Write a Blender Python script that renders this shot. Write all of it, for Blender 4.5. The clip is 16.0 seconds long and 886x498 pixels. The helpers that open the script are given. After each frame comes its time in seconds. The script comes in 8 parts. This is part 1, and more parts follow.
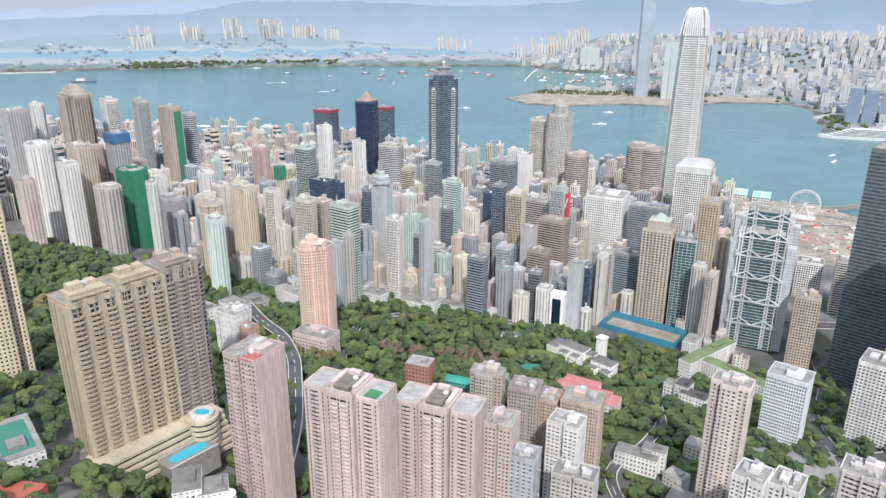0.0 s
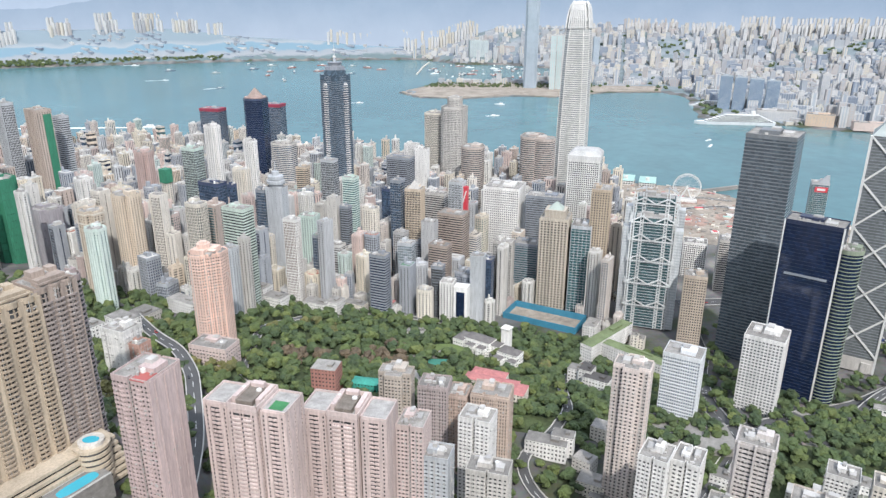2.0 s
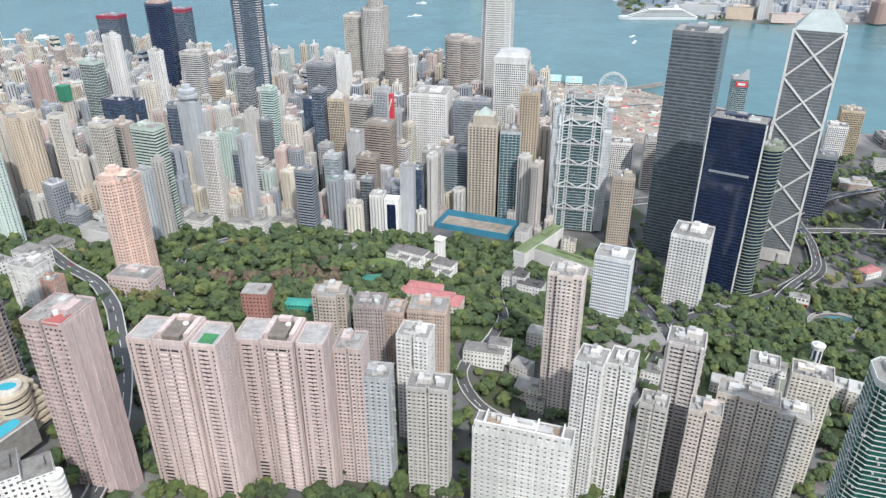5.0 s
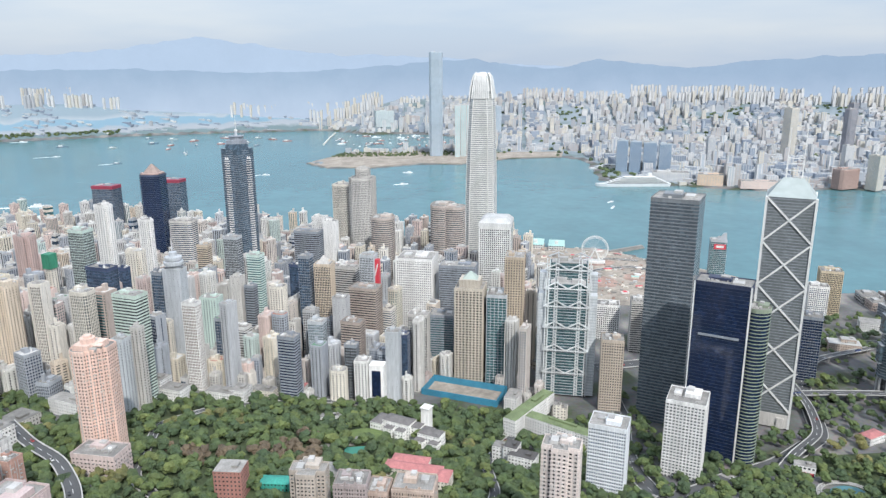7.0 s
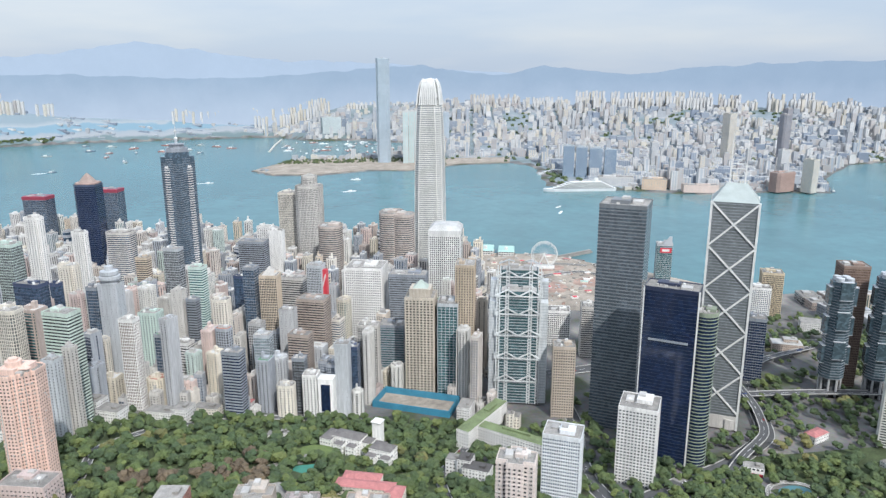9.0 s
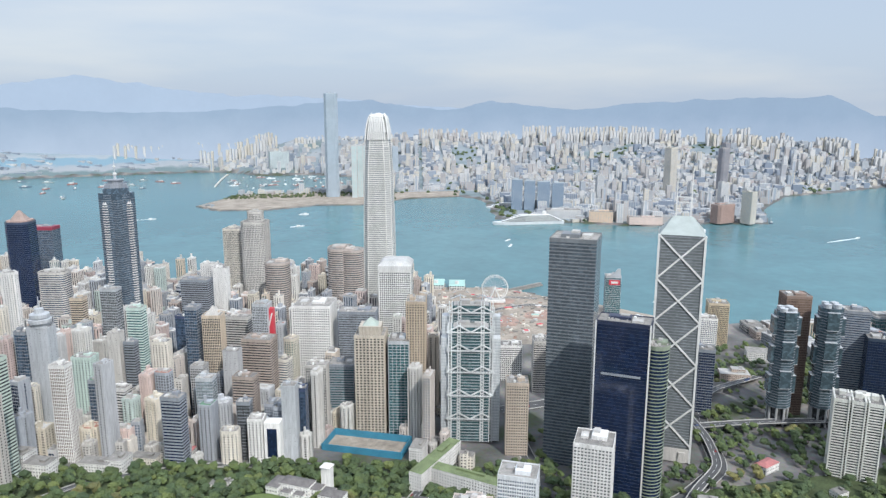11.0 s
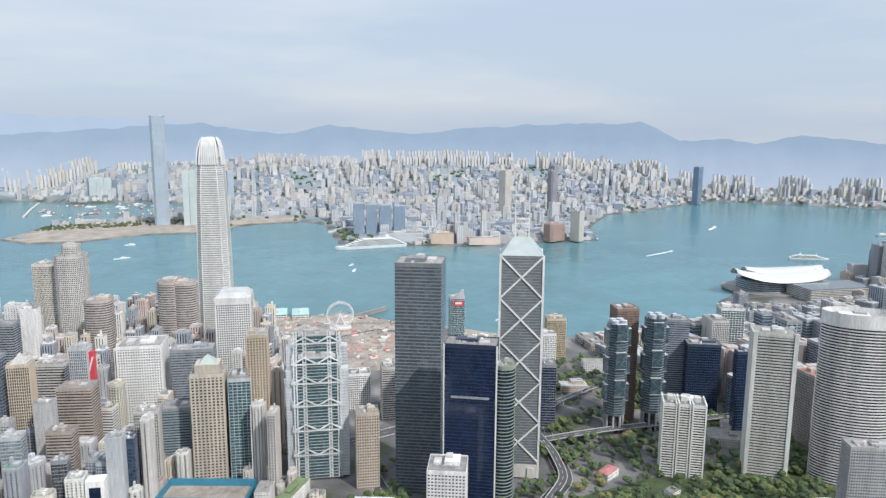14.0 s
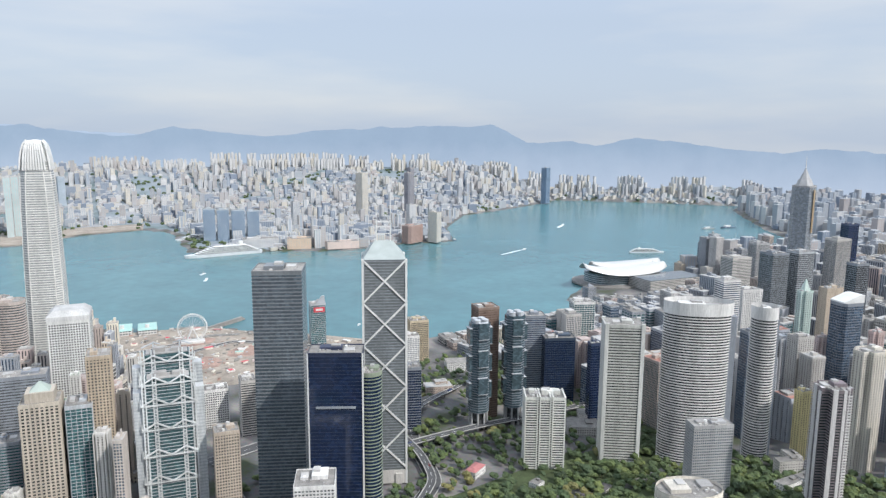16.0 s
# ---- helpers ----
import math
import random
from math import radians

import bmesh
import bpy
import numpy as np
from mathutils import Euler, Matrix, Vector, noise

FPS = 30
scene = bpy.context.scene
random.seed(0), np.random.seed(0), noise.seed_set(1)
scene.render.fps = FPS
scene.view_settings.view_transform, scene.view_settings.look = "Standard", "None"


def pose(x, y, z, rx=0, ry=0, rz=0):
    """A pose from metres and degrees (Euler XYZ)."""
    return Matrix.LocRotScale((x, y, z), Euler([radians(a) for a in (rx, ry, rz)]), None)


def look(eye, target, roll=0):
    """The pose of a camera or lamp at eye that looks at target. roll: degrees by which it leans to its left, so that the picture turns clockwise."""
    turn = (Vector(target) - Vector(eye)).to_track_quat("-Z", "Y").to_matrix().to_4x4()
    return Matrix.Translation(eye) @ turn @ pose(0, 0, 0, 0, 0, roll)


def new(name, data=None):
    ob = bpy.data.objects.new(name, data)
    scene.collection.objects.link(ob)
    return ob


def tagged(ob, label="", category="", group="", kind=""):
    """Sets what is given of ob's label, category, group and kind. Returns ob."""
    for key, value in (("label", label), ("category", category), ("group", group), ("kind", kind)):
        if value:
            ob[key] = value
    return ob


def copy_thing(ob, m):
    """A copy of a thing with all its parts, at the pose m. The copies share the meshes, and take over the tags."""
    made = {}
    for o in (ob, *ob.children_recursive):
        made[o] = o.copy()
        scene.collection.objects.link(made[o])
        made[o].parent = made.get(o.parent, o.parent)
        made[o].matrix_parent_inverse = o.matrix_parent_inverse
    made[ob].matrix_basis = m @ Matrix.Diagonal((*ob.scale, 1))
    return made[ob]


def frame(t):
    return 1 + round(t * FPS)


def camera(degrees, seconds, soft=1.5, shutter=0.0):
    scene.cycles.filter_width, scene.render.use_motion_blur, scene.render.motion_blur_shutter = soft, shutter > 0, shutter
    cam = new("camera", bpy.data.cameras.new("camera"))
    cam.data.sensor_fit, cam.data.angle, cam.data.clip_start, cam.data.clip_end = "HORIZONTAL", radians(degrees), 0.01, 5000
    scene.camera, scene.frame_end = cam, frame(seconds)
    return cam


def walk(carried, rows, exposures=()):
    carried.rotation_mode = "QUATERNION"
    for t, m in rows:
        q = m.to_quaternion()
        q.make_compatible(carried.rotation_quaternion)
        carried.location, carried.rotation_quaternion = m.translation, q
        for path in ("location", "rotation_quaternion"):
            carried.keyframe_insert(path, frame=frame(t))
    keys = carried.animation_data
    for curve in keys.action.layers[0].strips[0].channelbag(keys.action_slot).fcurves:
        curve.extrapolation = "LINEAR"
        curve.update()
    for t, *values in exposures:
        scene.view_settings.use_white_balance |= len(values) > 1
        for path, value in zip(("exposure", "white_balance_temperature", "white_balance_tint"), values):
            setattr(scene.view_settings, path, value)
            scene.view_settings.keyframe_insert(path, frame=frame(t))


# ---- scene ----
cam = camera(64.23, 16.0, soft=1.4)
# seconds, eye x y z, yaw, pitch, roll
PATH = [
    (0.0, -219.7, -1427.0, 421.5, 10.05, -19.41, 0.25),
    (0.5, -220.4, -1424.8, 421.6, 8.29, -19.54, 0.25),
    (1.0, -221.1, -1422.7, 421.6, 6.12, -19.67, 0.25),
    (1.5, -221.6, -1420.5, 421.7, 4.0, -19.77, 0.25),
    (2.0, -222.0, -1418.2, 421.8, 1.48, -19.86, 0.24),
    (2.5, -222.3, -1415.9, 421.8, -0.48, -19.92, 0.18),
    (3.0, -222.4, -1413.4, 421.9, -1.35, -20.0, 0.13),
    (3.5, -222.5, -1410.7, 421.9, -2.25, -20.34, 0.09),
    (4.0, -222.5, -1407.8, 422.0, -3.26, -22.94, 0.1),
    (4.2, -222.5, -1406.7, 422.0, -3.58, -24.87, -0.0),
    (5.2, -222.2, -1400.4, 422.1, -4.95, -27.5, -0.06),
    (6.3, -221.5, -1393.0, 422.2, -6.09, -23.53, -0.12),
    (6.5, -221.4, -1391.6, 422.2, -6.08, -21.94, -0.14),
    (7.0, -220.9, -1388.0, 422.2, -5.88, -14.51, -0.2),
    (7.5, -220.4, -1384.5, 422.2, -6.89, -14.13, -0.08),
    (8.0, -219.9, -1380.9, 422.3, -8.6, -14.13, -0.15),
    (8.5, -219.3, -1377.4, 422.3, -9.41, -14.09, -0.13),
    (10.8, -216.2, -1362.2, 422.4, -13.74, -12.41, 0.16),
    (11.0, -215.9, -1361.0, 422.4, -14.21, -11.35, 0.11),
    (11.5, -215.1, -1358.1, 422.4, -15.51, -9.98, 0.18),
    (12.0, -214.4, -1355.3, 422.4, -18.5, -9.84, 0.24),
    (12.5, -213.6, -1352.6, 422.4, -21.1, -9.72, 0.3),
    (13.0, -212.9, -1350.0, 422.5, -23.02, -9.6, 0.28),
    (13.5, -212.1, -1347.3, 422.5, -24.79, -9.5, 0.34),
    (14.0, -211.4, -1344.7, 422.5, -27.09, -9.41, 0.37),
    (14.5, -210.6, -1342.0, 422.5, -29.87, -9.31, 0.33),
    (15.0, -209.9, -1339.1, 422.5, -32.88, -9.27, 0.39),
    (15.5, -209.3, -1335.9, 422.5, -35.79, -9.21, 0.42),
    (16.0, -208.6, -1332.4, 422.5, -38.73, -9.14, 0.41),
]
walk(cam, [(t, pose(x, y, z, 90 + pitch, 0, yaw) @ pose(0, 0, 0, 0, 0, roll)) for t, x, y, z, yaw, pitch, roll in PATH],
     exposures=[(0.0, 0.31, 6330, 11), (4.0, 0.28, 6280, 10), (6.6, 0.29, 6210, 9), (8.0, 0.29, 6190, 9), (11.0, 0.20, 6200, 9), (16.0, 0.22, 6300, 10)])

# ---- sky and sun ----
SUN_AZIMUTH, SUN_HEIGHT = 165.0, 45.0
world = bpy.data.worlds.new("hazy_sky")
scene.world = world
world.use_nodes = True
wt = world.node_tree
wt.nodes.clear()
sky = wt.nodes.new("ShaderNodeTexSky")
sky.sky_type, sky.sun_disc = "NISHITA", False
sky.sun_elevation, sky.sun_rotation = radians(SUN_HEIGHT), radians(SUN_AZIMUTH)
sky.air_density, sky.dust_density, sky.ozone_density, sky.altitude = 1.0, 3.0, 1.0, 400
wcoord = wt.nodes.new("ShaderNodeTexCoord")
wmap = wt.nodes.new("ShaderNodeMapping")
wmap.inputs["Scale"].default_value = (1.6, 1.6, 9.0)
wnoise = wt.nodes.new("ShaderNodeTexNoise")
wnoise.inputs["Scale"].default_value, wnoise.inputs["Detail"].default_value = 1.3, 6.0
wramp = wt.nodes.new("ShaderNodeMapRange")
wramp.inputs["From Min"].default_value, wramp.inputs["From Max"].default_value = 0.42, 0.72
wramp.inputs["To Min"].default_value, wramp.inputs["To Max"].default_value = 0.15, 1.0
wcloud = wt.nodes.new("ShaderNodeMixRGB")
wcloud.inputs["Color1"].default_value = (3.65, 4.30, 5.25, 1)      # pale blue of the haze
wcloud.inputs["Color2"].default_value = (5.35, 5.45, 5.55, 1)      # thin white cloud
wmix = wt.nodes.new("ShaderNodeMixRGB")
wmix.inputs["Fac"].default_value = 0.82
wback = wt.nodes.new("ShaderNodeBackground")
wback.inputs["Strength"].default_value = 0.128
# sky gained up to 1.9 times overhead, out of view, for more fill light
wsep = wt.nodes.new("ShaderNodeSeparateXYZ")
wrise = wt.nodes.new("ShaderNodeMapRange")
wrise.inputs["From Min"].default_value, wrise.inputs["From Max"].default_value = 0.15, 1.0
wrise.inputs["To Min"].default_value, wrise.inputs["To Max"].default_value = 1.0, 1.9
wgain = wt.nodes.new("ShaderNodeVectorMath")
wgain.operation = "SCALE"
wt.links.new(wcoord.outputs["Generated"], wsep.inputs["Vector"])
wt.links.new(wsep.outputs["Z"], wrise.inputs["Value"])
wt.links.new(wrise.outputs["Result"], wgain.inputs["Scale"])
wout = wt.nodes.new("ShaderNodeOutputWorld")
wt.links.new(wcoord.outputs["Generated"], wmap.inputs["Vector"])
wt.links.new(wmap.outputs["Vector"], wnoise.inputs["Vector"])
wt.links.new(wnoise.outputs["Fac"], wramp.inputs["Value"])
wt.links.new(wramp.outputs["Result"], wcloud.inputs["Fac"])
wt.links.new(wcloud.outputs["Color"], wmix.inputs["Color2"])
wt.links.new(sky.outputs["Color"], wmix.inputs["Color1"])
wt.links.new(wmix.outputs["Color"], wgain.inputs[0])
wt.links.new(wgain.outputs[0], wback.inputs["Color"])
wt.links.new(wback.outputs["Background"], wout.inputs["Surface"])
sun = new("sun", bpy.data.lights.new("sun", "SUN"))
sun.data.energy, sun.data.angle, sun.data.color = 3.0, radians(1.5), (1.0, 0.955, 0.89)
az, el = radians(SUN_AZIMUTH), radians(SUN_HEIGHT)
sun.matrix_world = look((math.sin(az) * math.cos(el) * 900, math.cos(az) * math.cos(el) * 900, 900 * math.sin(el)), (0, 0, 0))


# ---- materials ----
def shader(name):
    m = bpy.data.materials.new(name)
    m.use_nodes = True
    nt = m.node_tree
    return m, nt, nt.nodes["Principled BSDF"]


def varied(nt, base, rgb, big, small, amount, stretch=(1, 1, 1), per_object=0.0):
    """Base colour with two scales of variation, and a small shift from object to object."""
    co = nt.nodes.new("ShaderNodeTexCoord")
    mp = nt.nodes.new("ShaderNodeMapping")
    mp.inputs["Scale"].default_value = stretch
    nt.links.new(co.outputs["Object"], mp.inputs["Vector"])
    last = None
    for scale, part_of in ((big, 0.55), (small, 0.4), (small * 4.3, 0.3)):
        n = nt.nodes.new("ShaderNodeTexNoise")
        n.inputs["Scale"].default_value, n.inputs["Detail"].default_value = scale, 4.0
        nt.links.new(mp.outputs["Vector"], n.inputs["Vector"])
        r = nt.nodes.new("ShaderNodeMapRange")
        r.inputs["From Min"].default_value, r.inputs["From Max"].default_value = 0.3, 0.7
        r.inputs["To Min"].default_value, r.inputs["To Max"].default_value = 1 - amount * part_of, 1 + amount * part_of
        nt.links.new(n.outputs["Fac"], r.inputs["Value"])
        if last is None:
            last = r.outputs["Result"]
        else:
            mul = nt.nodes.new("ShaderNodeMath")
            mul.operation = "MULTIPLY"
            nt.links.new(last, mul.inputs[0])
            nt.links.new(r.outputs["Result"], mul.inputs[1])
            last = mul.outputs[0]
    if per_object:
        info = nt.nodes.new("ShaderNodeObjectInfo")
        r = nt.nodes.new("ShaderNodeMapRange")
        r.inputs["To Min"].default_value, r.inputs["To Max"].default_value = 1 - per_object, 1 + per_object
        nt.links.new(info.outputs["Random"], r.inputs["Value"])
        mul = nt.nodes.new("ShaderNodeMath")
        mul.operation = "MULTIPLY"
        nt.links.new(last, mul.inputs[0])
        nt.links.new(r.outputs["Result"], mul.inputs[1])
        last = mul.outputs[0]
    mix = nt.nodes.new("ShaderNodeVectorMath")
    mix.operation = "SCALE"
    mix.inputs[0].default_value = rgb
    nt.links.new(last, mix.inputs["Scale"])
    nt.links.new(mix.outputs[0], base.inputs["Base Color"])
    return mp


WALLS, GLASSES = {}, {}


def wall(r, g, b, rough=0.85):
    """Rendered or painted concrete, with rain streaks."""
    key = (r, g, b, rough)
    if key not in WALLS:
        m, nt, base = shader("painted_concrete")
        varied(nt, base, (r, g, b), 0.05, 0.7, 0.36, (1, 1, 0.12), 0.08)
        base.inputs["Roughness"].default_value = rough
        WALLS[key] = m
    return WALLS[key]


def glazing(r, g, b, rough=0.12, metal=0.0, uneven=1.5):
    """Window glass with rooms behind: pane by pane a little different."""
    key = (r, g, b, rough, metal, uneven)
    if key not in GLASSES:
        m, nt, base = shader("window_glass")
        co = nt.nodes.new("ShaderNodeTexCoord")
        mp = nt.nodes.new("ShaderNodeMapping")
        mp.inputs["Scale"].default_value = (0.31, 0.31, 0.31)
        vo = nt.nodes.new("ShaderNodeTexVoronoi")
        vo.inputs["Scale"].default_value = 1.0
        nt.links.new(co.outputs["Object"], mp.inputs["Vector"])
        nt.links.new(mp.outputs["Vector"], vo.inputs["Vector"])
        sep = nt.nodes.new("ShaderNodeSeparateColor")
        nt.links.new(vo.outputs["Color"], sep.inputs["Color"])
        rg = nt.nodes.new("ShaderNodeMapRange")
        rg.inputs["From Min"].default_value, rg.inputs["From Max"].default_value = 0.45, 1.0
        rg.inputs["To Min"].default_value, rg.inputs["To Max"].default_value = 2 - uneven if uneven < 1.4 else 0.8, uneven
        nt.links.new(sep.outputs["Red"], rg.inputs["Value"])
        mix = nt.nodes.new("ShaderNodeVectorMath")
        mix.operation = "SCALE"
        mix.inputs[0].default_value = (r, g, b)
        nt.links.new(rg.outputs["Result"], mix.inputs["Scale"])
        nt.links.new(mix.outputs[0], base.inputs["Base Color"])
        base.inputs["Roughness"].default_value, base.inputs["Metallic"].default_value = rough, metal
        base.inputs["IOR"].default_value = 1.6          # coated panes mirror more than bare glass
        GLASSES[key] = m
    return GLASSES[key]


def plain(name, rgb, rough=0.6, metal=0.0, amount=0.15, big=0.08, small=1.5, per_object=0.0):
    m, nt, base = shader(name)
    varied(nt, base, rgb, big, small, amount, per_object=per_object)
    base.inputs["Roughness"].default_value, base.inputs["Metallic"].default_value = rough, metal
    return m


ROOF = plain("roof_felt", (0.235, 0.225, 0.21), 0.9, amount=0.5, big=0.12, small=1.2, per_object=0.25)
PARAPET = plain("roof_parapet", (0.43, 0.42, 0.40), 0.85, amount=0.3, per_object=0.1)
PLANT = plain("roof_plant", (0.40, 0.39, 0.375), 0.7, amount=0.3, per_object=0.25)
STEEL = plain("grey_steel", (0.50, 0.53, 0.56), 0.45, 0.3)
WHITE = plain("white_paint", (0.68, 0.68, 0.66), 0.5)
RED = plain("red_panel", (0.55, 0.05, 0.07), 0.5)
ASPHALT = plain("asphalt", (0.085, 0.086, 0.088), 0.9, amount=0.3, big=0.03, small=0.6)
PAVING = plain("paving", (0.24, 0.23, 0.215), 0.9, amount=0.4, big=0.02, small=0.3)
TRUNK = plain("bark", (0.14, 0.10, 0.07), 0.95)


def leaves(rgb, fresh):
    """Foliage: each clump a little different, a yellower sunlit tone put on some at random, fine leaf relief."""
    m, nt, base = shader("foliage")
    varied(nt, base, (1, 1, 1), 0.09, 0.9, 0.5, per_object=0.2)
    grain = base.inputs["Base Color"].links[0].from_socket
    geo = nt.nodes.new("ShaderNodeNewGeometry")
    co = nt.nodes.new("ShaderNodeTexCoord")
    wide = nt.nodes.new("ShaderNodeTexNoise")
    wide.inputs["Scale"].default_value, wide.inputs["Detail"].default_value = 0.035, 3.0
    mix_in = nt.nodes.new("ShaderNodeMath")
    mix_in.operation = "MULTIPLY"
    ramp = nt.nodes.new("ShaderNodeMapRange")
    ramp.inputs["From Min"].default_value, ramp.inputs["From Max"].default_value = 0.1, 0.45
    mix = nt.nodes.new("ShaderNodeMixRGB")
    mix.inputs["Color1"].default_value, mix.inputs["Color2"].default_value = (*rgb, 1), (*fresh, 1)
    mul = nt.nodes.new("ShaderNodeMixRGB")
    mul.blend_type, mul.inputs["Fac"].default_value = "MULTIPLY", 1.0
    nt.links.new(co.outputs["Object"], wide.inputs["Vector"])
    nt.links.new(wide.outputs["Fac"], mix_in.inputs[0])
    nt.links.new(geo.outputs["Random Per Island"], mix_in.inputs[1])
    nt.links.new(mix_in.outputs[0], ramp.inputs["Value"])
    nt.links.new(ramp.outputs["Result"], mix.inputs["Fac"])
    nt.links.new(mix.outputs["Color"], mul.inputs["Color1"])
    nt.links.new(grain, mul.inputs["Color2"])
    nt.links.new(mul.outputs["Color"], base.inputs["Base Color"])
    fine = nt.nodes.new("ShaderNodeTexNoise")
    fine.inputs["Scale"].default_value, fine.inputs["Detail"].default_value = 1.1, 3.0
    bump = nt.nodes.new("ShaderNodeBump")
    bump.inputs["Strength"].default_value, bump.inputs["Distance"].default_value = 0.9, 1.2
    nt.links.new(co.outputs["Object"], fine.inputs["Vector"])
    nt.links.new(fine.outputs["Fac"], bump.inputs["Height"])
    nt.links.new(bump.outputs["Normal"], base.inputs["Normal"])
    base.inputs["Roughness"].default_value = 0.7
    return m


LEAVES = [leaves(c, f) for c, f in (((0.052, 0.080, 0.029), (0.080, 0.108, 0.034)), ((0.066, 0.094, 0.029), (0.105, 0.128, 0.038)), ((0.041, 0.066, 0.028), (0.064, 0.090, 0.033)),
                                   ((0.098, 0.102, 0.037), (0.150, 0.140, 0.048)), ((0.090, 0.068, 0.044), (0.125, 0.094, 0.058)))]


def ground_material():
    """Bare city ground: paving, road, planted strips and earth mixed in patches."""
    m, nt, base = shader("city_ground")
    co = nt.nodes.new("ShaderNodeTexCoord")
    n1 = nt.nodes.new("ShaderNodeTexNoise")
    n1.inputs["Scale"].default_value, n1.inputs["Detail"].default_value = 0.012, 8.0
    ramp = nt.nodes.new("ShaderNodeValToRGB")
    e = ramp.color_ramp.elements
    e[0].position, e[0].color = 0.36, (0.085, 0.10, 0.055, 1)
    e[1].position, e[1].color = 0.62, (0.30, 0.28, 0.255, 1)
    for p, c in ((0.45, (0.14, 0.14, 0.138, 1)), (0.54, (0.20, 0.195, 0.19, 1))):
        ramp.color_ramp.elements.new(p).color = c
    n2 = nt.nodes.new("ShaderNodeTexNoise")
    n2.inputs["Scale"].default_value, n2.inputs["Detail"].default_value = 0.2, 5.0
    mul = nt.nodes.new("ShaderNodeMixRGB")
    mul.blend_type = "MULTIPLY"
    mul.inputs["Fac"].default_value = 0.5
    nt.links.new(co.outputs["Object"], n1.inputs["Vector"])
    nt.links.new(co.outputs["Object"], n2.inputs["Vector"])
    nt.links.new(n1.outputs["Fac"], ramp.inputs["Fac"])
    nt.links.new(ramp.outputs["Color"], mul.inputs["Color1"])
    nt.links.new(n2.outputs["Color"], mul.inputs["Color2"])
    nt.links.new(mul.outputs["Color"], base.inputs["Base Color"])
    base.inputs["Roughness"].default_value = 0.95
    return m


def water_material():
    m, nt, base = shader("harbour_water")
    varied(nt, base, (0.076, 0.180, 0.200), 0.0012, 0.008, 0.22, (1, 1, 1))
    base.inputs["Roughness"].default_value = 0.22
    base.inputs["IOR"].default_value = 1.33
    co = nt.nodes.new("ShaderNodeTexCoord")
    n = nt.nodes.new("ShaderNodeTexNoise")
    n.inputs["Scale"].default_value, n.inputs["Detail"].default_value = 0.05, 6.0
    bump = nt.nodes.new("ShaderNodeBump")
    bump.inputs["Strength"].default_value, bump.inputs["Distance"].default_value = 0.16, 2.0
    nt.links.new(co.outputs["Object"], n.inputs["Vector"])
    nt.links.new(n.outputs["Fac"], bump.inputs["Height"])
    nt.links.new(bump.outputs["Normal"], base.inputs["Normal"])
    return m


GROUND, WATER = ground_material(), water_material()


# ---- geometry helpers ----
class Geo:
    """Collects vertices and faces of one mesh."""

    def __init__(self):
        self.v, self.f, self.n, self.m, self.slot = [], [], 0, [], 0

    def add(self, verts, faces):
        k = self.n
        self.v.extend(map(tuple, verts))
        self.f.extend([tuple(i + k for i in f) for f in faces])
        self.m.extend([self.slot] * len(faces))
        self.n += len(verts)
        return self

    def prism(self, poly, z0, z1, bottom=False, top=True, upper=None):
        n = len(poly)
        up = poly if upper is None else upper
        verts = [(x, y, z0) for x, y in poly] + [(x, y, z1) for x, y in up]
        faces = [(i, (i + 1) % n, n + (i + 1) % n, n + i) for i in range(n)]
        if top:
            faces.append(tuple(range(n, 2 * n)))
        if bottom:
            faces.append(tuple(range(n - 1, -1, -1)))
        return self.add(verts, faces)

    def box(self, cx, cy, z0, sx, sy, sz, turn=0.0):
        c, s = math.cos(radians(turn)), math.sin(radians(turn))
        p = [(cx + c * a * sx / 2 - s * b * sy / 2, cy + s * a * sx / 2 + c * b * sy / 2) for a, b in ((-1, -1), (1, -1), (1, 1), (-1, 1))]
        return self.prism(p, z0, z0 + sz, bottom=True)

    def beam(self, a, b, thick):
        a, b = Vector(a), Vector(b)
        d = (b - a).normalized()
        side = d.cross(Vector((0, 0, 1)) if abs(d.z) < 0.95 else Vector((1, 0, 0))).normalized()
        up = side.cross(d)
        h = thick / 2
        q = [p + side * i * h + up * j * h for p in (a, b) for i, j in ((-1, -1), (1, -1), (1, 1), (-1, 1))]
        return self.add([tuple(w) for w in q], [(0, 1, 5, 4), (1, 2, 6, 5), (2, 3, 7, 6), (3, 0, 4, 7), (3, 2, 1, 0), (4, 5, 6, 7)])

    def lathe(self, rows, seg=16, cx=0.0, cy=0.0):
        """Rows of radius and height, from below."""
        verts = [(cx + r * math.cos(2 * math.pi * i / seg), cy + r * math.sin(2 * math.pi * i / seg), z) for r, z in rows for i in range(seg)]
        faces = [(k * seg + i, k * seg + (i + 1) % seg, (k + 1) * seg + (i + 1) % seg, (k + 1) * seg + i) for k in range(len(rows) - 1) for i in range(seg)]
        faces.append(tuple(range((len(rows) - 1) * seg, len(rows) * seg)))
        return self.add(verts, faces)

    def mesh(self, name, mat, smooth=False):
        me = bpy.data.meshes.new(name)
        me.from_pydata(self.v, [], self.f)
        for one in mat if isinstance(mat, list) else [mat]:
            me.materials.append(one)
        if isinstance(mat, list):
            me.polygons.foreach_set("material_index", self.m)
        if smooth:
            me.polygons.foreach_set("use_smooth", [True] * len(me.polygons))
        me.update()
        return me


def part(name, geo, material, parent=None, label="", smooth=False, kind=""):
    ob = new(name, geo.mesh(name, material, smooth))
    ob.parent = parent
    return tagged(ob, label, kind=kind)


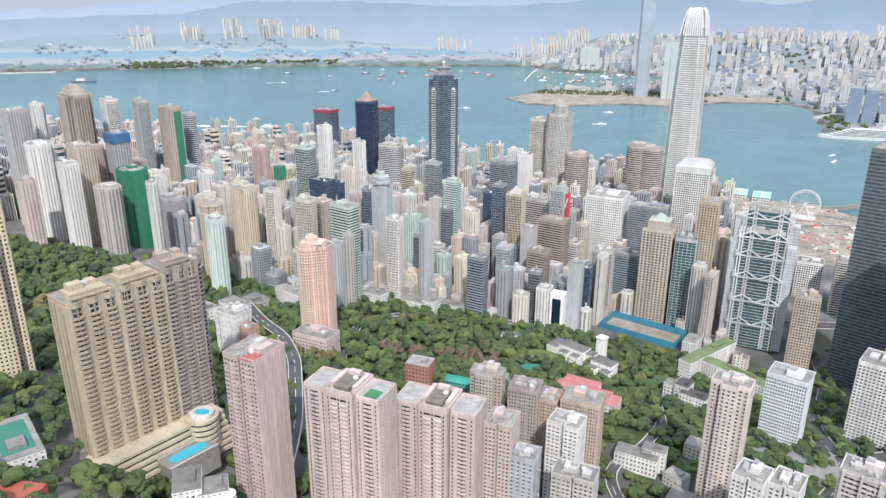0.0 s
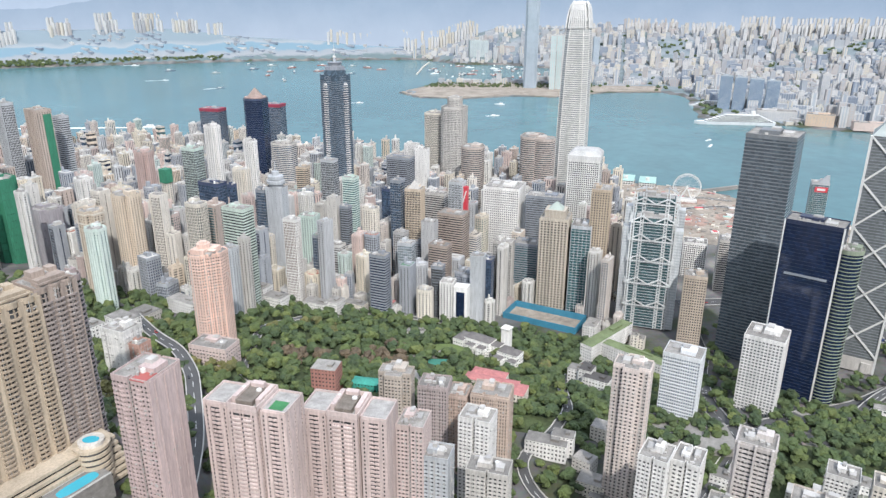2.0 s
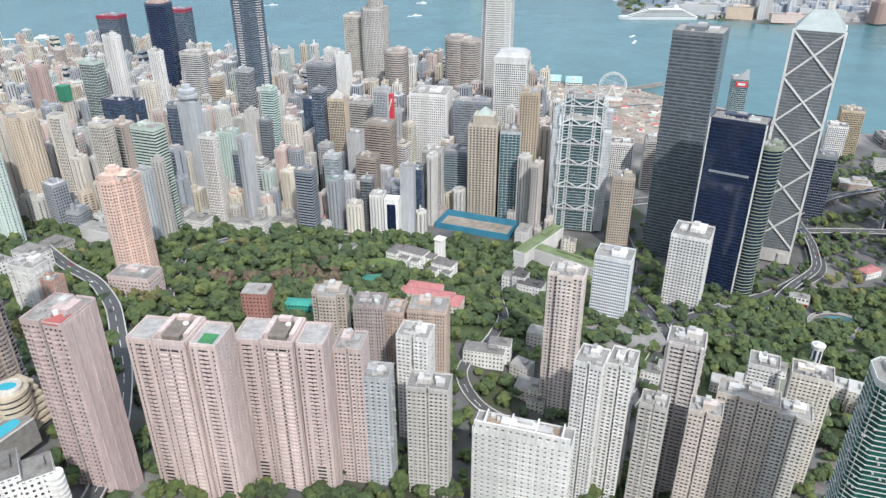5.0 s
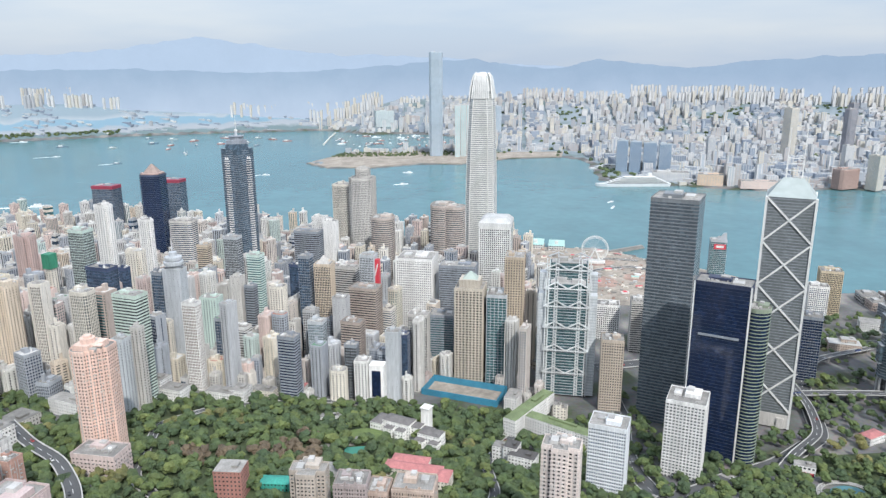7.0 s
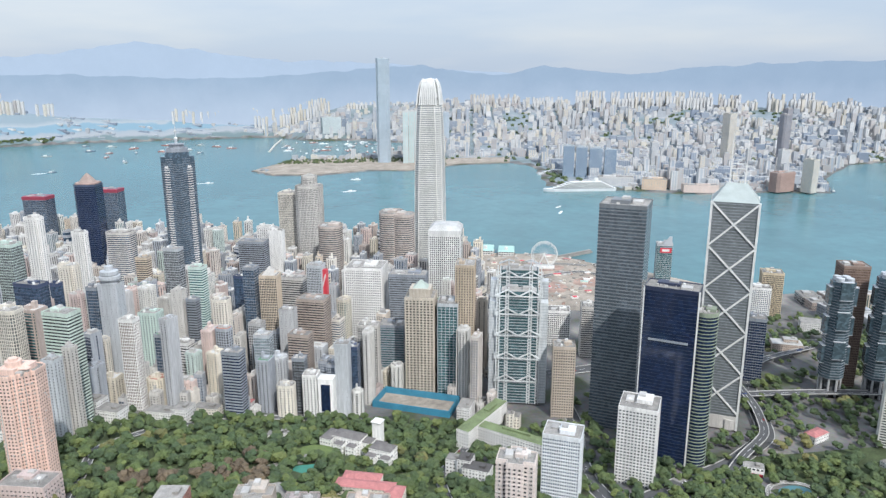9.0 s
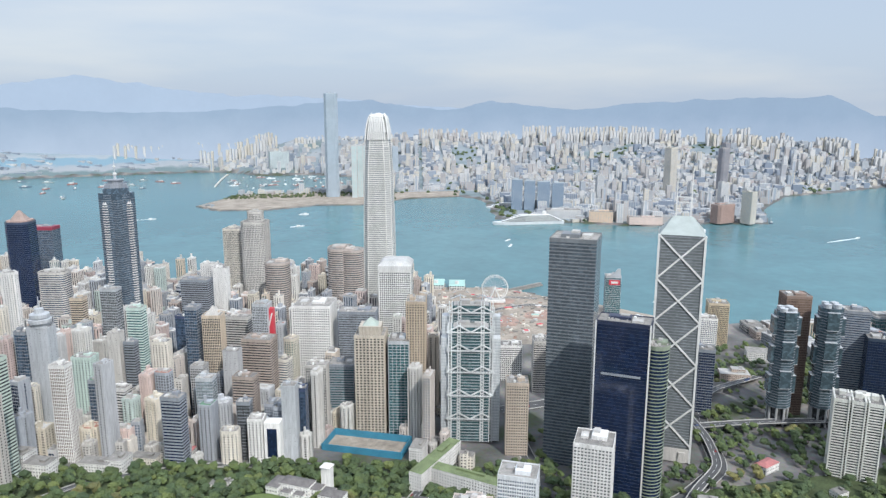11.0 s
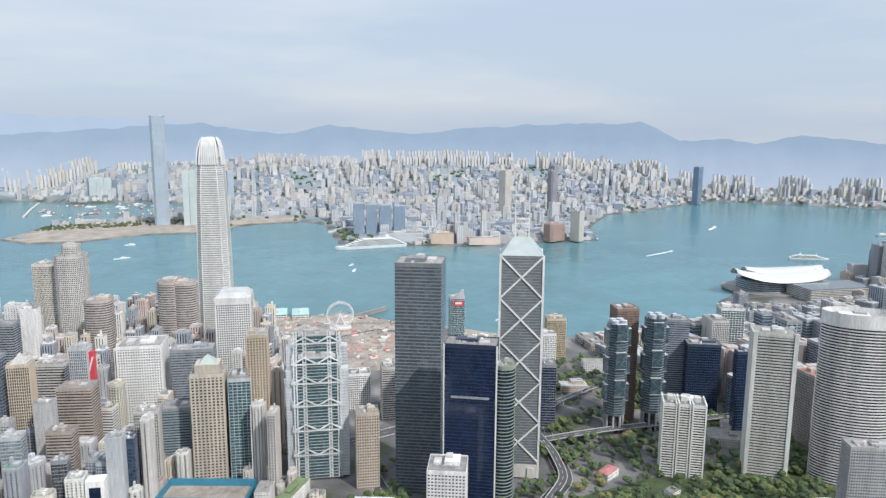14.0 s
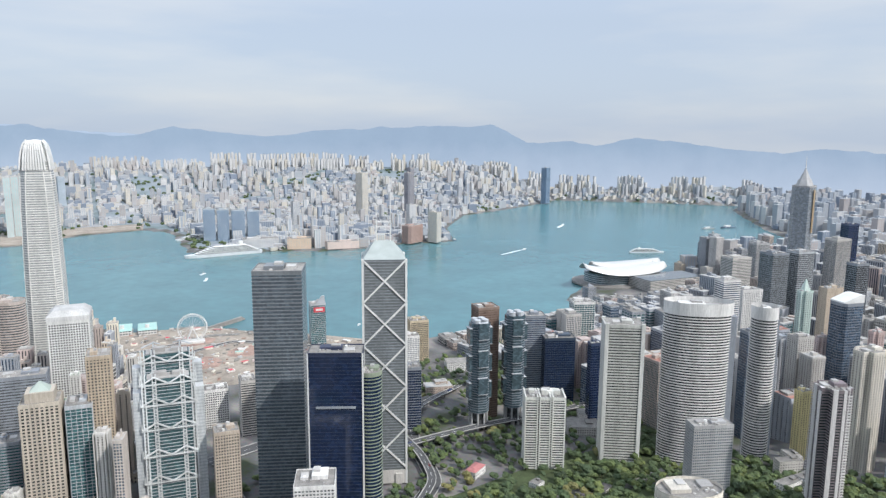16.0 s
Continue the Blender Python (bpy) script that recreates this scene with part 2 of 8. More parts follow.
def thing(name, x, y, z, turn=0.0, label="", category="", group=""):
    ob = new(name)
    ob.empty_display_size = 2
    ob.matrix_world = pose(x, y, z, 0, 0, turn)
    return tagged(ob, label, category, group)


def rect(w, d):
    return [(-w / 2, -d / 2), (w / 2, -d / 2), (w / 2, d / 2), (-w / 2, d / 2)]


def cross(w, d, k=0.24, m=0.24):
    a, b, p, q = w / 2, d / 2, w / 2 - k * w, d / 2 - m * d
    return [(-p, -b), (p, -b), (p, -q), (a, -q), (a, q), (p, q), (p, b), (-p, b), (-p, q), (-a, q), (-a, -q), (-p, -q)]


def slotted(w, d, n=3, depth=2.5, slot=3.0):
    """A slab with re-entrant light wells on both long sides."""
    lower, xs = [(-w / 2, -d / 2)], [(-w / 2 + w * (i + 1) / n) for i in range(n - 1)]
    for x in xs:
        lower += [(x - slot / 2, -d / 2), (x - slot / 2, -d / 2 + depth), (x + slot / 2, -d / 2 + depth), (x + slot / 2, -d / 2)]
    lower.append((w / 2, -d / 2))
    return lower + [(-x, -y) for x, y in lower]


def chamfered(w, d, c):
    a, b = w / 2, d / 2
    return [(-a + c, -b), (a - c, -b), (a, -b + c), (a, b - c), (a - c, b), (-a + c, b), (-a, b - c), (-a, -b + c)]


def oval(w, d, n=28, power=2.0):
    out = []
    for i in range(n):
        c, s = math.cos(2 * math.pi * i / n), math.sin(2 * math.pi * i / n)
        out.append((w / 2 * math.copysign(abs(c) ** (2 / power), c), d / 2 * math.copysign(abs(s) ** (2 / power), s)))
    return out


def grown(poly, d):
    """The outline moved outwards by d metres."""
    out, n = [], len(poly)
    for i in range(n):
        (x0, y0), (x1, y1), (x2, y2) = poly[i - 1], poly[i], poly[(i + 1) % n]
        ax, ay, bx, by = x1 - x0, y1 - y0, x2 - x1, y2 - y1
        la, lb = math.hypot(ax, ay) or 1, math.hypot(bx, by) or 1
        nax, nay, nbx, nby = ay / la, -ax / la, by / lb, -bx / lb
        k = 1 + nax * nbx + nay * nby
        if k < 0.2:
            out.append((x1 + nax * d, y1 + nay * d))
        else:
            out.append((x1 + (nax + nbx) * d / k, y1 + (nay + nby) * d / k))
    return out


def storeys(geo, poly, z0, z1, floor, share, depth, skip=()):
    """One band round the outline at every floor."""
    ring = grown(poly, depth)
    n = max(1, round((z1 - z0) / floor))
    step = (z1 - z0) / n
    for i in range(n):
        if i not in skip:
            geo.prism(ring, z0 + i * step, z0 + i * step + step * share)
    return step


def piers(geo, poly, z0, z1, bay, share, depth):
    """Upright piers along the outline."""
    n = len(poly)
    for i in range(n):
        (x0, y0), (x1, y1) = poly[i], poly[(i + 1) % n]
        length = math.hypot(x1 - x0, y1 - y0)
        if length < 1.2:
            continue
        tx, ty = (x1 - x0) / length, (y1 - y0) / length
        nx, ny = ty, -tx
        k = max(1, round(length / bay))
        half = share * length / k / 2
        for j in range(k + 1):
            a, b = max(0, length * j / k - half), min(length, length * j / k + half)
            p = [(x0 + tx * s + nx * o, y0 + ty * s + ny * o) for s, o in ((a, 0), (a, depth), (b, depth), (b, 0))]
            verts = [(x, y, z) for z in (z0, z1) for x, y in p]
            geo.add(verts, [(4, 5, 1, 0), (5, 6, 2, 1), (6, 7, 3, 2)])


# floor height, wall share of a floor, bay width, pier share of a bay, depth of the windows
STYLES = {
    "flats": (3.0, 0.46, 3.9, 0.58, 0.60),
    "balconies": (3.1, 0.36, 4.4, 0.30, 0.9),
    "grid": (3.5, 0.36, 3.0, 0.34, 0.5),
    "fine": (3.4, 0.40, 1.9, 0.36, 0.4),
    "bands": (3.5, 0.48, 0, 0, 0.5),
    "glass": (3.9, 0.16, 3.0, 0.07, 0.14),
    "fins": (3.6, 0.22, 2.2, 0.30, 0.6),
    "strips": (3.0, 0.34, 4.8, 0.62, 0.9),
    "slots": (3.0, 0.30, 6.6, 0.74, 1.1),
    "ribbon": (3.4, 0.34, 9.0, 0.22, 0.5),
}


BLANK = (3.2, 0.90, 6.0, 0.72, 0.3)
WRAP = (10.0, 0.965, 5.0, 0.06, 0.7)


def crown(root, poly, z, rnd, material, tank=True, big=True):
    """Roof surface, parapet and plant rooms on a flat top."""
    part("roof", Geo().prism(grown(poly, 0.3), z, z + 0.35, bottom=True), ROOF, root)
    g = Geo()
    outer, inner = grown(poly, 0.45), grown(poly, 0.1)
    n = len(poly)
    verts = [(x, y, z + 0.1) for x, y in outer] + [(x, y, z + 1.5) for x, y in outer] + [(x, y, z + 1.5) for x, y in inner] + [(x, y, z + 0.3) for x, y in inner]
    g.add(verts, [(a * n + i, a * n + (i + 1) % n, (a + 1) * n + (i + 1) % n, (a + 1) * n + i) for a in range(3) for i in range(n)])
    part("parapet", g, material, root)
    xs, ys = [p[0] for p in poly], [p[1] for p in poly]
    w, d = max(xs) - min(xs), max(ys) - min(ys)
    if big:
        e, sx, sy, h = rnd.choice((-1, 1)), w * rnd.uniform(0.28, 0.45), d * rnd.uniform(0.3, 0.5), rnd.uniform(2.6, 4.6)
        px, py = e * w * rnd.uniform(0.06, 0.2), d * rnd.uniform(-0.08, 0.18)
        part("plant_room", Geo().box(px, py, z + 0.3, sx, sy, h), material, root)
        part("lift_house", Geo().box(px - e * sx * 0.2, py + sy * 0.15, z + 0.3, sx * 0.42, sy * 0.5, h + rnd.uniform(1.2, 2.6)), PLANT, root)
        part("cooling_plant", Geo().box(-e * w * rnd.uniform(0.18, 0.3), d * rnd.uniform(-0.2, 0.2), z + 0.3, w * 0.2, d * 0.34, rnd.uniform(1.6, 2.8)), PLANT, root)
    clutter = Geo()
    for _ in range(rnd.randint(8, 15)):
        clutter.box(rnd.uniform(-0.36, 0.36) * w, rnd.uniform(-0.36, 0.36) * d, z + 0.3, rnd.uniform(0.8, 3.5), rnd.uniform(0.8, 3), rnd.uniform(0.8, 2.4), rnd.uniform(0, 20))
    part("roof_clutter", clutter, PLANT, root, kind="stuff")
    if tank and rnd.random() < 0.6:
        part("water_tank", Geo().lathe([(1.5, z + 0.3), (1.5, z + 2.9), (0.9, z + 3.3)], 12, rnd.uniform(-0.3, 0.3) * w, rnd.uniform(-0.3, 0.3) * d), WHITE, root)


def tower(x, y, poly, top, turn, style, walling, glass, label, name="office_tower", category="tower", group="", base=None, seed=0, roofed=True, sink=8.0, split=False, party=0):
    """A high building: glazed core, a band at every floor, piers, roof and plant. split: each band and pier a part of its own."""
    rnd = random.Random(seed or int(abs(x * 31 + y * 17)) + 1)
    z = terrain(x, y) - sink if base is None else base
    root = thing(name, x, y, z, turn, label, category, group)
    h = top - z
    floor, share, bay, pier, depth = STYLES[style] if isinstance(style, str) else style
    part("core", Geo().prism(poly, 0, h - 0.2), glass, root, "dark window glass")
    if split:
        n = max(1, round((h - floor * 0.8) / floor))
        step = (h - floor * 0.8) / n
        band = Geo().prism(grown(poly, depth), 0, step * share, bottom=True).mesh("floor_band", walling)
        for i in range(n):
            if i * step < 10 - floor and base is None:
                continue
            ob = new("floor_band", band)
            ob.parent, ob.location = root, (0, 0, i * step)
        part("top_band", Geo().prism(grown(poly, depth + 0.02), h - floor * 0.8, h, bottom=True), walling, root)
        if bay:
            g = Geo()
            piers(g, poly, 0, h - 0.3, bay, pier, depth - 0.03)
            part("wall_grid", g, walling, root, kind="stuff")
    else:
        g = Geo()
        storeys(g, poly, 0, h - floor * 0.6, floor, share, depth * (0.42 if bay and pier >= 0.5 else 1.0))
        g.prism(grown(poly, depth + 0.02), h - floor * 0.8, h, bottom=True)
        if bay:
            piers(g, poly, 0, h - 0.3, bay, pier, depth - 0.03)
        if party:
            # windowless flank walls, with a lighter strip left open down the middle
            xs, ys = [p[0] for p in poly], [p[1] for p in poly]
            a, b = max(xs) + depth + 0.05, max(ys)
            for e in ((-1, 1) if party > 2 else (party * 2 - 3,)):
                g.box(e * (a - 0.5), -b * 0.55, 0, 1.2, b * 0.95, h + 0.6).box(e * (a - 0.5), b * 0.58, 0, 1.2, b * 0.85, h + 0.6)
        part("facade", g, walling, root, kind="stuff")
    if roofed:
        crown(root, poly, h, rnd, walling)
    return root


def solid(geo, slots, x, y, poly, z0, top, turn, style, wall_slot, glass_slot, rnd, coarse=1.0):
    """The same kind of building, added to one joined mesh."""
    c, s = math.cos(radians(turn)), math.sin(radians(turn))
    place = lambda pts: [(x + c * a - s * b, y + s * a + c * b) for a, b in pts]
    floor, share, bay, pier, depth = STYLES[style] if isinstance(style, str) else style
    geo.slot = glass_slot
    geo.prism(place(poly), z0, top - 0.2)
    geo.slot = wall_slot
    out = place(grown(poly, depth * (0.42 if bay and pier >= 0.5 else 1.0)))
    n = max(1, round((top - z0) / (floor * 1.5 * coarse)))
    step = (top - z0) / n
    if coarse > 1.5:
        share, bay, pier, depth = (0.46, rnd.uniform(3.4, 4.8), rnd.uniform(0.5, 0.7), 0.6) if bay else (0.46, 0, 0, 0.5)
    if coarse < 1.5 or not bay:
        for i in range(n):
            geo.prism(out, z0 + i * step, z0 + i * step + step * share)
    geo.prism(place(grown(poly, depth + 0.02)), top - 2.4, top)
    if bay:
        piers(geo, place(poly), z0, top - 0.3, bay, pier, depth - 0.03)
    xs, ys = [p[0] for p in poly], [p[1] for p in poly]
    w, d = max(xs) - min(xs), max(ys) - min(ys)
    geo.slot = slots + rnd.choice((1, 2))
    geo.prism(place(grown(poly, depth * 0.6)), top - 0.1, top + 0.4)
    geo.slot = rnd.choice((slots, wall_slot))
    rooms(geo, rnd, w, d, top, place)


# ---- ground, water and hills ----
ISLAND = [(-5200, -2600), (-5200, 700), (-2500, 330), (-1670, 420), (-1150, 470), (-850, 440), (-560, 330), (-180, 215), (60, 262), (330, 190), (420, 60),
          (610, -185), (760, -198), (1000, -268), (1150, -250), (1160, -125), (1340, -45), (1600, 95), (1720, -60), (1900, -70), (2350, -190), (2650, -60), (3000, 280),
          (3350, 560), (3700, 830), (4500, 1150), (5200, 1300), (5600, -2600)]
KOWLOON = [(-513, 1830), (-420, 1668), (-230, 1625), (0, 1735), (175, 1700), (447, 1880), (690, 1890), (760, 1760), (640, 1180), (900, 1030), (1023, 945), (1150, 895), (1382, 905),
           (1585, 835), (1828, 1172), (2214, 1525), (2580, 1609), (3230, 1815), (3300, 1880), (3560, 1590), (3800, 1240), (4010, 870), (6500, 700),
           (4000, 7000), (-7000, 7000), (-7000, 2600), (-4000, 2250), (-2650, 2900), (-1690, 3310), (-900, 3490), (-500, 3520), (-330, 3330), (-250, 3180), (60, 3200), (330, 2950), (330, 2520),
           (100, 2320), (-365, 2180)]
FOOT_X, FOOT_Y = [-3000, -1500, -900, -500, -100, 200, 600, 1200, 3500], [100, 0, -20, -250, -500, -680, -770, -800, -500]
RISE_S, RISE_Z = [-400, 0, 120, 250, 400, 600, 800, 1000, 1200, 1500, 2500], [4, 4, 14, 38, 68, 106, 152, 222, 300, 390, 450]
HOME = (-211.0, -1390.0)


def shore(poly, x, y):
    """Signed distance to an outline, positive on land."""
    inside, near = np.zeros(np.shape(x), bool), np.full(np.shape(x), 1e9)
    for (x0, y0), (x1, y1) in zip(poly, poly[1:] + poly[:1]):
        dx, dy = x1 - x0, y1 - y0
        k = np.clip(((x - x0) * dx + (y - y0) * dy) / (dx * dx + dy * dy), 0, 1)
        near = np.minimum(near, np.hypot(x - x0 - k * dx, y - y0 - k * dy))
        if dy:
            inside ^= ((y0 > y) != (y1 > y)) & (x < dx * (y - y0) / dy + x0)
    return np.where(inside, near, -near)


def heights(x, y):
    x, y = np.asarray(x, float), np.asarray(y, float)
    si, sk = shore(ISLAND, x, y), shore(KOWLOON, x, y)
    rise = np.interp(np.interp(x, FOOT_X, FOOT_Y) - y, RISE_S, RISE_Z)
    ravine = np.interp(x, [-440, -380, 110, 240], [0, 1, 1, 0]) * np.interp(-y, [880, 1020], [0, 1])
    rise = rise - 56 * ravine
    rise = rise - 24 * np.exp(-((x + 455) ** 2 + (y + 1104) ** 2) / 1500.0)      # terrace cut below the beige towers
    island = np.where(si > 10, np.maximum(4, np.minimum(rise, 4 + np.maximum(si - 10, 0) * 0.9)), np.clip(si * 0.5, -7, 4))
    far = np.hypot(x - HOME[0], y - HOME[1])
    back = np.interp(far, [3800, 4400, 4900, 5300], [0, 70, 190, 230]) * np.clip(sk / 500, 0, 1)
    west = np.interp(np.degrees(np.arctan2(x - HOME[0], y - HOME[1])), [-8, -4], [1, 0])
    back = back * (1 - west) + west * np.interp(sk, [10, 60, 200, 320], [4, 24, 120, 190])
    kowloon = np.where(sk > 8, 4 + back, np.clip(sk * 0.5, -7, 4))
    return np.maximum(island, kowloon)


def terrain(x, y):
    return float(heights(np.array([x]), np.array([y]))[0])


def lattice(name, xs, ys, zf, mat):
    gx, gy = np.meshgrid(xs, ys)
    gz = zf(gx, gy)
    co = np.stack([gx, gy, gz], -1).reshape(-1, 3)
    nx, ny = len(xs), len(ys)
    i = np.arange((nx - 1) * (ny - 1))
    a = (i // (nx - 1)) * nx + i % (nx - 1)
    quads = np.stack([a, a + 1, a + nx + 1, a + nx], -1)
    me = bpy.data.meshes.new(name)
    me.vertices.add(len(co))
    me.vertices.foreach_set("co", co.ravel())
    me.loops.add(quads.size)
    me.loops.foreach_set("vertex_index", quads.ravel())
    me.polygons.add(len(quads))
    me.polygons.foreach_set("loop_start", np.arange(0, quads.size, 4))
    me.polygons.foreach_set("use_smooth", np.ones(len(quads), bool))
    me.update(calc_edges=True)
    me.materials.append(mat)
    return new(name, me)


tagged(lattice("ground", np.arange(-5000, 5600, 36.0), np.arange(-2400, 4700, 36.0), heights, GROUND),
       "city ground of streets, paving and planted slopes", "ground", kind="structure")
sea = Geo().add([(-9000, -3000, 0), (9000, -3000, 0), (9000, 9000, 0), (-9000, 9000, 0)], [(0, 1, 2, 3)])
tagged(part("water", sea, WATER), "calm blue-green harbour water", "water", kind="structure")


# hill material whose blue haze is painted into the emission colour
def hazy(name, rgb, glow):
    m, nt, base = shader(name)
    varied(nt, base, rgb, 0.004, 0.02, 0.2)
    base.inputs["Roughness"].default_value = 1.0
    # haze put in as glow, paler towards the foot, and folds in the slopes
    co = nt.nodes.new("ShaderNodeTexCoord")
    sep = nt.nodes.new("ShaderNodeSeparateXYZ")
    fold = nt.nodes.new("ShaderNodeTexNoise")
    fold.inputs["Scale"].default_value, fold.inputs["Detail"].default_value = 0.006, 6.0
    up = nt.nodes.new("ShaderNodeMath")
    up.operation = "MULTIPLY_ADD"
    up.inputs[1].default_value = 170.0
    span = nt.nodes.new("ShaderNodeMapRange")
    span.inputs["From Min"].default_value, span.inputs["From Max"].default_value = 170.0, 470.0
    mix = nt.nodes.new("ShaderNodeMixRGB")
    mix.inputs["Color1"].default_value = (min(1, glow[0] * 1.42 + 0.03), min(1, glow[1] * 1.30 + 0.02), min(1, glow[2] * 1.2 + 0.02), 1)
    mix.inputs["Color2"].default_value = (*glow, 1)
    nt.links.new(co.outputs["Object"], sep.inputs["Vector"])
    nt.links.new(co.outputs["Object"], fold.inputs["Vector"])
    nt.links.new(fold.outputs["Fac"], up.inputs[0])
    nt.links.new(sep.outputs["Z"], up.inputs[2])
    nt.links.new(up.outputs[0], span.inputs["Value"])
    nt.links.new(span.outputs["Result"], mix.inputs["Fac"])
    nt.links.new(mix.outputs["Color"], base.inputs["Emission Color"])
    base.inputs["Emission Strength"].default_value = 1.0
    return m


def ridge(name, radius, tops, mat, rough, seed, foot=-20.0):
    """A far range of hills: tops are azimuth in degrees and height in metres."""
    g = Geo()
    azs = np.arange(-50, 74, 0.25)
    z = np.interp(azs, [a for a, _ in tops], [h for _, h in tops])
    z = z + [rough * noise.fractal((a * 0.55, seed, 0.0), 0.8, 2.1, 6) for a in azs]
    verts, rows = [], ((0, 0.0), (0.35, 0.30), (0.7, 0.72), (1.0, 1.0))
    rad = np.interp(azs, *radius)
    for a, h, r in zip(azs, z, rad):
        for k, q in rows:
            rr = r - 60 * (1 - k) + 12 * noise.noise((a * 0.5, k * 3.0, seed))
            verts.append((HOME[0] + rr * math.sin(radians(a)), HOME[1] + rr * math.cos(radians(a)), foot + (h - foot) * q))
    n = len(rows)
    faces = [(i * n + k + n, i * n + k, i * n + k + 1, i * n + k + n + 1) for i in range(len(azs) - 1) for k in range(n - 1)]
    g.add(verts, faces)
    return tagged(part(name, g, mat, smooth=True), "blue hazy mountain range beyond the far city", "hills", kind="structure")


FAR_R = ([-50, -28, -15, -8, 0, 40, 50, 74], [5500, 5380, 5200, 5150, 5150, 5045, 5060, 5200])
NEAR_R = ([-50, -28, -15, -8, 0, 40, 50, 74], [5460, 5340, 5160, 5110, 5110, 5010, 5010, 5150])
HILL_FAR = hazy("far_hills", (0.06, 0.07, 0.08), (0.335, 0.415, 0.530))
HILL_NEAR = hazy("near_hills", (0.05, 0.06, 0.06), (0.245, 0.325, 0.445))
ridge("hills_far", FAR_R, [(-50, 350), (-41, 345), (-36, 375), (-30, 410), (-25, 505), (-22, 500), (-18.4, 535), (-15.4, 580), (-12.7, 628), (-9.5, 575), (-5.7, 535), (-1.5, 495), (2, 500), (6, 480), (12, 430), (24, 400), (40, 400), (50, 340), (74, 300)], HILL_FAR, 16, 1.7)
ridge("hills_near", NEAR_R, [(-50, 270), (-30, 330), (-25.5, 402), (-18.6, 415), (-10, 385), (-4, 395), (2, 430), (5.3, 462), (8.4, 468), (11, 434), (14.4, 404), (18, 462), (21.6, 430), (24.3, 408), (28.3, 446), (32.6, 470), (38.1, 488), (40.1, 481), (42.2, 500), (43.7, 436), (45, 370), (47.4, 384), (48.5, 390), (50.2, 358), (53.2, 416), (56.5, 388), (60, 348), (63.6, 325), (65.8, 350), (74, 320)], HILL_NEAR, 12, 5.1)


# ---- landmark towers of the business district ----
CLEAR = []          # footprints that the crowded city leaves free: x, y, radius


def keep(x, y, r):
    CLEAR.append((x, y, r))


G_DARK = glazing(0.045, 0.048, 0.052, uneven=2.2)
G_BLUE = glazing(0.045, 0.070, 0.105, uneven=1.9)
G_TEAL = glazing(0.045, 0.110, 0.120)
G_GREY = glazing(0.105, 0.115, 0.120, uneven=1.8)
G_PALE = glazing(0.20, 0.24, 0.26)
G_NAVY = glazing(0.016, 0.028, 0.066, 0.08, uneven=1.3)
W_WHITE, W_CREAM, W_BEIGE = wall(0.66, 0.65, 0.63), wall(0.62, 0.58, 0.51), wall(0.44, 0.365, 0.275)
W_PINK, W_ROSE, W_GREY = wall(0.54, 0.445, 0.42), wall(0.48, 0.385, 0.37), wall(0.40, 0.40, 0.40)
W_SLATE = wall(0.24, 0.26, 0.29)
W_MINT, W_STONE, W_SILVER = wall(0.50, 0.60, 0.55), wall(0.49, 0.47, 0.44), wall(0.44, 0.46, 0.48, 0.5)

W_NAVY, W_GREEN, W_TAN2, G_BROWN = wall(0.05, 0.07, 0.13, 0.4), wall(0.48, 0.56, 0.50), wall(0.50, 0.42, 0.33), glazing(0.10, 0.06, 0.045)
W_BROWN2, W_NET, W_NETGREY, W_BEIGE2 = wall(0.36, 0.30, 0.26), wall(0.04, 0.20, 0.12, 0.7), wall(0.33, 0.31, 0.33), wall(0.56, 0.48, 0.39)
W_TEALW, W_BROWN3, W_MAROON, W_YELLOW = wall(0.60, 0.68, 0.64), wall(0.45, 0.38, 0.33), wall(0.50, 0.38, 0.35), wall(0.60, 0.52, 0.28)


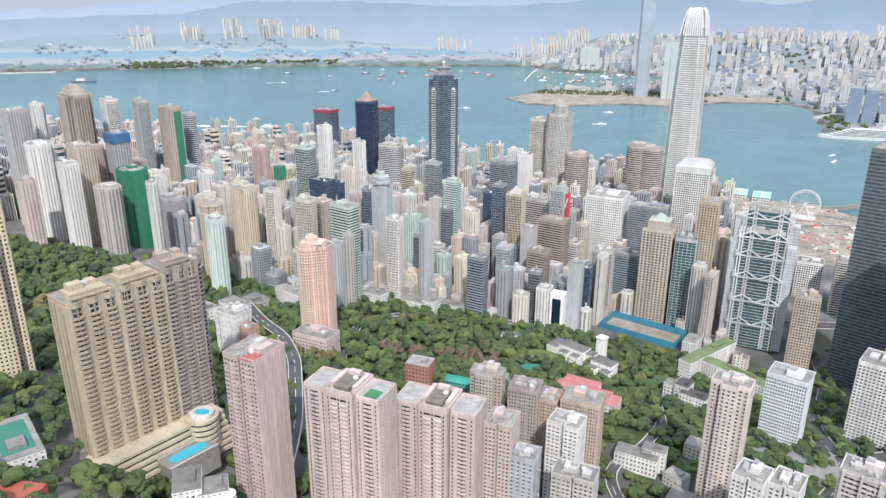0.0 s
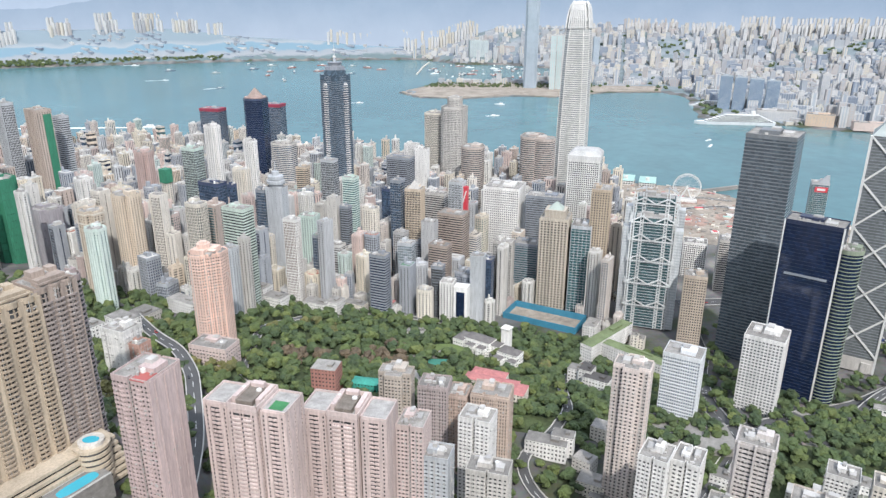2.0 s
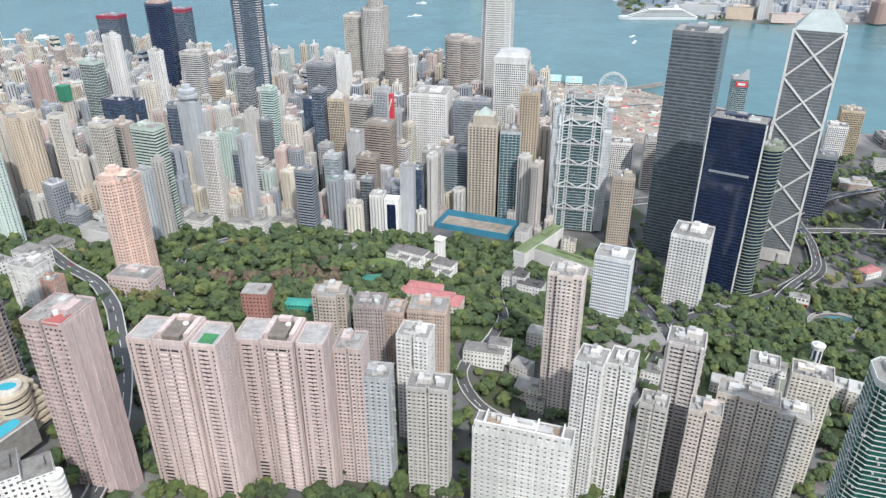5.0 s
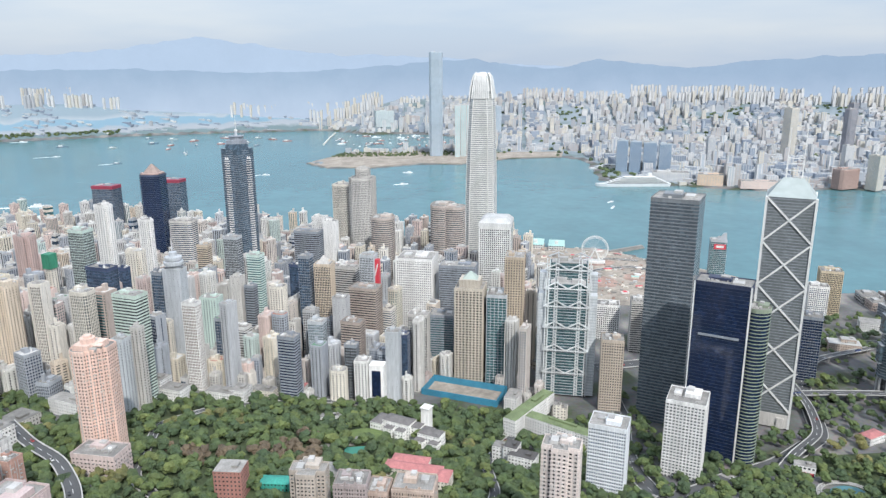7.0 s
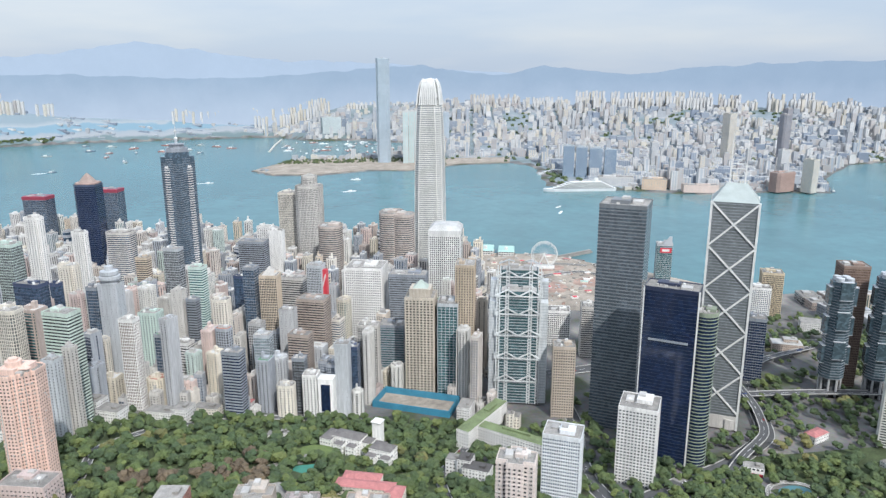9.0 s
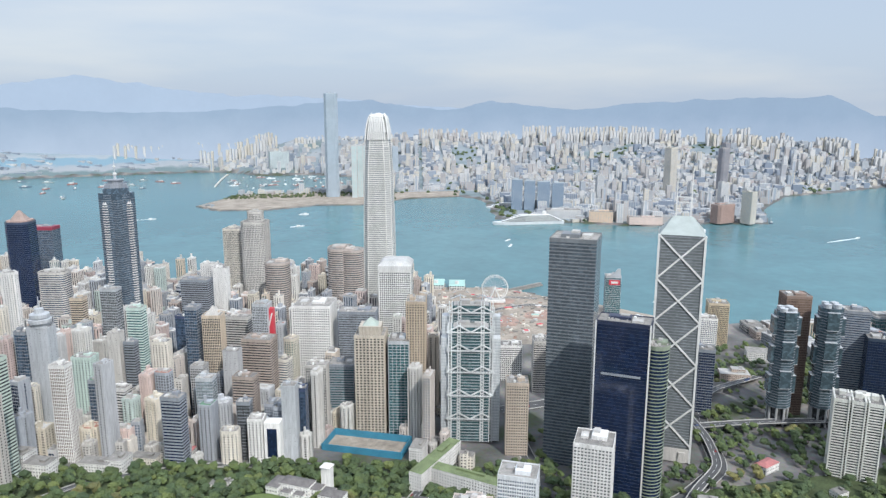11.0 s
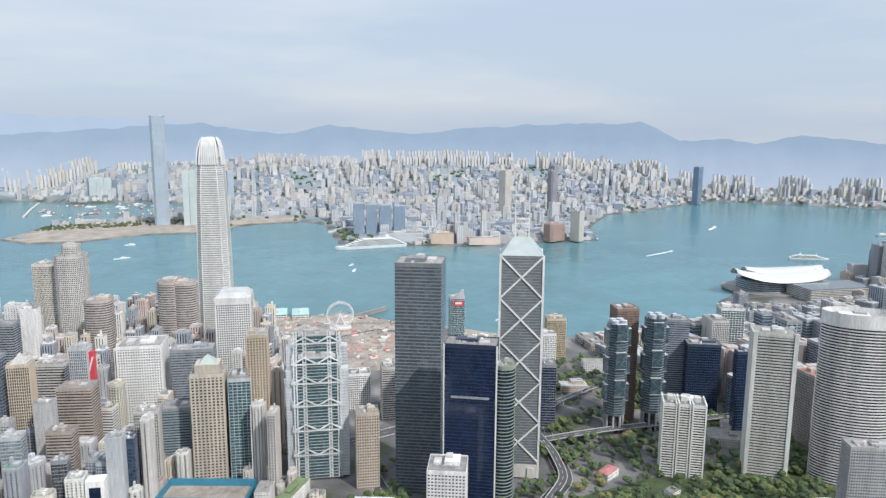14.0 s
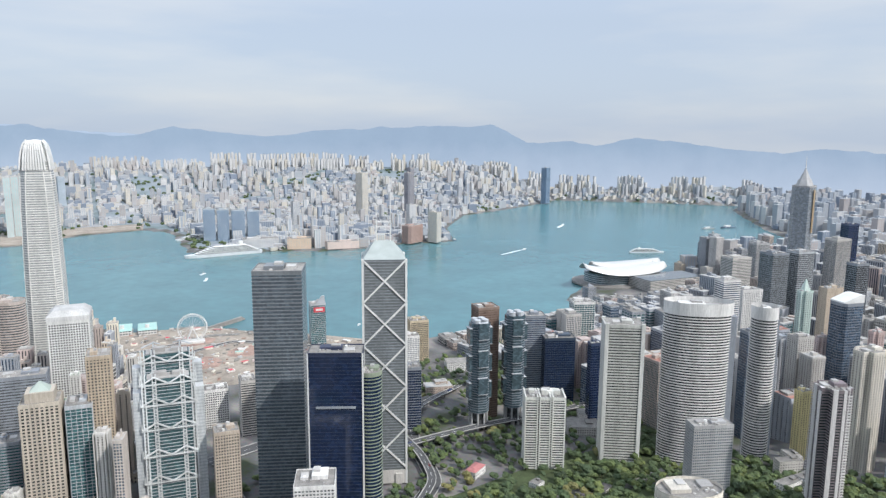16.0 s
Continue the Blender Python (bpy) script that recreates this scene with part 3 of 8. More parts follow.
def finance_tower():
    """The tall tapering tower with a crown of pale claws."""
    x, y, z = 0.0, 0.0, 4.0
    keep(x, y, 55)
    root = thing("skyscraper", x, y, z, -20, "very tall pale silver skyscraper with a clawed crown", "skyscraper")
    steps = [(0, 57), (90, 56), (170, 54.5), (240, 52), (300, 49), (345, 45), (372, 40)]
    for (z0, w0), (z1, w1) in zip(steps, steps[1:]):
        core = Geo().prism(chamfered(w0, w0, 9), z0, z1, upper=chamfered(w1, w1, 9 * w1 / w0))
        part("core", core, glazing(0.36, 0.375, 0.37, uneven=1.15), root)
        g = Geo()
        n = round((z1 - z0) / 4.1)
        for i in range(n):
            w = w0 + (w1 - w0) * i / n
            g.prism(chamfered(w + 0.9, w + 0.9, 9.3), z0 + (z1 - z0) * i / n, z0 + (z1 - z0) * (i + 0.40) / n)
        part("floor_edging", g, wall(0.62, 0.61, 0.58, 0.5), root, kind="stuff")
    corner = Geo()
    for sx in (-1, 1):
        for sy in (-1, 1):
            for (z0, w0), (z1, w1) in zip(steps, steps[1:]):
                for k in (0, 1):
                    a0 = (sx * (w0 / 2 - 9 * k), sy * (w0 / 2 - 9 * (1 - k)))
                    a1 = (sx * (w1 / 2 - 9 * k), sy * (w1 / 2 - 9 * (1 - k)))
                    corner.beam((*a0, z0), (*a1, z1), 1.4)
    part("corner_rib", corner, wall(0.62, 0.61, 0.58, 0.5), root)
    for side in range(4):
        for off in (-16, -12, -8, -4, 0, 4, 8, 12, 16):
            g, last = Geo(), None
            for zz, r in ((358, 22.3), (375, 20.8), (390, 18.4), (400, 15.6), (407 - abs(off) * 0.15, 12.2)):
                o = off * r / 22.3
                p = [(o, -r), (r, o), (o, r), (-r, o)][side]
                if last:
                    g.beam((*last[0], last[1]), (*p, zz), 2.5)
                last = (p, zz)
            part("crown_claw", g, WHITE, root)
    part("crown_core", Geo().prism(chamfered(40, 40, 8), 371, 392, upper=chamfered(32, 32, 7)).prism(chamfered(32, 32, 7), 392, 402, upper=chamfered(22, 22, 5)), wall(0.55, 0.56, 0.55), root)


def bank_tower():
    """Prismatic tower of dark glass with crossed white braces and twin masts."""
    x, y, z, turn, w = 252.0, -646.0, 6.0, -32.0, 50.0
    keep(x, y, 50)
    root = thing("skyscraper", x, y, z, turn, "faceted dark glass skyscraper with white crossed bracing and twin masts", "skyscraper")
    h, peak, a = 275.0, 293.0, w / 2
    glass = glazing(0.16, 0.175, 0.178, 0.12, uneven=1.15)
    part("shaft", Geo().prism(rect(w, w), 0, h, top=False), glass, root)
    cap = Geo()
    cap.add([(-a, -a, h), (a, -a, h), (a, a, h), (-a, a, h), (-a * 0.42, a * 0.25, peak), (a * 0.42, a * 0.25, peak)],
            [(0, 1, 5, 4), (1, 2, 5), (2, 3, 4, 5), (3, 0, 4)])
    part("sloping_roof", cap, plain("pale_roof_glass", (0.36, 0.40, 0.385), 0.55, amount=0.2), root, "pale green sloping glass roof")
    bands = Geo()
    for i in range(74):
        bands.prism(rect(w + 0.24, w + 0.24), 20 + i * 3.46, 20 + i * 3.46 + 0.8, bottom=True)
    part("floor_edging", bands, W_SLATE, root, kind="stuff")
    for px, py in ((-1, -1), (1, -1), (1, 1), (-1, 1)):
        part("corner_column", Geo().beam((px * a, py * a, 0), (px * a, py * a, h), 2.4), WHITE, root)
    levels = [20 + (h - 20) * i / 5 for i in range(6)]
    for (ax, ay), (bx, by) in (((-1, -1), (1, -1)), ((1, -1), (1, 1)), ((1, 1), (-1, 1)), ((-1, 1), (-1, -1))):
        for z0, z1 in zip(levels, levels[1:]):
            for p, q in (((ax, ay), (bx, by)), ((bx, by), (ax, ay))):
                part("brace", Geo().beam((p[0] * (a + .3), p[1] * (a + .3), z0), (q[0] * (a + .3), q[1] * (a + .3), z1), 1.9), WHITE, root)
    base = Geo().prism(rect(w + 1.2, w + 1.2), 0, 17, bottom=True)
    for e in (-1, 1):
        base.box(e * 16, -a - 1, 0, 8, 3, 13)
    part("plinth", base, W_STONE, root)
    for e in (-1, 1):
        m = Geo().beam((e * a * 0.33, a * 0.25, peak - 1), (e * a * 0.33, a * 0.25, peak + 24), 1.6)
        m.beam((e * a * 0.33, a * 0.25, peak + 24), (e * a * 0.33, a * 0.25, peak + 56), 0.9)
        part("mast", m, WHITE, root)
    link = Geo()
    for k in (8, 16, 22):
        link.beam((-a * 0.33, a * 0.25, peak + k), (a * 0.33, a * 0.25, peak + k), 1.0)
    part("mast_frame", link, WHITE, root)


def trussed_bank():
    """Grey steel bank with ladder masts and suspension trusses."""
    x, y, z, turn = 30.0, -536.0, 7.0, -17.0
    keep(x, y, 55)
    root = thing("bank_tower", x, y, z, turn, "grey steel bank tower hung from trusses and ladder masts", "office tower")
    bays = [(-20, 150), (0, 172), (20, 140)]
    glass = glazing(0.055, 0.105, 0.115, 0.12)
    for by, h in bays:
        part("bay", Geo().prism([(p, q + by) for p, q in rect(48, 19.6)], 0, h), glass, root)
        fl = Geo()
        for i in range(int(h / 3.9)):
            fl.prism([(p, q + by) for p, q in rect(49.2, 20.2)], i * 3.9, i * 3.9 + 0.7, bottom=True)
        part("floor_edging", fl, W_SILVER, root, kind="stuff")
    steel = wall(0.60, 0.62, 0.62, 0.5)
    for mx in (-25.5, -14.5, 14.5, 25.5):
        for by, h in bays:
            m = Geo()
            yy = by - 10.6
            for o in (-1.7, 1.7):
                m.box(mx + o, yy, 0, 1.25, 1.7, h + 6)
            for i in range(int(h / 3.9)):
                m.box(mx, yy, i * 3.9 + 2.0, 3.6, 1.4, 0.9)
            part("ladder_mast", m, steel, root)
    for e in (-1, 1):
        for by, h in bays:
            part("service_shaft", Geo().box(e * 31.5, by, 0, 10.5, 15, h - 14), wall(0.52, 0.54, 0.55, 0.5), root)
            s = Geo()
            for i in range(int((h - 16) / 3.9)):
                s.box(e * 31.5, by, i * 3.9 + 2, 10.9, 15.4, 1.5)
            part("shaft_jointing", s, wall(0.38, 0.41, 0.43, 0.4), root, kind="stuff")
    for by, h in bays:
        for zz in (31, 62, 93, 121, 145, 164):
            if zz < h - 4:
                t, yy = Geo(), by - 11.8
                for e in (-1, 1):
                    t.beam((e * 14.5, yy, zz + 8), (0, yy, zz), 1.5)
                    t.beam((e * 14.5, yy, zz + 8), (e * 29, yy, zz), 1.5)
                    t.beam((e * 29, yy, zz), (e * 29, yy, zz + 8), 0.9)
                t.box(0, yy + 0.4, zz - 1.2, 60, 1.2, 1.4)
                part("truss", t, steel, root)
    for by, h in bays:
        g = Geo()
        g.box(0, by, h, 44, 17, 1.2).box(-8, by, h + 1, 13, 9, 5).box(10, by, h + 1, 11, 9, 3.6)
        part("plant_deck", g, PLANT, root)
    for e in (-1, 1):
        c = Geo().beam((e * 14, 2, 170), (e * 14, 2, 184), 1.5)
        c.beam((e * 14, 2, 183), (e * 26, -6, 180), 1.1).beam((e * 14, 2, 183), (e * 7, 6, 180), 1.1)
        part("roof_crane", c, STEEL, root)


def star_tower():
    """Dark tower of two crossed squares with a stepped crown and a spire."""
    x, y, z = -462.0, -62.0, 4.0
    keep(x, y, 45)
    root = thing("skyscraper", x, y, z, 10, "dark blue-grey skyscraper with pale gables and a needle spire", "skyscraper")
    glass = glazing(0.080, 0.118, 0.158, uneven=1.3)
    w = 40.0
    for turn in (0, 45):
        c, s = math.cos(radians(turn)), math.sin(radians(turn))
        p = [(c * a - s * b, s * a + c * b) for a, b in rect(w, w)]
        part("core", Geo().prism(p, 0, 284 - turn * 0.2), glass, root)
        g = Geo()
        storeys(g, p, 0, 276 - turn * 0.2, 4.0, 0.16, 0.2)
        part("facade", g, W_SLATE, root, kind="stuff")
    for i in range(4):
        a = radians(90 * i + 45)
        r = w * 0.707 - 3.2
        cx, cy = r * math.cos(a), r * math.sin(a)
        g = Geo()
        for k in range(46):
            g.box(cx, cy, 60 + k * 4.3, 8.2, 8.2, 1.2, 45)
        part("pale_bay", g, W_WHITE, root, kind="stuff")
        gable = Geo().prism([(cx + 5 * math.cos(a + q), cy + 5 * math.sin(a + q)) for q in (-2.36, -0.785, 0.785, 2.36)], 257, 266,
                            upper=[(cx + 0.4 * math.cos(a + q), cy + 0.4 * math.sin(a + q)) for q in (-2.36, -0.785, 0.785, 2.36)])
        part("gable", gable, WHITE, root)
    part("crown", Geo().prism(chamfered(36, 36, 10), 283, 290).prism(chamfered(24, 24, 7), 290, 296).prism(chamfered(28, 28, 8), 296, 297.5, bottom=True), W_SLATE, root)
    part("spire", Geo().lathe([(2.6, 296), (2.2, 306), (0.9, 308), (0.8, 326), (0.3, 327), (0.25, 346)], 8), STEEL, root)
    part("spire_ring", Geo().lathe([(3.0, 305), (3.2, 307), (2.4, 309)], 10), WHITE, root)
    part("spire_ring", Geo().lathe([(2.0, 318), (2.2, 319.5), (1.2, 321)], 10), WHITE, root)


def porthole_tower():
    """White slab tower with round windows and a hipped cap."""
    x, y, z, w = -15.0, -257.0, 4.0, 52.0
    keep(x, y, 42)
    root = thing("office_tower", x, y, z, -16, "white office tower with rows of round windows", "office tower")
    part("core", Geo().prism(rect(w, w), 0, 166), wall(0.56, 0.56, 0.54), root)
    for sx, sy, turn in ((0, -1, 0), (1, 0, 90), (0, 1, 180), (-1, 0, 270)):
        g = Geo()
        t = radians(turn)
        for i in range(15):
            for k in range(43):
                u, v = -w / 2 + 3 + (w - 6) * i / 14, 8 + k * 3.6
                ring = []
                for j in range(6):
                    uu, vv = u + 1.25 * math.cos(j * math.pi / 3), v + 1.25 * math.sin(j * math.pi / 3)
                    ring.append((math.cos(t) * uu + math.sin(t) * (w / 2 + 0.02), math.sin(t) * uu - math.cos(t) * (w / 2 + 0.02), vv))
                g.add(ring, [tuple(range(6))])
        part("porthole_grid", g, G_DARK, root, "rows of dark round windows", kind="stuff")
    part("cornice", Geo().prism(grown(rect(w, w), 0.6), 165, 171, bottom=True), wall(0.55, 0.55, 0.54), root)
    part("hipped_roof", Geo().prism(grown(rect(w, w), 0.6), 171, 178, upper=rect(w * 0.72, w * 0.72)), wall(0.46, 0.46, 0.45), root)


def twin_crystal(x, y, top, turn):
    """Octagonal grey glass tower with stepped boxes clinging to it."""
    keep(x, y, 30)
    z = 5.0
    root = thing("office_tower", x, y, z, turn, "grey-blue glass tower with clinging box bays on stilts", "office tower", "twin crystal towers")
    h = top - z
    glass = glazing(0.075, 0.110, 0.130, 0.1, uneven=1.3)
    p = chamfered(28, 28, 8.2)
    part("core", Geo().prism(p, 26, h), glass, root)
    g = Geo()
    storeys(g, p, 26, h - 2, 3.7, 0.2, 0.18)
    part("floor_edging", g, W_SLATE, root, kind="stuff")
    for k, z0 in enumerate((46, 86, 126)):
        for side in range(4):
            a = radians(90 * side + (0 if k % 2 else 0))
            zz = z0 + 9 * (side % 2)
            cx, cy = 15.2 * math.cos(a), 15.2 * math.sin(a)
            q = [(cx + math.cos(a) * u - math.sin(a) * v, cy + math.sin(a) * u + math.cos(a) * v) for u, v in ((-3, -7), (1.9, -7), (1.9, 7), (-3, 7))]
            bay = part("bay_box", Geo().prism(q, zz, zz + 24, bottom=True), glass, root)
            part("bay_rim", Geo().prism(grown(q, 0.3), zz + 23.6, zz + 24.3, bottom=True), W_SILVER, bay)
            part("bay_rim", Geo().prism(grown(q, 0.3), zz - 0.3, zz + 0.4, bottom=True), W_SILVER, bay)
    for a in range(8):
        part("stilt", Geo().lathe([(1.5, 0), (1.5, 26)], 8, 12.5 * math.cos(radians(45 * a + 22)), 12.5 * math.sin(radians(45 * a + 22))), W_GREY, root)
    part("lobby", Geo().prism(chamfered(18, 18, 5), 0, 26), G_DARK, root)
    for cx, cy, r in ((-6, -6, 5), (6, -5, 5), (5, 6, 5), (-6, 6, 4.5)):
        part("roof_drum", Geo().lathe([(r, h), (r, h + 5), (r * 0.7, h + 5.4)], 12, cx, cy), W_SILVER, root)


finance_tower()
bank_tower()
trussed_bank()
star_tower()
porthole_tower()
twin_crystal(440, -608, 162, -20)
twin_crystal(494, -624, 168, -28)


def put(x, y, w, d, top, turn, style, walling, glass, label, plan="rect", name="office_tower", base=None, category="office tower", group="", **kw):
    keep(x, y, 0.55 * math.hypot(w, d) * 0.9)
    shape = {"rect": rect(w, d), "cross": cross(w, d), "slot": slotted(w, d), "cut": chamfered(w, d, 0.18 * min(w, d)), "oval": oval(w, d), "round": oval(w, d, 28, 2.8)}[plan]
    return tower(x, y, shape, top, turn, style, walling, glass, label, name, category, group, base, **kw)


# a dark glass block beside the bank
put(127, -628, 52, 50, 278, -33, (4.0, 0.32, 0, 0, 0.2), wall(0.19, 0.205, 0.22, 0.4), glazing(0.085, 0.105, 0.125, 0.07, uneven=1.4), "tall dark grey glass block with fine floor lines", "rect")
# twin navy towers
r = put(140, -726, 54, 30, 207, -36, (3.8, 0.10, 0, 0, 0.12), wall(0.03, 0.04, 0.08, 0.4), G_NAVY, "dark navy glass tower with a slim white edge strip", "rect", sink=8.0)
z = r.location.z
part("edge_strip", Geo().box(27.3, -15.2, 0, 1.6, 1.6, 208 - z), WHITE, r, "slim white edge strip")
part("edge_strip", Geo().box(-27.3, -15.2, 0, 1.2, 1.2, 208 - z), WHITE, r)
part("sky_terrace", Geo().box(0, -15.3, 150 - z, 40, 0.8, 2.4), W_SLATE, r)
put(168, -744, 25, 26, 184, -36, (3.8, 0.26, 0, 0, 0.4), wall(0.24, 0.28, 0.21), G_NAVY, "dark glass tower with curved ribbed sides", "oval")
put(82, -784, 36, 34, 109, -32, (3.4, 0.42, 3.2, 0.40, 0.6), W_WHITE, G_GREY, "white office block with deep square window grid", split=True)
put(-12, -828, 33, 26, 111, -28, (3.3, 0.42, 2.0, 0.42, 0.4), wall(0.66, 0.68, 0.70), G_BLUE, "pale office block with small blue windows", split=True)
r = put(-91, -490, 37, 36, 137, -16, (3.8, 0.34, 4.4, 0.42, 1.2), wall(0.48, 0.43, 0.36), G_DARK, "tan stone office tower with a deep window grid", "rect")
z = 137 - r.location.z
part("upper_stage", Geo().prism(rect(28, 26), z, z + 11), wall(0.48, 0.43, 0.36), r)
part("pyramid_roof", Geo().prism(rect(20, 18), z + 11, z + 20, upper=rect(2, 2)), plain("pale_green_copper", (0.36, 0.42, 0.38), 0.6), r, "pale green pyramid roof")
put(-56, -502, 26, 34, 130, -16, (3.9, 0.14, 5.0, 0.10, 0.5), W_SILVER, glazing(0.05, 0.12, 0.13), "teal glass office tower with white frames")
put(-33, -500, 24, 34, 180, -16, (3.5, 0.46, 3.4, 0.50, 0.6), wall(0.46, 0.38, 0.29), G_DARK, "slim tan stepped office tower")
put(-88, -92, 42, 56, 172, -18, (4.0, 0.45, 0, 0, 0.5), wall(0.45, 0.39, 0.35), G_GREY, "rounded brown office tower with ribbon windows", "round")
put(-68, -108, 40, 40, 170, -18, (4.0, 0.45, 0, 0, 0.5), wall(0.45, 0.39, 0.35), G_GREY, "rounded brown office tower with ribbon windows", "round")
put(-200, -80, 42, 42, 148, -18, (4.0, 0.45, 0, 0, 0.5), wall(0.45, 0.39, 0.35), G_GREY, "rounded brown office tower with ribbon windows", "round")
put(-276, 60, 36, 36, 190, -18, "fins", W_CREAM, G_GREY, "pale ribbed office slab", "rect")
put(-237, 20, 46, 46, 208, -18, "grid", W_STONE, G_GREY, "stone-grey tapering office tower with a stepped top", "cut")
put(-236, 22, 26, 26, 226, -18, "grid", W_STONE, G_GREY, "set-back upper stage of the stepped office tower", "cut", base=204)
put(-154, -365, 53, 48, 147, -17, (3.6, 0.44, 3.2, 0.40, 0.9), W_WHITE, G_GREY, "white office block with a bold square grid", "rect")
put(-95, -395, 52, 30, 140, -17, "bands", W_SLATE, G_GREY, "blue-grey ribbon-window office block")
put(70, -600, 26, 24, 98, -17, (3.6, 0.4, 3.0, 0.45, 0.7), wall(0.47, 0.40, 0.33), G_DARK, "old stone bank block with a stepped top", "rect")
put(146, -365, 34, 26, 60, -17, "grid", W_WHITE, G_DARK, "low white-framed office block")
put(172, -420, 20, 30, 84, -17, "bands", W_STONE, G_DARK, "narrow office block with pale bands")
# the shore to the west
r = put(-674, 135, 44, 44, 206, -14, "glass", wall(0.06, 0.08, 0.13, 0.4), G_NAVY, "dark blue office tower with a red stone pyramid cap", "cut")
z = 206 - r.location.z
part("pyramid_cap", Geo().prism(chamfered(36, 36, 8), z + 1, z + 22, upper=chamfered(3, 3, 0.8)), plain("red_granite", (0.29, 0.22, 0.19), 0.6, amount=0.4), r, "reddish stone pyramid cap")
part("cap_base", Geo().prism(chamfered(40, 40, 8), z, z + 4), wall(0.45, 0.32, 0.28), r)
for hx, hy in ((-828, 296), (-700, 372)):
    r = put(hx, hy, 52, 34, 158, -14, "glass", W_SLATE, G_BLUE, "dark glass tower with a red band round its top", group="red topped twins")
    part("red_band", Geo().prism(grown(rect(52, 34), 0.6), 158 + 8 - 4 - 5, 158 + 8 - 4 + 2, bottom=True), plain("dark_red_panel", (0.27, 0.04, 0.07), 0.5), r, "red top band")
# the eastern district
put(480, -575, 32, 30, 173, -20, (3.6, 0.3, 2.0, 0.3, 0.4), wall(0.26, 0.19, 0.155), glazing(0.12, 0.08, 0.06), "slim bronze glass office tower with a pale top")
r = put(426, -748, 48, 30, 100, -40, (3.2, 0.42, 0, 0, 0.7), wall(0.60, 0.60, 0.56), G_DARK, "pale slab block of offices in three stepped bays", "slot")
z = 100 - r.location.z
for ex in (-24.6, -9.6, -6.4, 6.4, 9.6, 24.6):
    part("end_wall", Geo().box(ex, 0, 0, 1.6, 33, z + 2.5), wall(0.60, 0.60, 0.56), r)
for ex in (-16, 0, 16):
    part("bay_roof_room", Geo().box(ex, 2, z, 7, 9, 6), wall(0.56, 0.56, 0.52), r)
r = put(514, -798, 46, 34, 190, -44, (3.6, 0.50, 0, 0, 0.9), wall(0.46, 0.46, 0.43), glazing(0.05, 0.055, 0.055), "grey banded office slab with solid end walls")
z = 190 - r.location.z
for ex in (-1, 1):
    for ey in (-1, 1):
        part("end_wall", Geo().box(ex * 22.2, ey * 17.2, 0, 4.6, 3.4, z + 3), wall(0.56, 0.56, 0.53), r, "solid pale corner wall")
part("end_wall", Geo().box(-24.0, 0, 0, 1.6, 34, z + 1), wall(0.56, 0.56, 0.53), r, "solid pale corner wall")
r = put(582, -860, 83, 44, 214, -46, (3.5, 0.40, 0, 0, 0.7), W_WHITE, G_DARK, "white oval hotel tower with ribbon windows", "oval", name="hotel_tower")
r2 = put(640, -916, 30, 32, 210, -46, (3.5, 0.40, 0, 0, 0.7), W_WHITE, G_DARK, "white rounded hotel tower with ribbon windows", "oval", name="hotel_tower")
for hr, ht, hw, hd in ((r, 214, 83, 44), (r2, 210, 30, 32)):
    z = ht - hr.location.z
    part("crown_wall", Geo().prism(oval(hw + 2, hd + 2), z - 9, z + 7, bottom=True, top=False), W_WHITE, hr, "blank white crown wall")
    part("end_bay", Geo().box(hw * 0.49, 0, 0, hw * 0.1, hd * 0.45, z - 10), W_SLATE, hr)
put(472, -948, 44, 20, 117, -32, (3.2, 0.45, 2.4, 0.35, 0.5), W_GREY, G_BLUE, "grey apartment slab with blue windows", name="apartment_block")
r = put(520, -1050, 30, 30, 177, -40, (3.0, 0.40, 0, 0, 0.3), wall(0.20, 0.17, 0.18), G_DARK, "slim white and dark striped apartment tower", "cross", name="apartment_tower")
z = 177 - r.location.z
for px, py, w, d in ((-13.6, -5, 3.4, 5.4), (-5, -14.9, 4.6, 1.6), (4.6, -14.9, 3.0, 1.6), (15, -4.6, 1.4, 5.0), (15, 4.6, 1.4, 5.0), (11, -8, 3, 2), (-15, 3.5, 1.4, 6)):
    part("wall_panel", Geo().box(px, py, 0, w, d, z + 1.5), wall(0.58, 0.56, 0.55), r, "pale full-height wall panel")
for px, py, w, d in ((9.4, -14.9, 5.0, 1.6), (-10, 14.9, 6, 1.6)):
    g = Geo()
    for i in range(int(z / 3)):
        g.box(px, py, i * 3.0, w, d, 1.2)
    part("balcony_stack", g, wall(0.50, 0.48, 0.47), r, kind="stuff")
put(612, -602, 48, 34, 110, -34, "glass", wall(0.05, 0.07, 0.10, 0.4), G_NAVY, "dark blue glass office block")
put(590, -560, 46, 30, 140, -34, "bands", W_SLATE, G_BLUE, "grey-blue banded office block")
put(772, -515, 38, 34, 128, -34, (4.0, 0.2, 5.0, 0.12, 0.3), W_WHITE, G_TEAL, "green glass tower framed in white")
put(366, -545, 26, 26, 96, -30, "glass", W_SLATE, G_NAVY, "small dark blue glass office block")
put(527, -320, 30, 24, 62, -25, "grid", W_WHITE, G_BLUE, "white low office block with small windows")
put(560, -300, 34, 30, 82, -25, "fins", wall(0.50, 0.42, 0.30), G_DARK, "tan ribbed office block")
r = put(462, -92, 30, 24, 88, -20, "glass", W_SILVER, G_TEAL, "teal glass waterfront tower")
z = 88 - r.location.z
part("roof_fin", Geo().prism([(-4, -11), (14, -11), (14, -8), (-4, -8)], z, z + 16, upper=[(8, -11), (13, -11), (13, -8), (8, -8)]), STEEL, r)
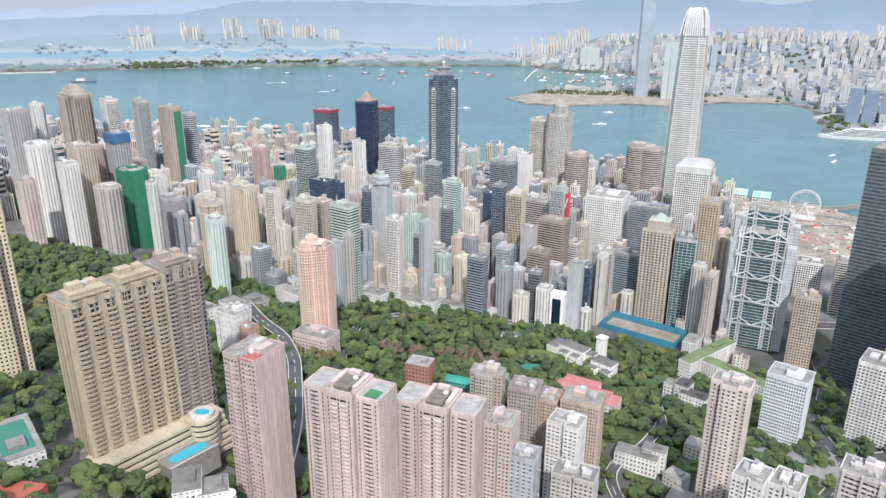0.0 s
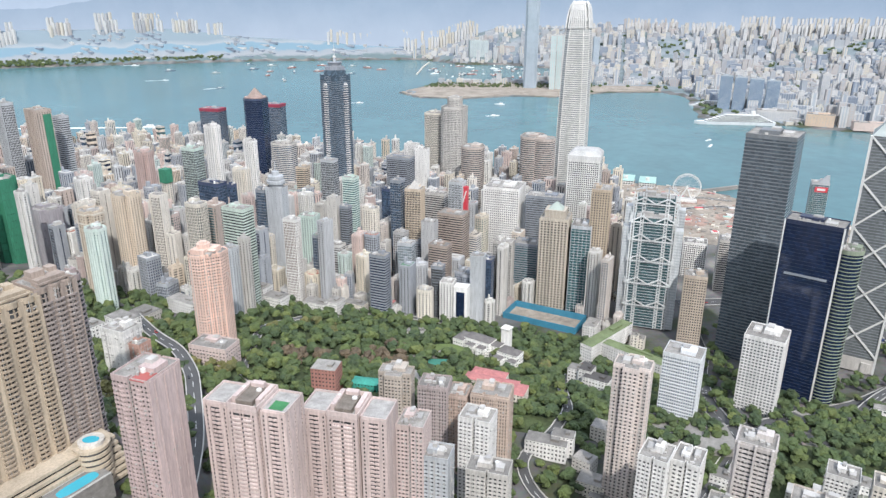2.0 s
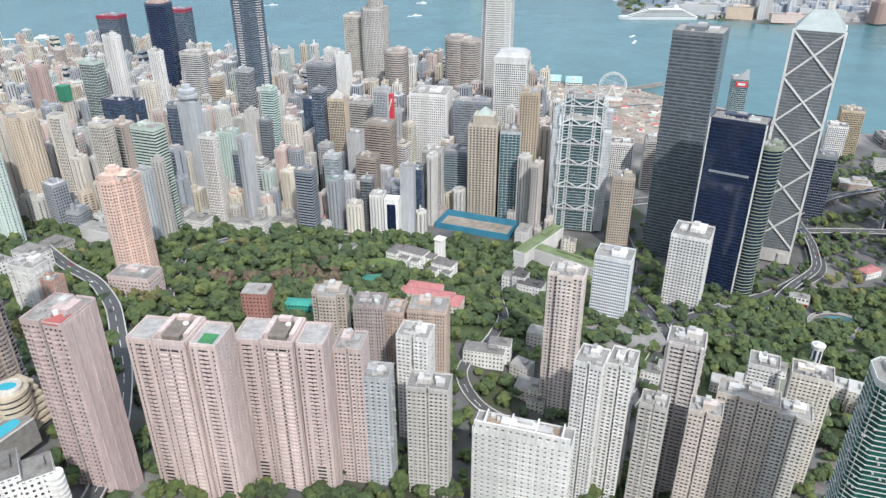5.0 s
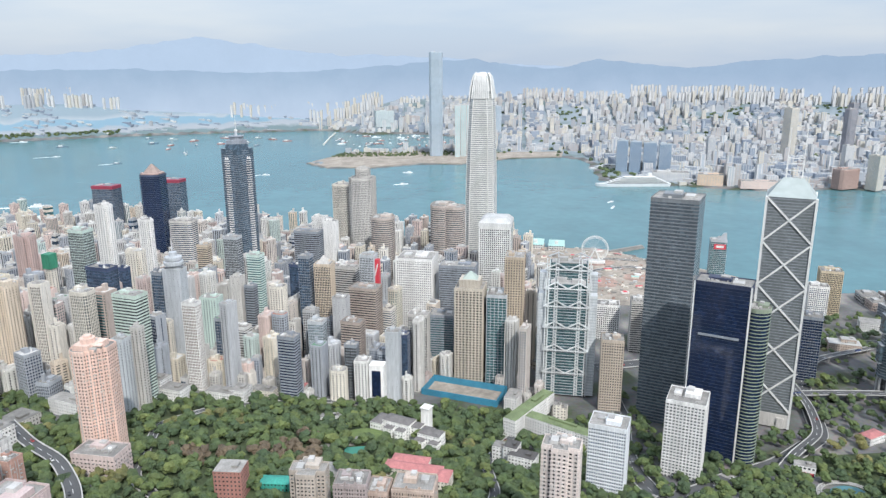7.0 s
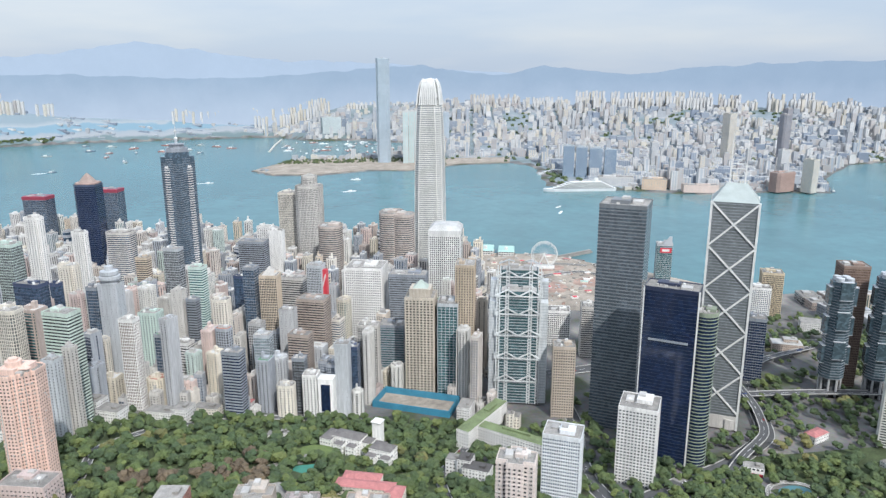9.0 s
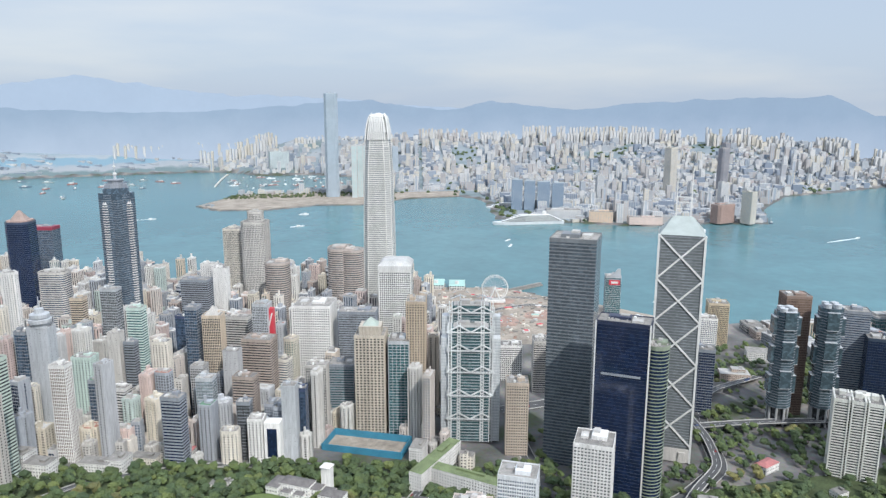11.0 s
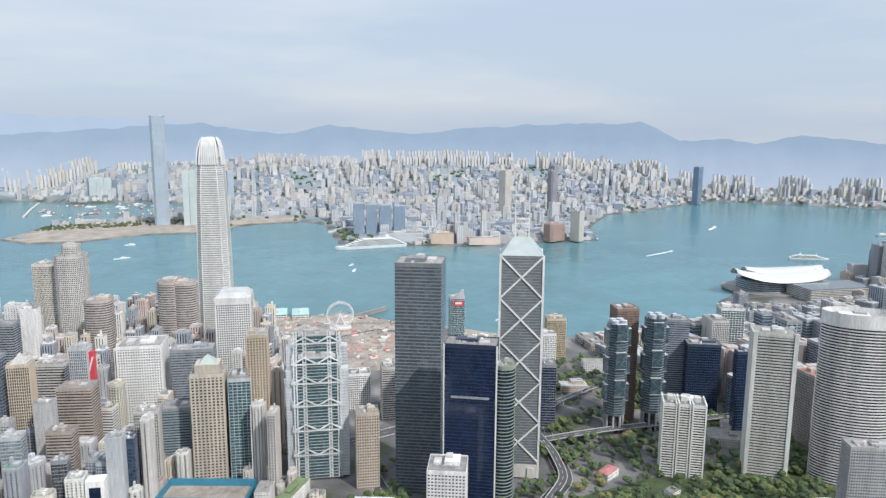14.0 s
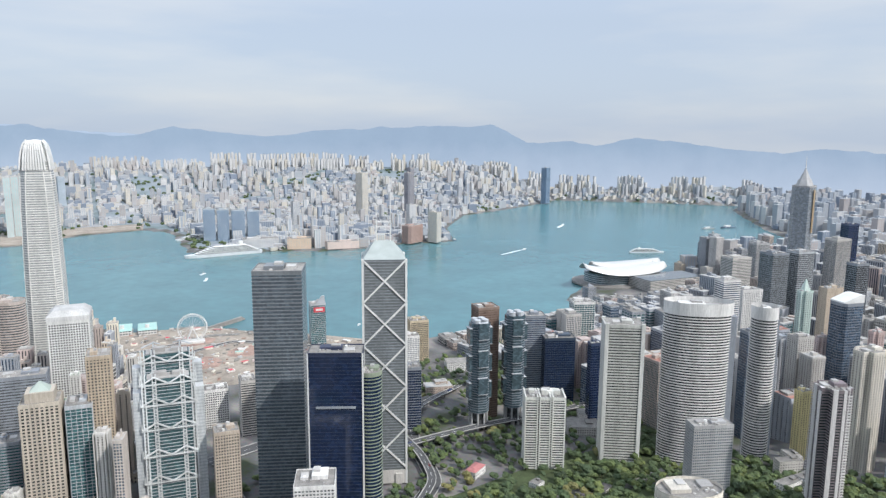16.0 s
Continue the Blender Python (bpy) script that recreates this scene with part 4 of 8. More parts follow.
part("sign_board", Geo().box(2, -12.4, z - 17, 22, 0.8, 10), RED, r, "dark red sign board with a pale bar")
part("sign_bar", Geo().box(2, -13.0, z - 14, 14, 0.4, 4.5), WHITE, r)
r = put(1670, -487, 52, 52, 300, 15, "glass", wall(0.36, 0.36, 0.36), glazing(0.22, 0.25, 0.28), "tall tower with a gold and silver face", "cut")
z = 300 - r.location.z
part("pyramid_crown", Geo().prism(chamfered(40, 40, 10), z, z + 16, upper=chamfered(30, 30, 8)).prism(chamfered(26, 26, 7), z + 16, z + 46, upper=chamfered(2, 2, 0.5)), W_GREY, r)
part("mast", Geo().lathe([(1.2, z + 44), (0.9, z + 60), (0.4, z + 78)], 8), WHITE, r)
part("gold_face", Geo().box(-9, -26.6, z - 120, 22, 0.5, 112), plain("gold_glass", (0.50, 0.34, 0.16), 0.3, 0.4), r, "gold-tinted glass face")


# ---- the hillside residential district ----
def balconies(root, spots, z0, z1, floor, w, d, walling, turn=0.0):
    """A stack of balconies at each spot: a curved slab with its parapet, floor by floor."""
    for k, (bx, by, out) in enumerate(spots):
        c, s = math.cos(radians(out)), math.sin(radians(out))
        shape = [(-w / 2, 0), (-w / 2, -d * 0.55), (-w * 0.25, -d), (w * 0.25, -d), (w / 2, -d * 0.55), (w / 2, 0)]
        me = Geo().prism([(bx + c * a - s * b, by + s * a + c * b) for a, b in shape], 0, 1.05, bottom=True).mesh("balcony", walling)
        z = z0
        while z < z1:
            ob = new("balcony", me)
            ob.parent, ob.location = root, (0, 0, z)
            z += floor


def near_put(x, y, poly, top, turn, style, walling, label, group="", glass=None, sink=30.0, name="apartment_tower"):
    keep(x, y, 0.5 * max(abs(p[0]) + abs(p[1]) for p in poly))
    root = tower(x, y, poly, top, turn, style, walling, glass or G_DARK, label, name, "apartment tower", group, sink=sink, split=True)
    # cooling boxes and pipes on the walls
    rnd, g, n, h = random.Random(int(abs(x * 7 + y))), Geo(), len(poly), top - root.location.z
    sides = [(poly[i], poly[(i + 1) % n]) for i in range(n) if math.dist(poly[i], poly[(i + 1) % n]) > 1.0]
    for _ in range(int(h * 1.2)):
        (ax, ay), (bx, by) = rnd.choice(sides)
        k, out = rnd.uniform(0.08, 0.92), style[4] + 0.3
        nx, ny = (by - ay) / math.dist((ax, ay), (bx, by)), -(bx - ax) / math.dist((ax, ay), (bx, by))
        z = h - 3 - style[0] * rnd.randrange(1, max(2, int((h - 40) / style[0]))) + rnd.uniform(-0.5, 0.5)
        g.box(ax + (bx - ax) * k + nx * out, ay + (by - ay) * k + ny * out, z, 0.95, 0.95, 0.75, math.degrees(math.atan2(ny, nx)))
    for _ in range(6):
        (ax, ay), (bx, by) = rnd.choice(sides)
        k, out = rnd.uniform(0.1, 0.9), style[4] + 0.15
        nx, ny = (by - ay) / math.dist((ax, ay), (bx, by)), -(bx - ax) / math.dist((ax, ay), (bx, by))
        g.box(ax + (bx - ax) * k + nx * out, ay + (by - ay) * k + ny * out, 0, 0.3, 0.3, h - 1)
    part("cooling_box", g, PLANT, root, "small cooling boxes and drain pipes", kind="stuff")
    return root


FLAT_NEAR = (2.95, 0.50, 2.9, 0.46, 0.40)
W_BEIGE_BROWN, W_SALMON = wall(0.34, 0.28, 0.24), wall(0.72, 0.53, 0.45)


def wavy(w, d, n, deep):
    """A slab outline whose front swells and dips."""
    front = [(-w / 2 + w * i / n, -d / 2 - deep * (0.5 - 0.5 * math.cos(2 * math.pi * i / n * 3))) for i in range(n + 1)]
    return front + [(w / 2, d / 2), (-w / 2, d / 2)]


# third tower browner; balconies, middle piers and gable ribs differ from the walls
for bx, by, w, top, wl, second_tone, tint in ((-486.5, -1098.0, 28.5, 263, W_BEIGE, wall(0.36, 0.295, 0.225), "beige"), (-472.7, -1072.8, 28.5, 264, W_BEIGE, wall(0.36, 0.295, 0.225), "beige"), (-461.2, -1049.4, 22.5, 266, W_BEIGE_BROWN, wall(0.29, 0.25, 0.23), "brown")):
    poly = wavy(w, 22, 18, 1.5)
    r = near_put(bx, by, poly, top, 61.2, (3.0, 0.22, 0, 0, 0.25), wl, tint + " apartment tower with wavy stacked balconies", "beige towers")
    h = top - terrain(bx, by) + 30
    for px in (-w / 2, -w / 6, w / 6, w / 2):
        part("wall_pier", Geo().box(px * 0.98, -11.3, 0, 2.6, 2.2, h), wl, r)
    for px in (-w / 3, 0, w / 3):
        part("wall_pier", Geo().box(px, -12.3, 0, 0.7, 1.9, h - 3), second_tone, r)
        for e in (-1, 1):
            part("window_pier", Geo().box(px + e * w * 0.105, -11.9, 0, 1.0, 1.3, h - 3), wl, r)
    balconies(r, [(px, -12.2, 0) for px in (-w / 3, 0, w / 3)], h % 3.0 + 27, h - 8, 3.0, 6.6, 1.7, second_tone)
    for e in (-1, 1):
        part("gable_wall", Geo().box(e * (w / 2 - 0.1), 0.4, 0, 1.0, 21.4, h - 1), wl, r)
        for py in (-6.5, -2.5, 3, 7):
            part("gable_rib", Geo().box(e * (w / 2 + 0.5), py, 0, 0.8, 1.2, h - 2), second_tone, r)
    part("roof_frame", Geo().box(0, -2, h + 0.3, w * 0.74, 13, 4.2).box(-4, 0, h + 4.4, 8, 7, 3.6).box(6, 2, h + 4.4, 5, 6, 2.6), wl, r)
    part("roof_beam", Geo().box(0, -10.6, h + 2.2, w * 0.8, 1.0, 1.0).box(-w * 0.38, -8, h, 0.8, 6, 3).box(w * 0.38, -8, h, 0.8, 6, 3), wl, r)
r = near_put(-453.4, -1035.2, oval(9, 12), 264, 61.2, (3.0, 0.42, 0, 0, 0.3), wall(0.36, 0.30, 0.29), "brown rounded end bay of the apartment row", "beige towers")
r = near_put(-594, -1051, cross(34, 32), 327, -48, (3.0, 0.50, 3.0, 0.50, 0.5), wall(0.58, 0.51, 0.37), "tall yellow apartment tower with grey corner bays")


def pierced(geo, p, q, holes, z0, z1, depth):
    """Wall between two corners, left open at each upright strip of windows: centre and width along the wall."""
    length = math.dist(p, q)
    tx, ty = (q[0] - p[0]) / length, (q[1] - p[1]) / length
    edges = [0.0] + [e for c, w in sorted(holes) for e in (c - w / 2, c + w / 2)] + [length]
    for a, b in zip(edges[::2], edges[1::2]):
        if b - a > 0.05:
            geo.prism([(p[0] + tx * s + ty * o, p[1] + ty * s - tx * o) for s, o in ((a, depth), (b, depth), (b, -0.2), (a, -0.2))], z0, z1)


def pink_slab(x, y, top, turn, w, d, label, decks):
    """A pink slab: projecting middle with curved balconies, two wings with bay windows, terraces on the roof."""
    a, b = w / 2, d / 2
    poly = [(-a, -b), (-a * 0.42, -b), (-a * 0.42, -b + 3), (-a * 0.34, -b + 3), (-a * 0.34, -b - 2.2), (a * 0.34, -b - 2.2), (a * 0.34, -b + 3), (a * 0.42, -b + 3), (a * 0.42, -b),
            (a, -b), (a, b), (a * 0.42, b), (a * 0.42, b - 3), (a * 0.34, b - 3), (a * 0.34, b + 1), (-a * 0.34, b + 1), (-a * 0.34, b - 3), (-a * 0.42, b - 3), (-a * 0.42, b), (-a, b)]
    keep(x, y, 0.5 * max(abs(p[0]) + abs(p[1]) for p in poly))
    r = tower(x, y, poly, top, turn, (2.95, 0.46, 0, 0, 0.16), W_PINK, G_DARK, label, "apartment_tower", "apartment tower", "pink slabs", sink=30, split=True, roofed=False)
    h = top - terrain(x, y) + 30
    z0, z1 = h % 2.95 + 20, h - 0.1
    wing = a * 0.58
    fronts = {0: [(1.9, 1.1), (wing * 0.5, 6.6), (wing - 1.6, 1.1)], 4: [(1.7, 1.1), (5.6, 4.6), (a * 0.34, 1.5), (a * 0.68 - 5.6, 4.6), (a * 0.68 - 1.7, 1.1)], 8: [(1.6, 1.1), (wing * 0.5, 6.6), (wing - 1.9, 1.1)],
              9: [(3.2, 1.2), (d * 0.5, 1.2), (d - 3.2, 1.2)], 19: [(3.2, 1.2), (d * 0.5, 1.2), (d - 3.2, 1.2)]}
    g = Geo()
    for i in range(len(poly)):
        p, q = poly[i], poly[(i + 1) % len(poly)]
        pierced(g, p, q, fronts.get(i, [(math.dist(p, q) * 0.5, 1.2)]), z0, z1, 0.5)
    part("wall_pier", g, W_PINK, r, kind="stuff")
    balconies(r, [(-a * 0.34 + 5.6, -b - 2.3, 0), (a * 0.34 - 5.6, -b - 2.3, 0)], z0, h - 5, 2.95, 5.2, 1.5, wall(0.57, 0.48, 0.455))
    for px in (-a + wing * 0.5, a - wing * 0.5):
        for e in (-1.7, 1.7):
            part("bay_pier", Geo().box(px + e * 1.95, -b - 0.1, z0, 0.5, 1.3, z1 - z0), W_PINK, r)
            shape = [(-1.25, 0.2), (-1.0, -0.9), (1.0, -0.9), (1.25, 0.2)]
            me = Geo().prism([(px + e + u, -b + v) for u, v in shape], 0, 1.45, bottom=True).prism([(px + e - 0.4 * e + u * 0.4, -b - 0.95 + v * 0.3) for u, v in shape], 0.25, 0.95, bottom=True).mesh("bay_window", W_PINK)
            z = h - 5
            while z > max(z0, h - 95):
                ob = new("bay_window", me)
                ob.parent, ob.location = r, (0, 0, z)
                z -= 2.95
    for c in ((-a * 0.71, 0), (a * 0.71, 0), (0, -0.6)):
        ww, dd = (a * 0.58, d) if c[0] else (a * 0.72, d + 3.2)
        for sx, sy, bw, bd in ((0, -dd / 2 + 0.25, ww + 0.8, 0.5), (0, dd / 2 - 0.25, ww + 0.8, 0.5), (-ww / 2 - 0.15, 0, 0.5, dd), (ww / 2 + 0.15, 0, 0.5, dd)):
            part("parapet", Geo().box(c[0] + sx, c[1] + sy, h, bw, bd, 1.6 if c[0] else 3.6), wall(0.60, 0.50, 0.475), r)
    part("roof", Geo().prism(poly, h - 0.1, h + 0.15), ROOFS_NEAR[0], r)
    part("roof_deck", Geo().prism([(p - 1.0, q - 0.6) for p, q in rect(w * 0.2, d * 0.75)], h + 0.15, h + 3.3), ROOFS_NEAR[1], r, "brown weathered roof deck")
    for e in (-1, 1):
        part("roof_room", Geo().box(e * w * 0.145, 1.2, h + 0.1, w * 0.055, d * 0.8, 4.6), W_PINK, r)
        part("roof_terrace", Geo().box(e * a * 0.71, -d * 0.16, h + 0.15, a * 0.34, d * 0.4, 0.2), decks[e > 0], r)
    part("roof_room", Geo().box(-w * 0.02, d * 0.38, h + 0.1, 8, 4, 5.6), W_PINK, r)
    for k in (-1, 1):
        part("water_tank", Geo().lathe([(1.7, h + 3.3), (1.7, h + 4.3), (0.8, h + 4.9)], 14, -3 + 5 * k, d * 0.16), WHITE, r)
    return r


ROOFS_NEAR = [plain("grey_terrace", (0.36, 0.35, 0.335), 0.9, amount=0.4, big=0.2, small=1.5), plain("brown_terrace", (0.19, 0.165, 0.14), 0.9, amount=0.5, big=0.2, small=1.2), plain("green_turf", (0.05, 0.20, 0.08), 0.9, amount=0.3)]
pink_slab(-344, -1056, 195, -14, 53, 23, "pale pink apartment slab with stacked balconies and roof terraces", (ROOFS_NEAR[0], ROOFS_NEAR[2]))
pink_slab(-289, -1042, 182, -12, 54, 23, "pale pink apartment slab with a square roof deck", (ROOFS_NEAR[0], ROOFS_NEAR[0]))
near_put(-250, -1034, slotted(17, 20, 2, 2.0, 2.0), 168, -12, FLAT_NEAR, W_PINK, "narrow pink apartment wing with a flat brown roof", "pink slabs")
r = near_put(-398, -1072, slotted(24, 26, 2, 2.5, 2.6), 223, -18, FLAT_NEAR, W_ROSE, "slender rose pink apartment tower with a red roof deck")
h = 223 - terrain(-398, -1072) + 30
part("red_roof", Geo().prism([(1, -14), (10.5, -14), (10.5, -3), (1, -3)], h + 0.36, h + 0.7), plain("red_tile", (0.38, 0.11, 0.10), 0.8), r, "red tiled roof deck")
part("blank_wall", Geo().box(12.3, 0, 0, 1.0, 25.6, h), W_ROSE, r, "smooth pink flank wall")
for py in (-8, 0, 8):
    part("wall_rib", Geo().box(12.9, py, 0, 0.8, 1.2, h - 1), W_ROSE, r)
balconies(r, [(-6, -13.1, 0), (6, -13.1, 0)], h % 2.95 + 29.5, h - 5, 2.95, 3.4, 1.0, W_ROSE)
# salmon tower on its podium
steps = [(-14, -7), (-11, -12), (-7, -14), (1, -14), (1, -11), (4, -11), (4, -8), (7, -8), (7, -5), (10, -5), (10, -2), (13, -2), (13, 10), (8, 13), (-10, 13), (-14, 9)]
steps = [(p * 1.08, q * 1.08) for p, q in steps]
r = near_put(-456, -810, steps, 196, -14, (3.0, 0.46, 2.6, 0.42, 0.45), W_SALMON, "slender salmon pink apartment tower on a podium", sink=4)
h = 196 - terrain(-456, -810) + 4
part("blank_wall", Geo().box(-4.6, -14.2, 0, 4.6, 1.0, h + 1).box(-12.7, -9.8, 0, 4.0, 1.0, h - 2, -59).box(-0.5, -14.2, 0, 2.2, 1.0, h + 1), W_SALMON, r, "smooth salmon wall")
for k, (ux, uy) in enumerate(((4.3, -11.3), (7.3, -8.3), (10.3, -5.3), (13.3, -2.3))):
    part("saw_tooth_pier", Geo().box(ux, uy, 0, 0.9, 0.9, h - 3 * k), W_SALMON, r)
part("roof_storey", Geo().prism([(-11, -11), (3, -11), (3, -4), (9, 0), (9, 9), (-11, 9)], h + 0.3, h + 5).prism([(p - 3, q - 1) for p, q in oval(12, 12, 16)], h + 5, h + 9).prism([(p - 3, q - 1) for p, q in oval(7, 7, 12)], h + 9, h + 11), W_SALMON, r)
part("roof_frame", Geo().box(7, -4, h + 3.6, 9, 5, 0.8).box(3.5, -6, h, 0.8, 0.8, 4).box(11, -2.5, h, 0.8, 0.8, 4), W_SALMON, r)
near_put(-446, -846, rect(38, 22), 121, -16, (3.4, 0.6, 3.4, 0.5, 0.4), W_PINK, "pink podium block with round-topped windows", sink=40)
near_put(-496, -910, rect(24, 18), 168, -22, BLANK, W_WHITE, "white stepped apartment block with a flat roof", sink=30)
near_put(-478, -918, rect(10, 12), 158, -22, BLANK, wall(0.45, 0.28, 0.23), "red-brown windowless service block", sink=30)
near_put(-95, -962, cross(25, 22, 0.3, 0.18), 171, -24, (3.0, 0.40, 3.1, 0.52, 0.8), wall(0.60, 0.53, 0.49), "slim pink-grey apartment tower with deep slots", sink=20)
near_put(-272, -918, cross(26, 24), 137, -10, FLAT_NEAR, wall(0.44, 0.39, 0.34), "mottled brown apartment tower above the park", sink=20)
near_put(-240, -942, slotted(22, 18, 3, 2.5, 2.0), 141, -10, (3.0, 0.30, 1.9, 0.55, 0.9), wall(0.36, 0.31, 0.30), "grey-brown ribbed apartment tower", sink=20)
near_put(-196, -947, slotted(28, 20, 3, 2.5, 2.2), 138, -14, (3.0, 0.22, 2.0, 0.60, 1.0), wall(0.47, 0.38, 0.32), "brown ribbed apartment tower", sink=20)
near_put(-221, -942, slotted(14, 18, 2, 2.5, 2.0), 134, -14, (3.0, 0.22, 2.0, 0.60, 1.0), wall(0.42, 0.33, 0.28), "brown ribbed apartment wing", sink=20)
near_put(-208, -992, slotted(22, 18, 2, 3, 3), 145, -20, (3.0, 0.52, 3.0, 0.45, 0.5), W_WHITE, "white apartment tower with curved corner balconies", sink=20)
near_put(-236, -1038, rect(20, 16), 147, -14, (3.0, 0.55, 4.0, 0.6, 0.4), W_SILVER, "light grey apartment block with a tall lift house", sink=30)
near_put(-202, -1048, slotted(26, 16, 2, 2, 2), 144, -14, FLAT_NEAR, W_STONE, "stone grey apartment block with greenhouses on the roof", sink=30)
r = near_put(-146, -1074, rect(60, 16), 124, -22, (3.6, 0.62, 4.2, 0.62, 0.5), W_WHITE, "white apartment block with a row of square roof openings", sink=40)
h = 124 - terrain(-146, -1074) + 40
screen = Geo().box(0, -8.1, h - 2.4, 58.6, 1.2, 4.4).box(0, -8.1, h + 4.4, 58.6, 1.2, 2.6)
for k in range(13):
    screen.box(-27.6 + 4.6 * k, -8.1, h + 1.9, 2.4, 1.2, 2.6)
part("roof_screen", screen, W_WHITE, r, "white roof screen with square openings")
for px in (-24, -8, 8, 24):
    part("terrace_wall", Geo().box(px, 0, h + 0.3, 1.0, 15, 4.2), W_WHITE, r)
for px in (-16, 0, 16):
    part("roof_terrace", Geo().box(px, 0, h + 0.36, 14, 13, 0.3), plain("terrace_tile", (0.30, 0.23, 0.17), 0.9, amount=0.4), r, "brown tiled roof terrace")
r = near_put(-38, -1046, rect(21, 18), 166, -28, (3.1, 0.40, 3.4, 0.16, 1.0), wall(0.50, 0.465, 0.445), "grey-pink apartment tower with ribbon balconies")
h = 166 - terrain(-38, -1046) + 30
part("flank_wall", Geo().box(-11.2, 0, 0, 1.4, 19, h + 1.5), wall(0.58, 0.54, 0.52), r, "smooth pale flank wall")
for px in (-9.6, 0, 9.6):
    part("wall_pier", Geo().box(px, -9.9, 0, 1.4, 2.2, h + 1.2), wall(0.58, 0.54, 0.52), r)
near_put(-99, -1048, slotted(17, 20, 2, 2, 2), 157, -30, FLAT_NEAR, W_WHITE, "white apartment tower with zigzag bay windows")
near_put(-78, -1046, slotted(16, 20, 2, 2, 2), 153, -30, FLAT_NEAR, W_WHITE, "white apartment tower with zigzag bay windows")
near_put(-61, -1064, slotted(16, 14, 2, 2, 2), 133, -28, (3.1, 0.4, 3.4, 0.3, 0.8), W_STONE, "grey apartment block with deep balconies")
near_put(-39, -1086, slotted(18, 14, 2, 2, 2), 144, -28, FLAT_NEAR, wall(0.55, 0.48, 0.43), "pinkish brown apartment block")
near_put(0, -1064, slotted(36, 16, 3, 2, 2), 134, -30, FLAT_NEAR, wall(0.58, 0.52, 0.46), "weathered beige apartment block with roof huts")
near_put(22, -1080, slotted(19, 16, 2, 2, 2), 132, -30, FLAT_NEAR, wall(0.60, 0.57, 0.52), "weathered cream apartment block on the slope")
near_put(48, -1000, rect(20, 18), 109, -30, FLAT_NEAR, W_WHITE, "white low apartment block by the park", sink=8)
near_put(68, -1026, rect(26, 18), 118, -30, FLAT_NEAR, W_CREAM, "cream low apartment block by the park", sink=8)
near_put(20, -1150, chamfered(27, 25, 5), 212, -22, (3.2, 0.15, 0, 0, 0.35), wall(0.50, 0.54, 0.52), "apartment tower of green glass bays with slim white frames", glass=glazing(0.02, 0.085, 0.070))
BLUE_NET = wall(0.05, 0.13, 0.25, 0.7)


# ---- towers of the crowded districts that stand out ----
put(-542, -544, 33, 16, 193, -25, "glass", W_NAVY, G_BLUE, "navy blue glass office slab", "rect", "office_tower", category="tower")
put(-533, -629, 22, 18, 190, -20, "fins", W_CREAM, G_GREY, "cream ribbed apartment tower", "cut", "apartment_tower", category="apartment tower")
put(-479, -644, 30, 18, 190, -25, "bands", W_GREEN, G_DARK, "pale green and dark banded office block", "rect", "office_tower", category="tower")
put(-476, -692, 13, 12, 158, -22, "flats", W_SILVER, G_GREY, "plain silver-grey apartment block", "rect", "apartment_tower", category="apartment tower")
put(-462, -684, 9, 9, 166, -22, "flats", W_STONE, G_DARK, "tan slender apartment block", "rect", "apartment_tower", category="apartment tower")
r = put(-472, -497, 25, 15, 175, -20, BLANK, W_SILVER, G_GREY, "plain grey slab with a round drum restaurant top", "rect", "office_tower", category="tower")
z = 175 - r.location.z
part("drum", Geo().lathe([(9, z), (9, z + 5), (12, z + 6), (12, z + 10), (9, z + 11), (10.5, z + 12), (10.5, z + 16), (5, z + 17), (5, z + 22), (0.8, z + 23), (0.4, z + 36)], 24), W_SILVER, r, "round stepped drum with a mast")
put(-496, -482, 14, 12, 167, -20, "glass", W_SLATE, G_BLUE, "blue glass office block", "rect", "office_tower", category="tower")
put(-483, -527, 22, 15, 116, -20, "flats", W_CREAM, G_DARK, "cream apartment tower above the park", "cross", "apartment_tower", category="apartment tower")
put(-440, -540, 20, 14, 86, -22, "flats", W_WHITE, G_DARK, "white apartment block above the park", "slot", "apartment_tower", category="apartment tower")
put(-434, -578, 17, 12, 156, -20, "fins", W_WHITE, G_BROWN, "white and brown ribbed apartment tower", "rect", "apartment_tower", category="apartment tower")
put(-432, -487, 23, 18, 133, -18, "flats", W_MINT, G_DARK, "mint green apartment tower", "rect", "apartment_tower", category="apartment tower")
put(-392, -507, 19, 15, 98, -24, "bands", W_WHITE, G_DARK, "white striped office tower", "rect", "office_tower", category="tower")
put(-372, -483, 22, 18, 84, -24, "bands", W_STONE, G_DARK, "grey striped office tower", "rect", "office_tower", category="tower")
put(-404, -449, 15, 12, 148, -20, BLANK, W_STONE, G_DARK, "beige windowless party-wall tower", "rect", "office_tower", category="tower")
put(-386, -456, 13, 11, 137, -20, "bands", W_SLATE, G_DARK, "dark banded narrow office tower", "rect", "office_tower", category="tower")
put(-347, -482, 21, 17, 143, -20, "flats", W_CREAM, G_DARK, "cream stepped apartment tower", "cut", "apartment_tower", category="apartment tower")
put(-339, -338, 14, 11, 132, -20, "glass", W_NAVY, G_BLUE, "small blue glass office block", "rect", "office_tower", category="tower")
put(-307, -463, 17, 15, 102, -20, "grid", W_GREY, G_DARK, "grey office block with dark corner windows", "rect", "office_tower", category="tower")
put(-321, -605, 21, 15, 120, -22, "bands", W_SLATE, G_NAVY, "dark blue ribbon office block", "rect", "office_tower", category="tower")
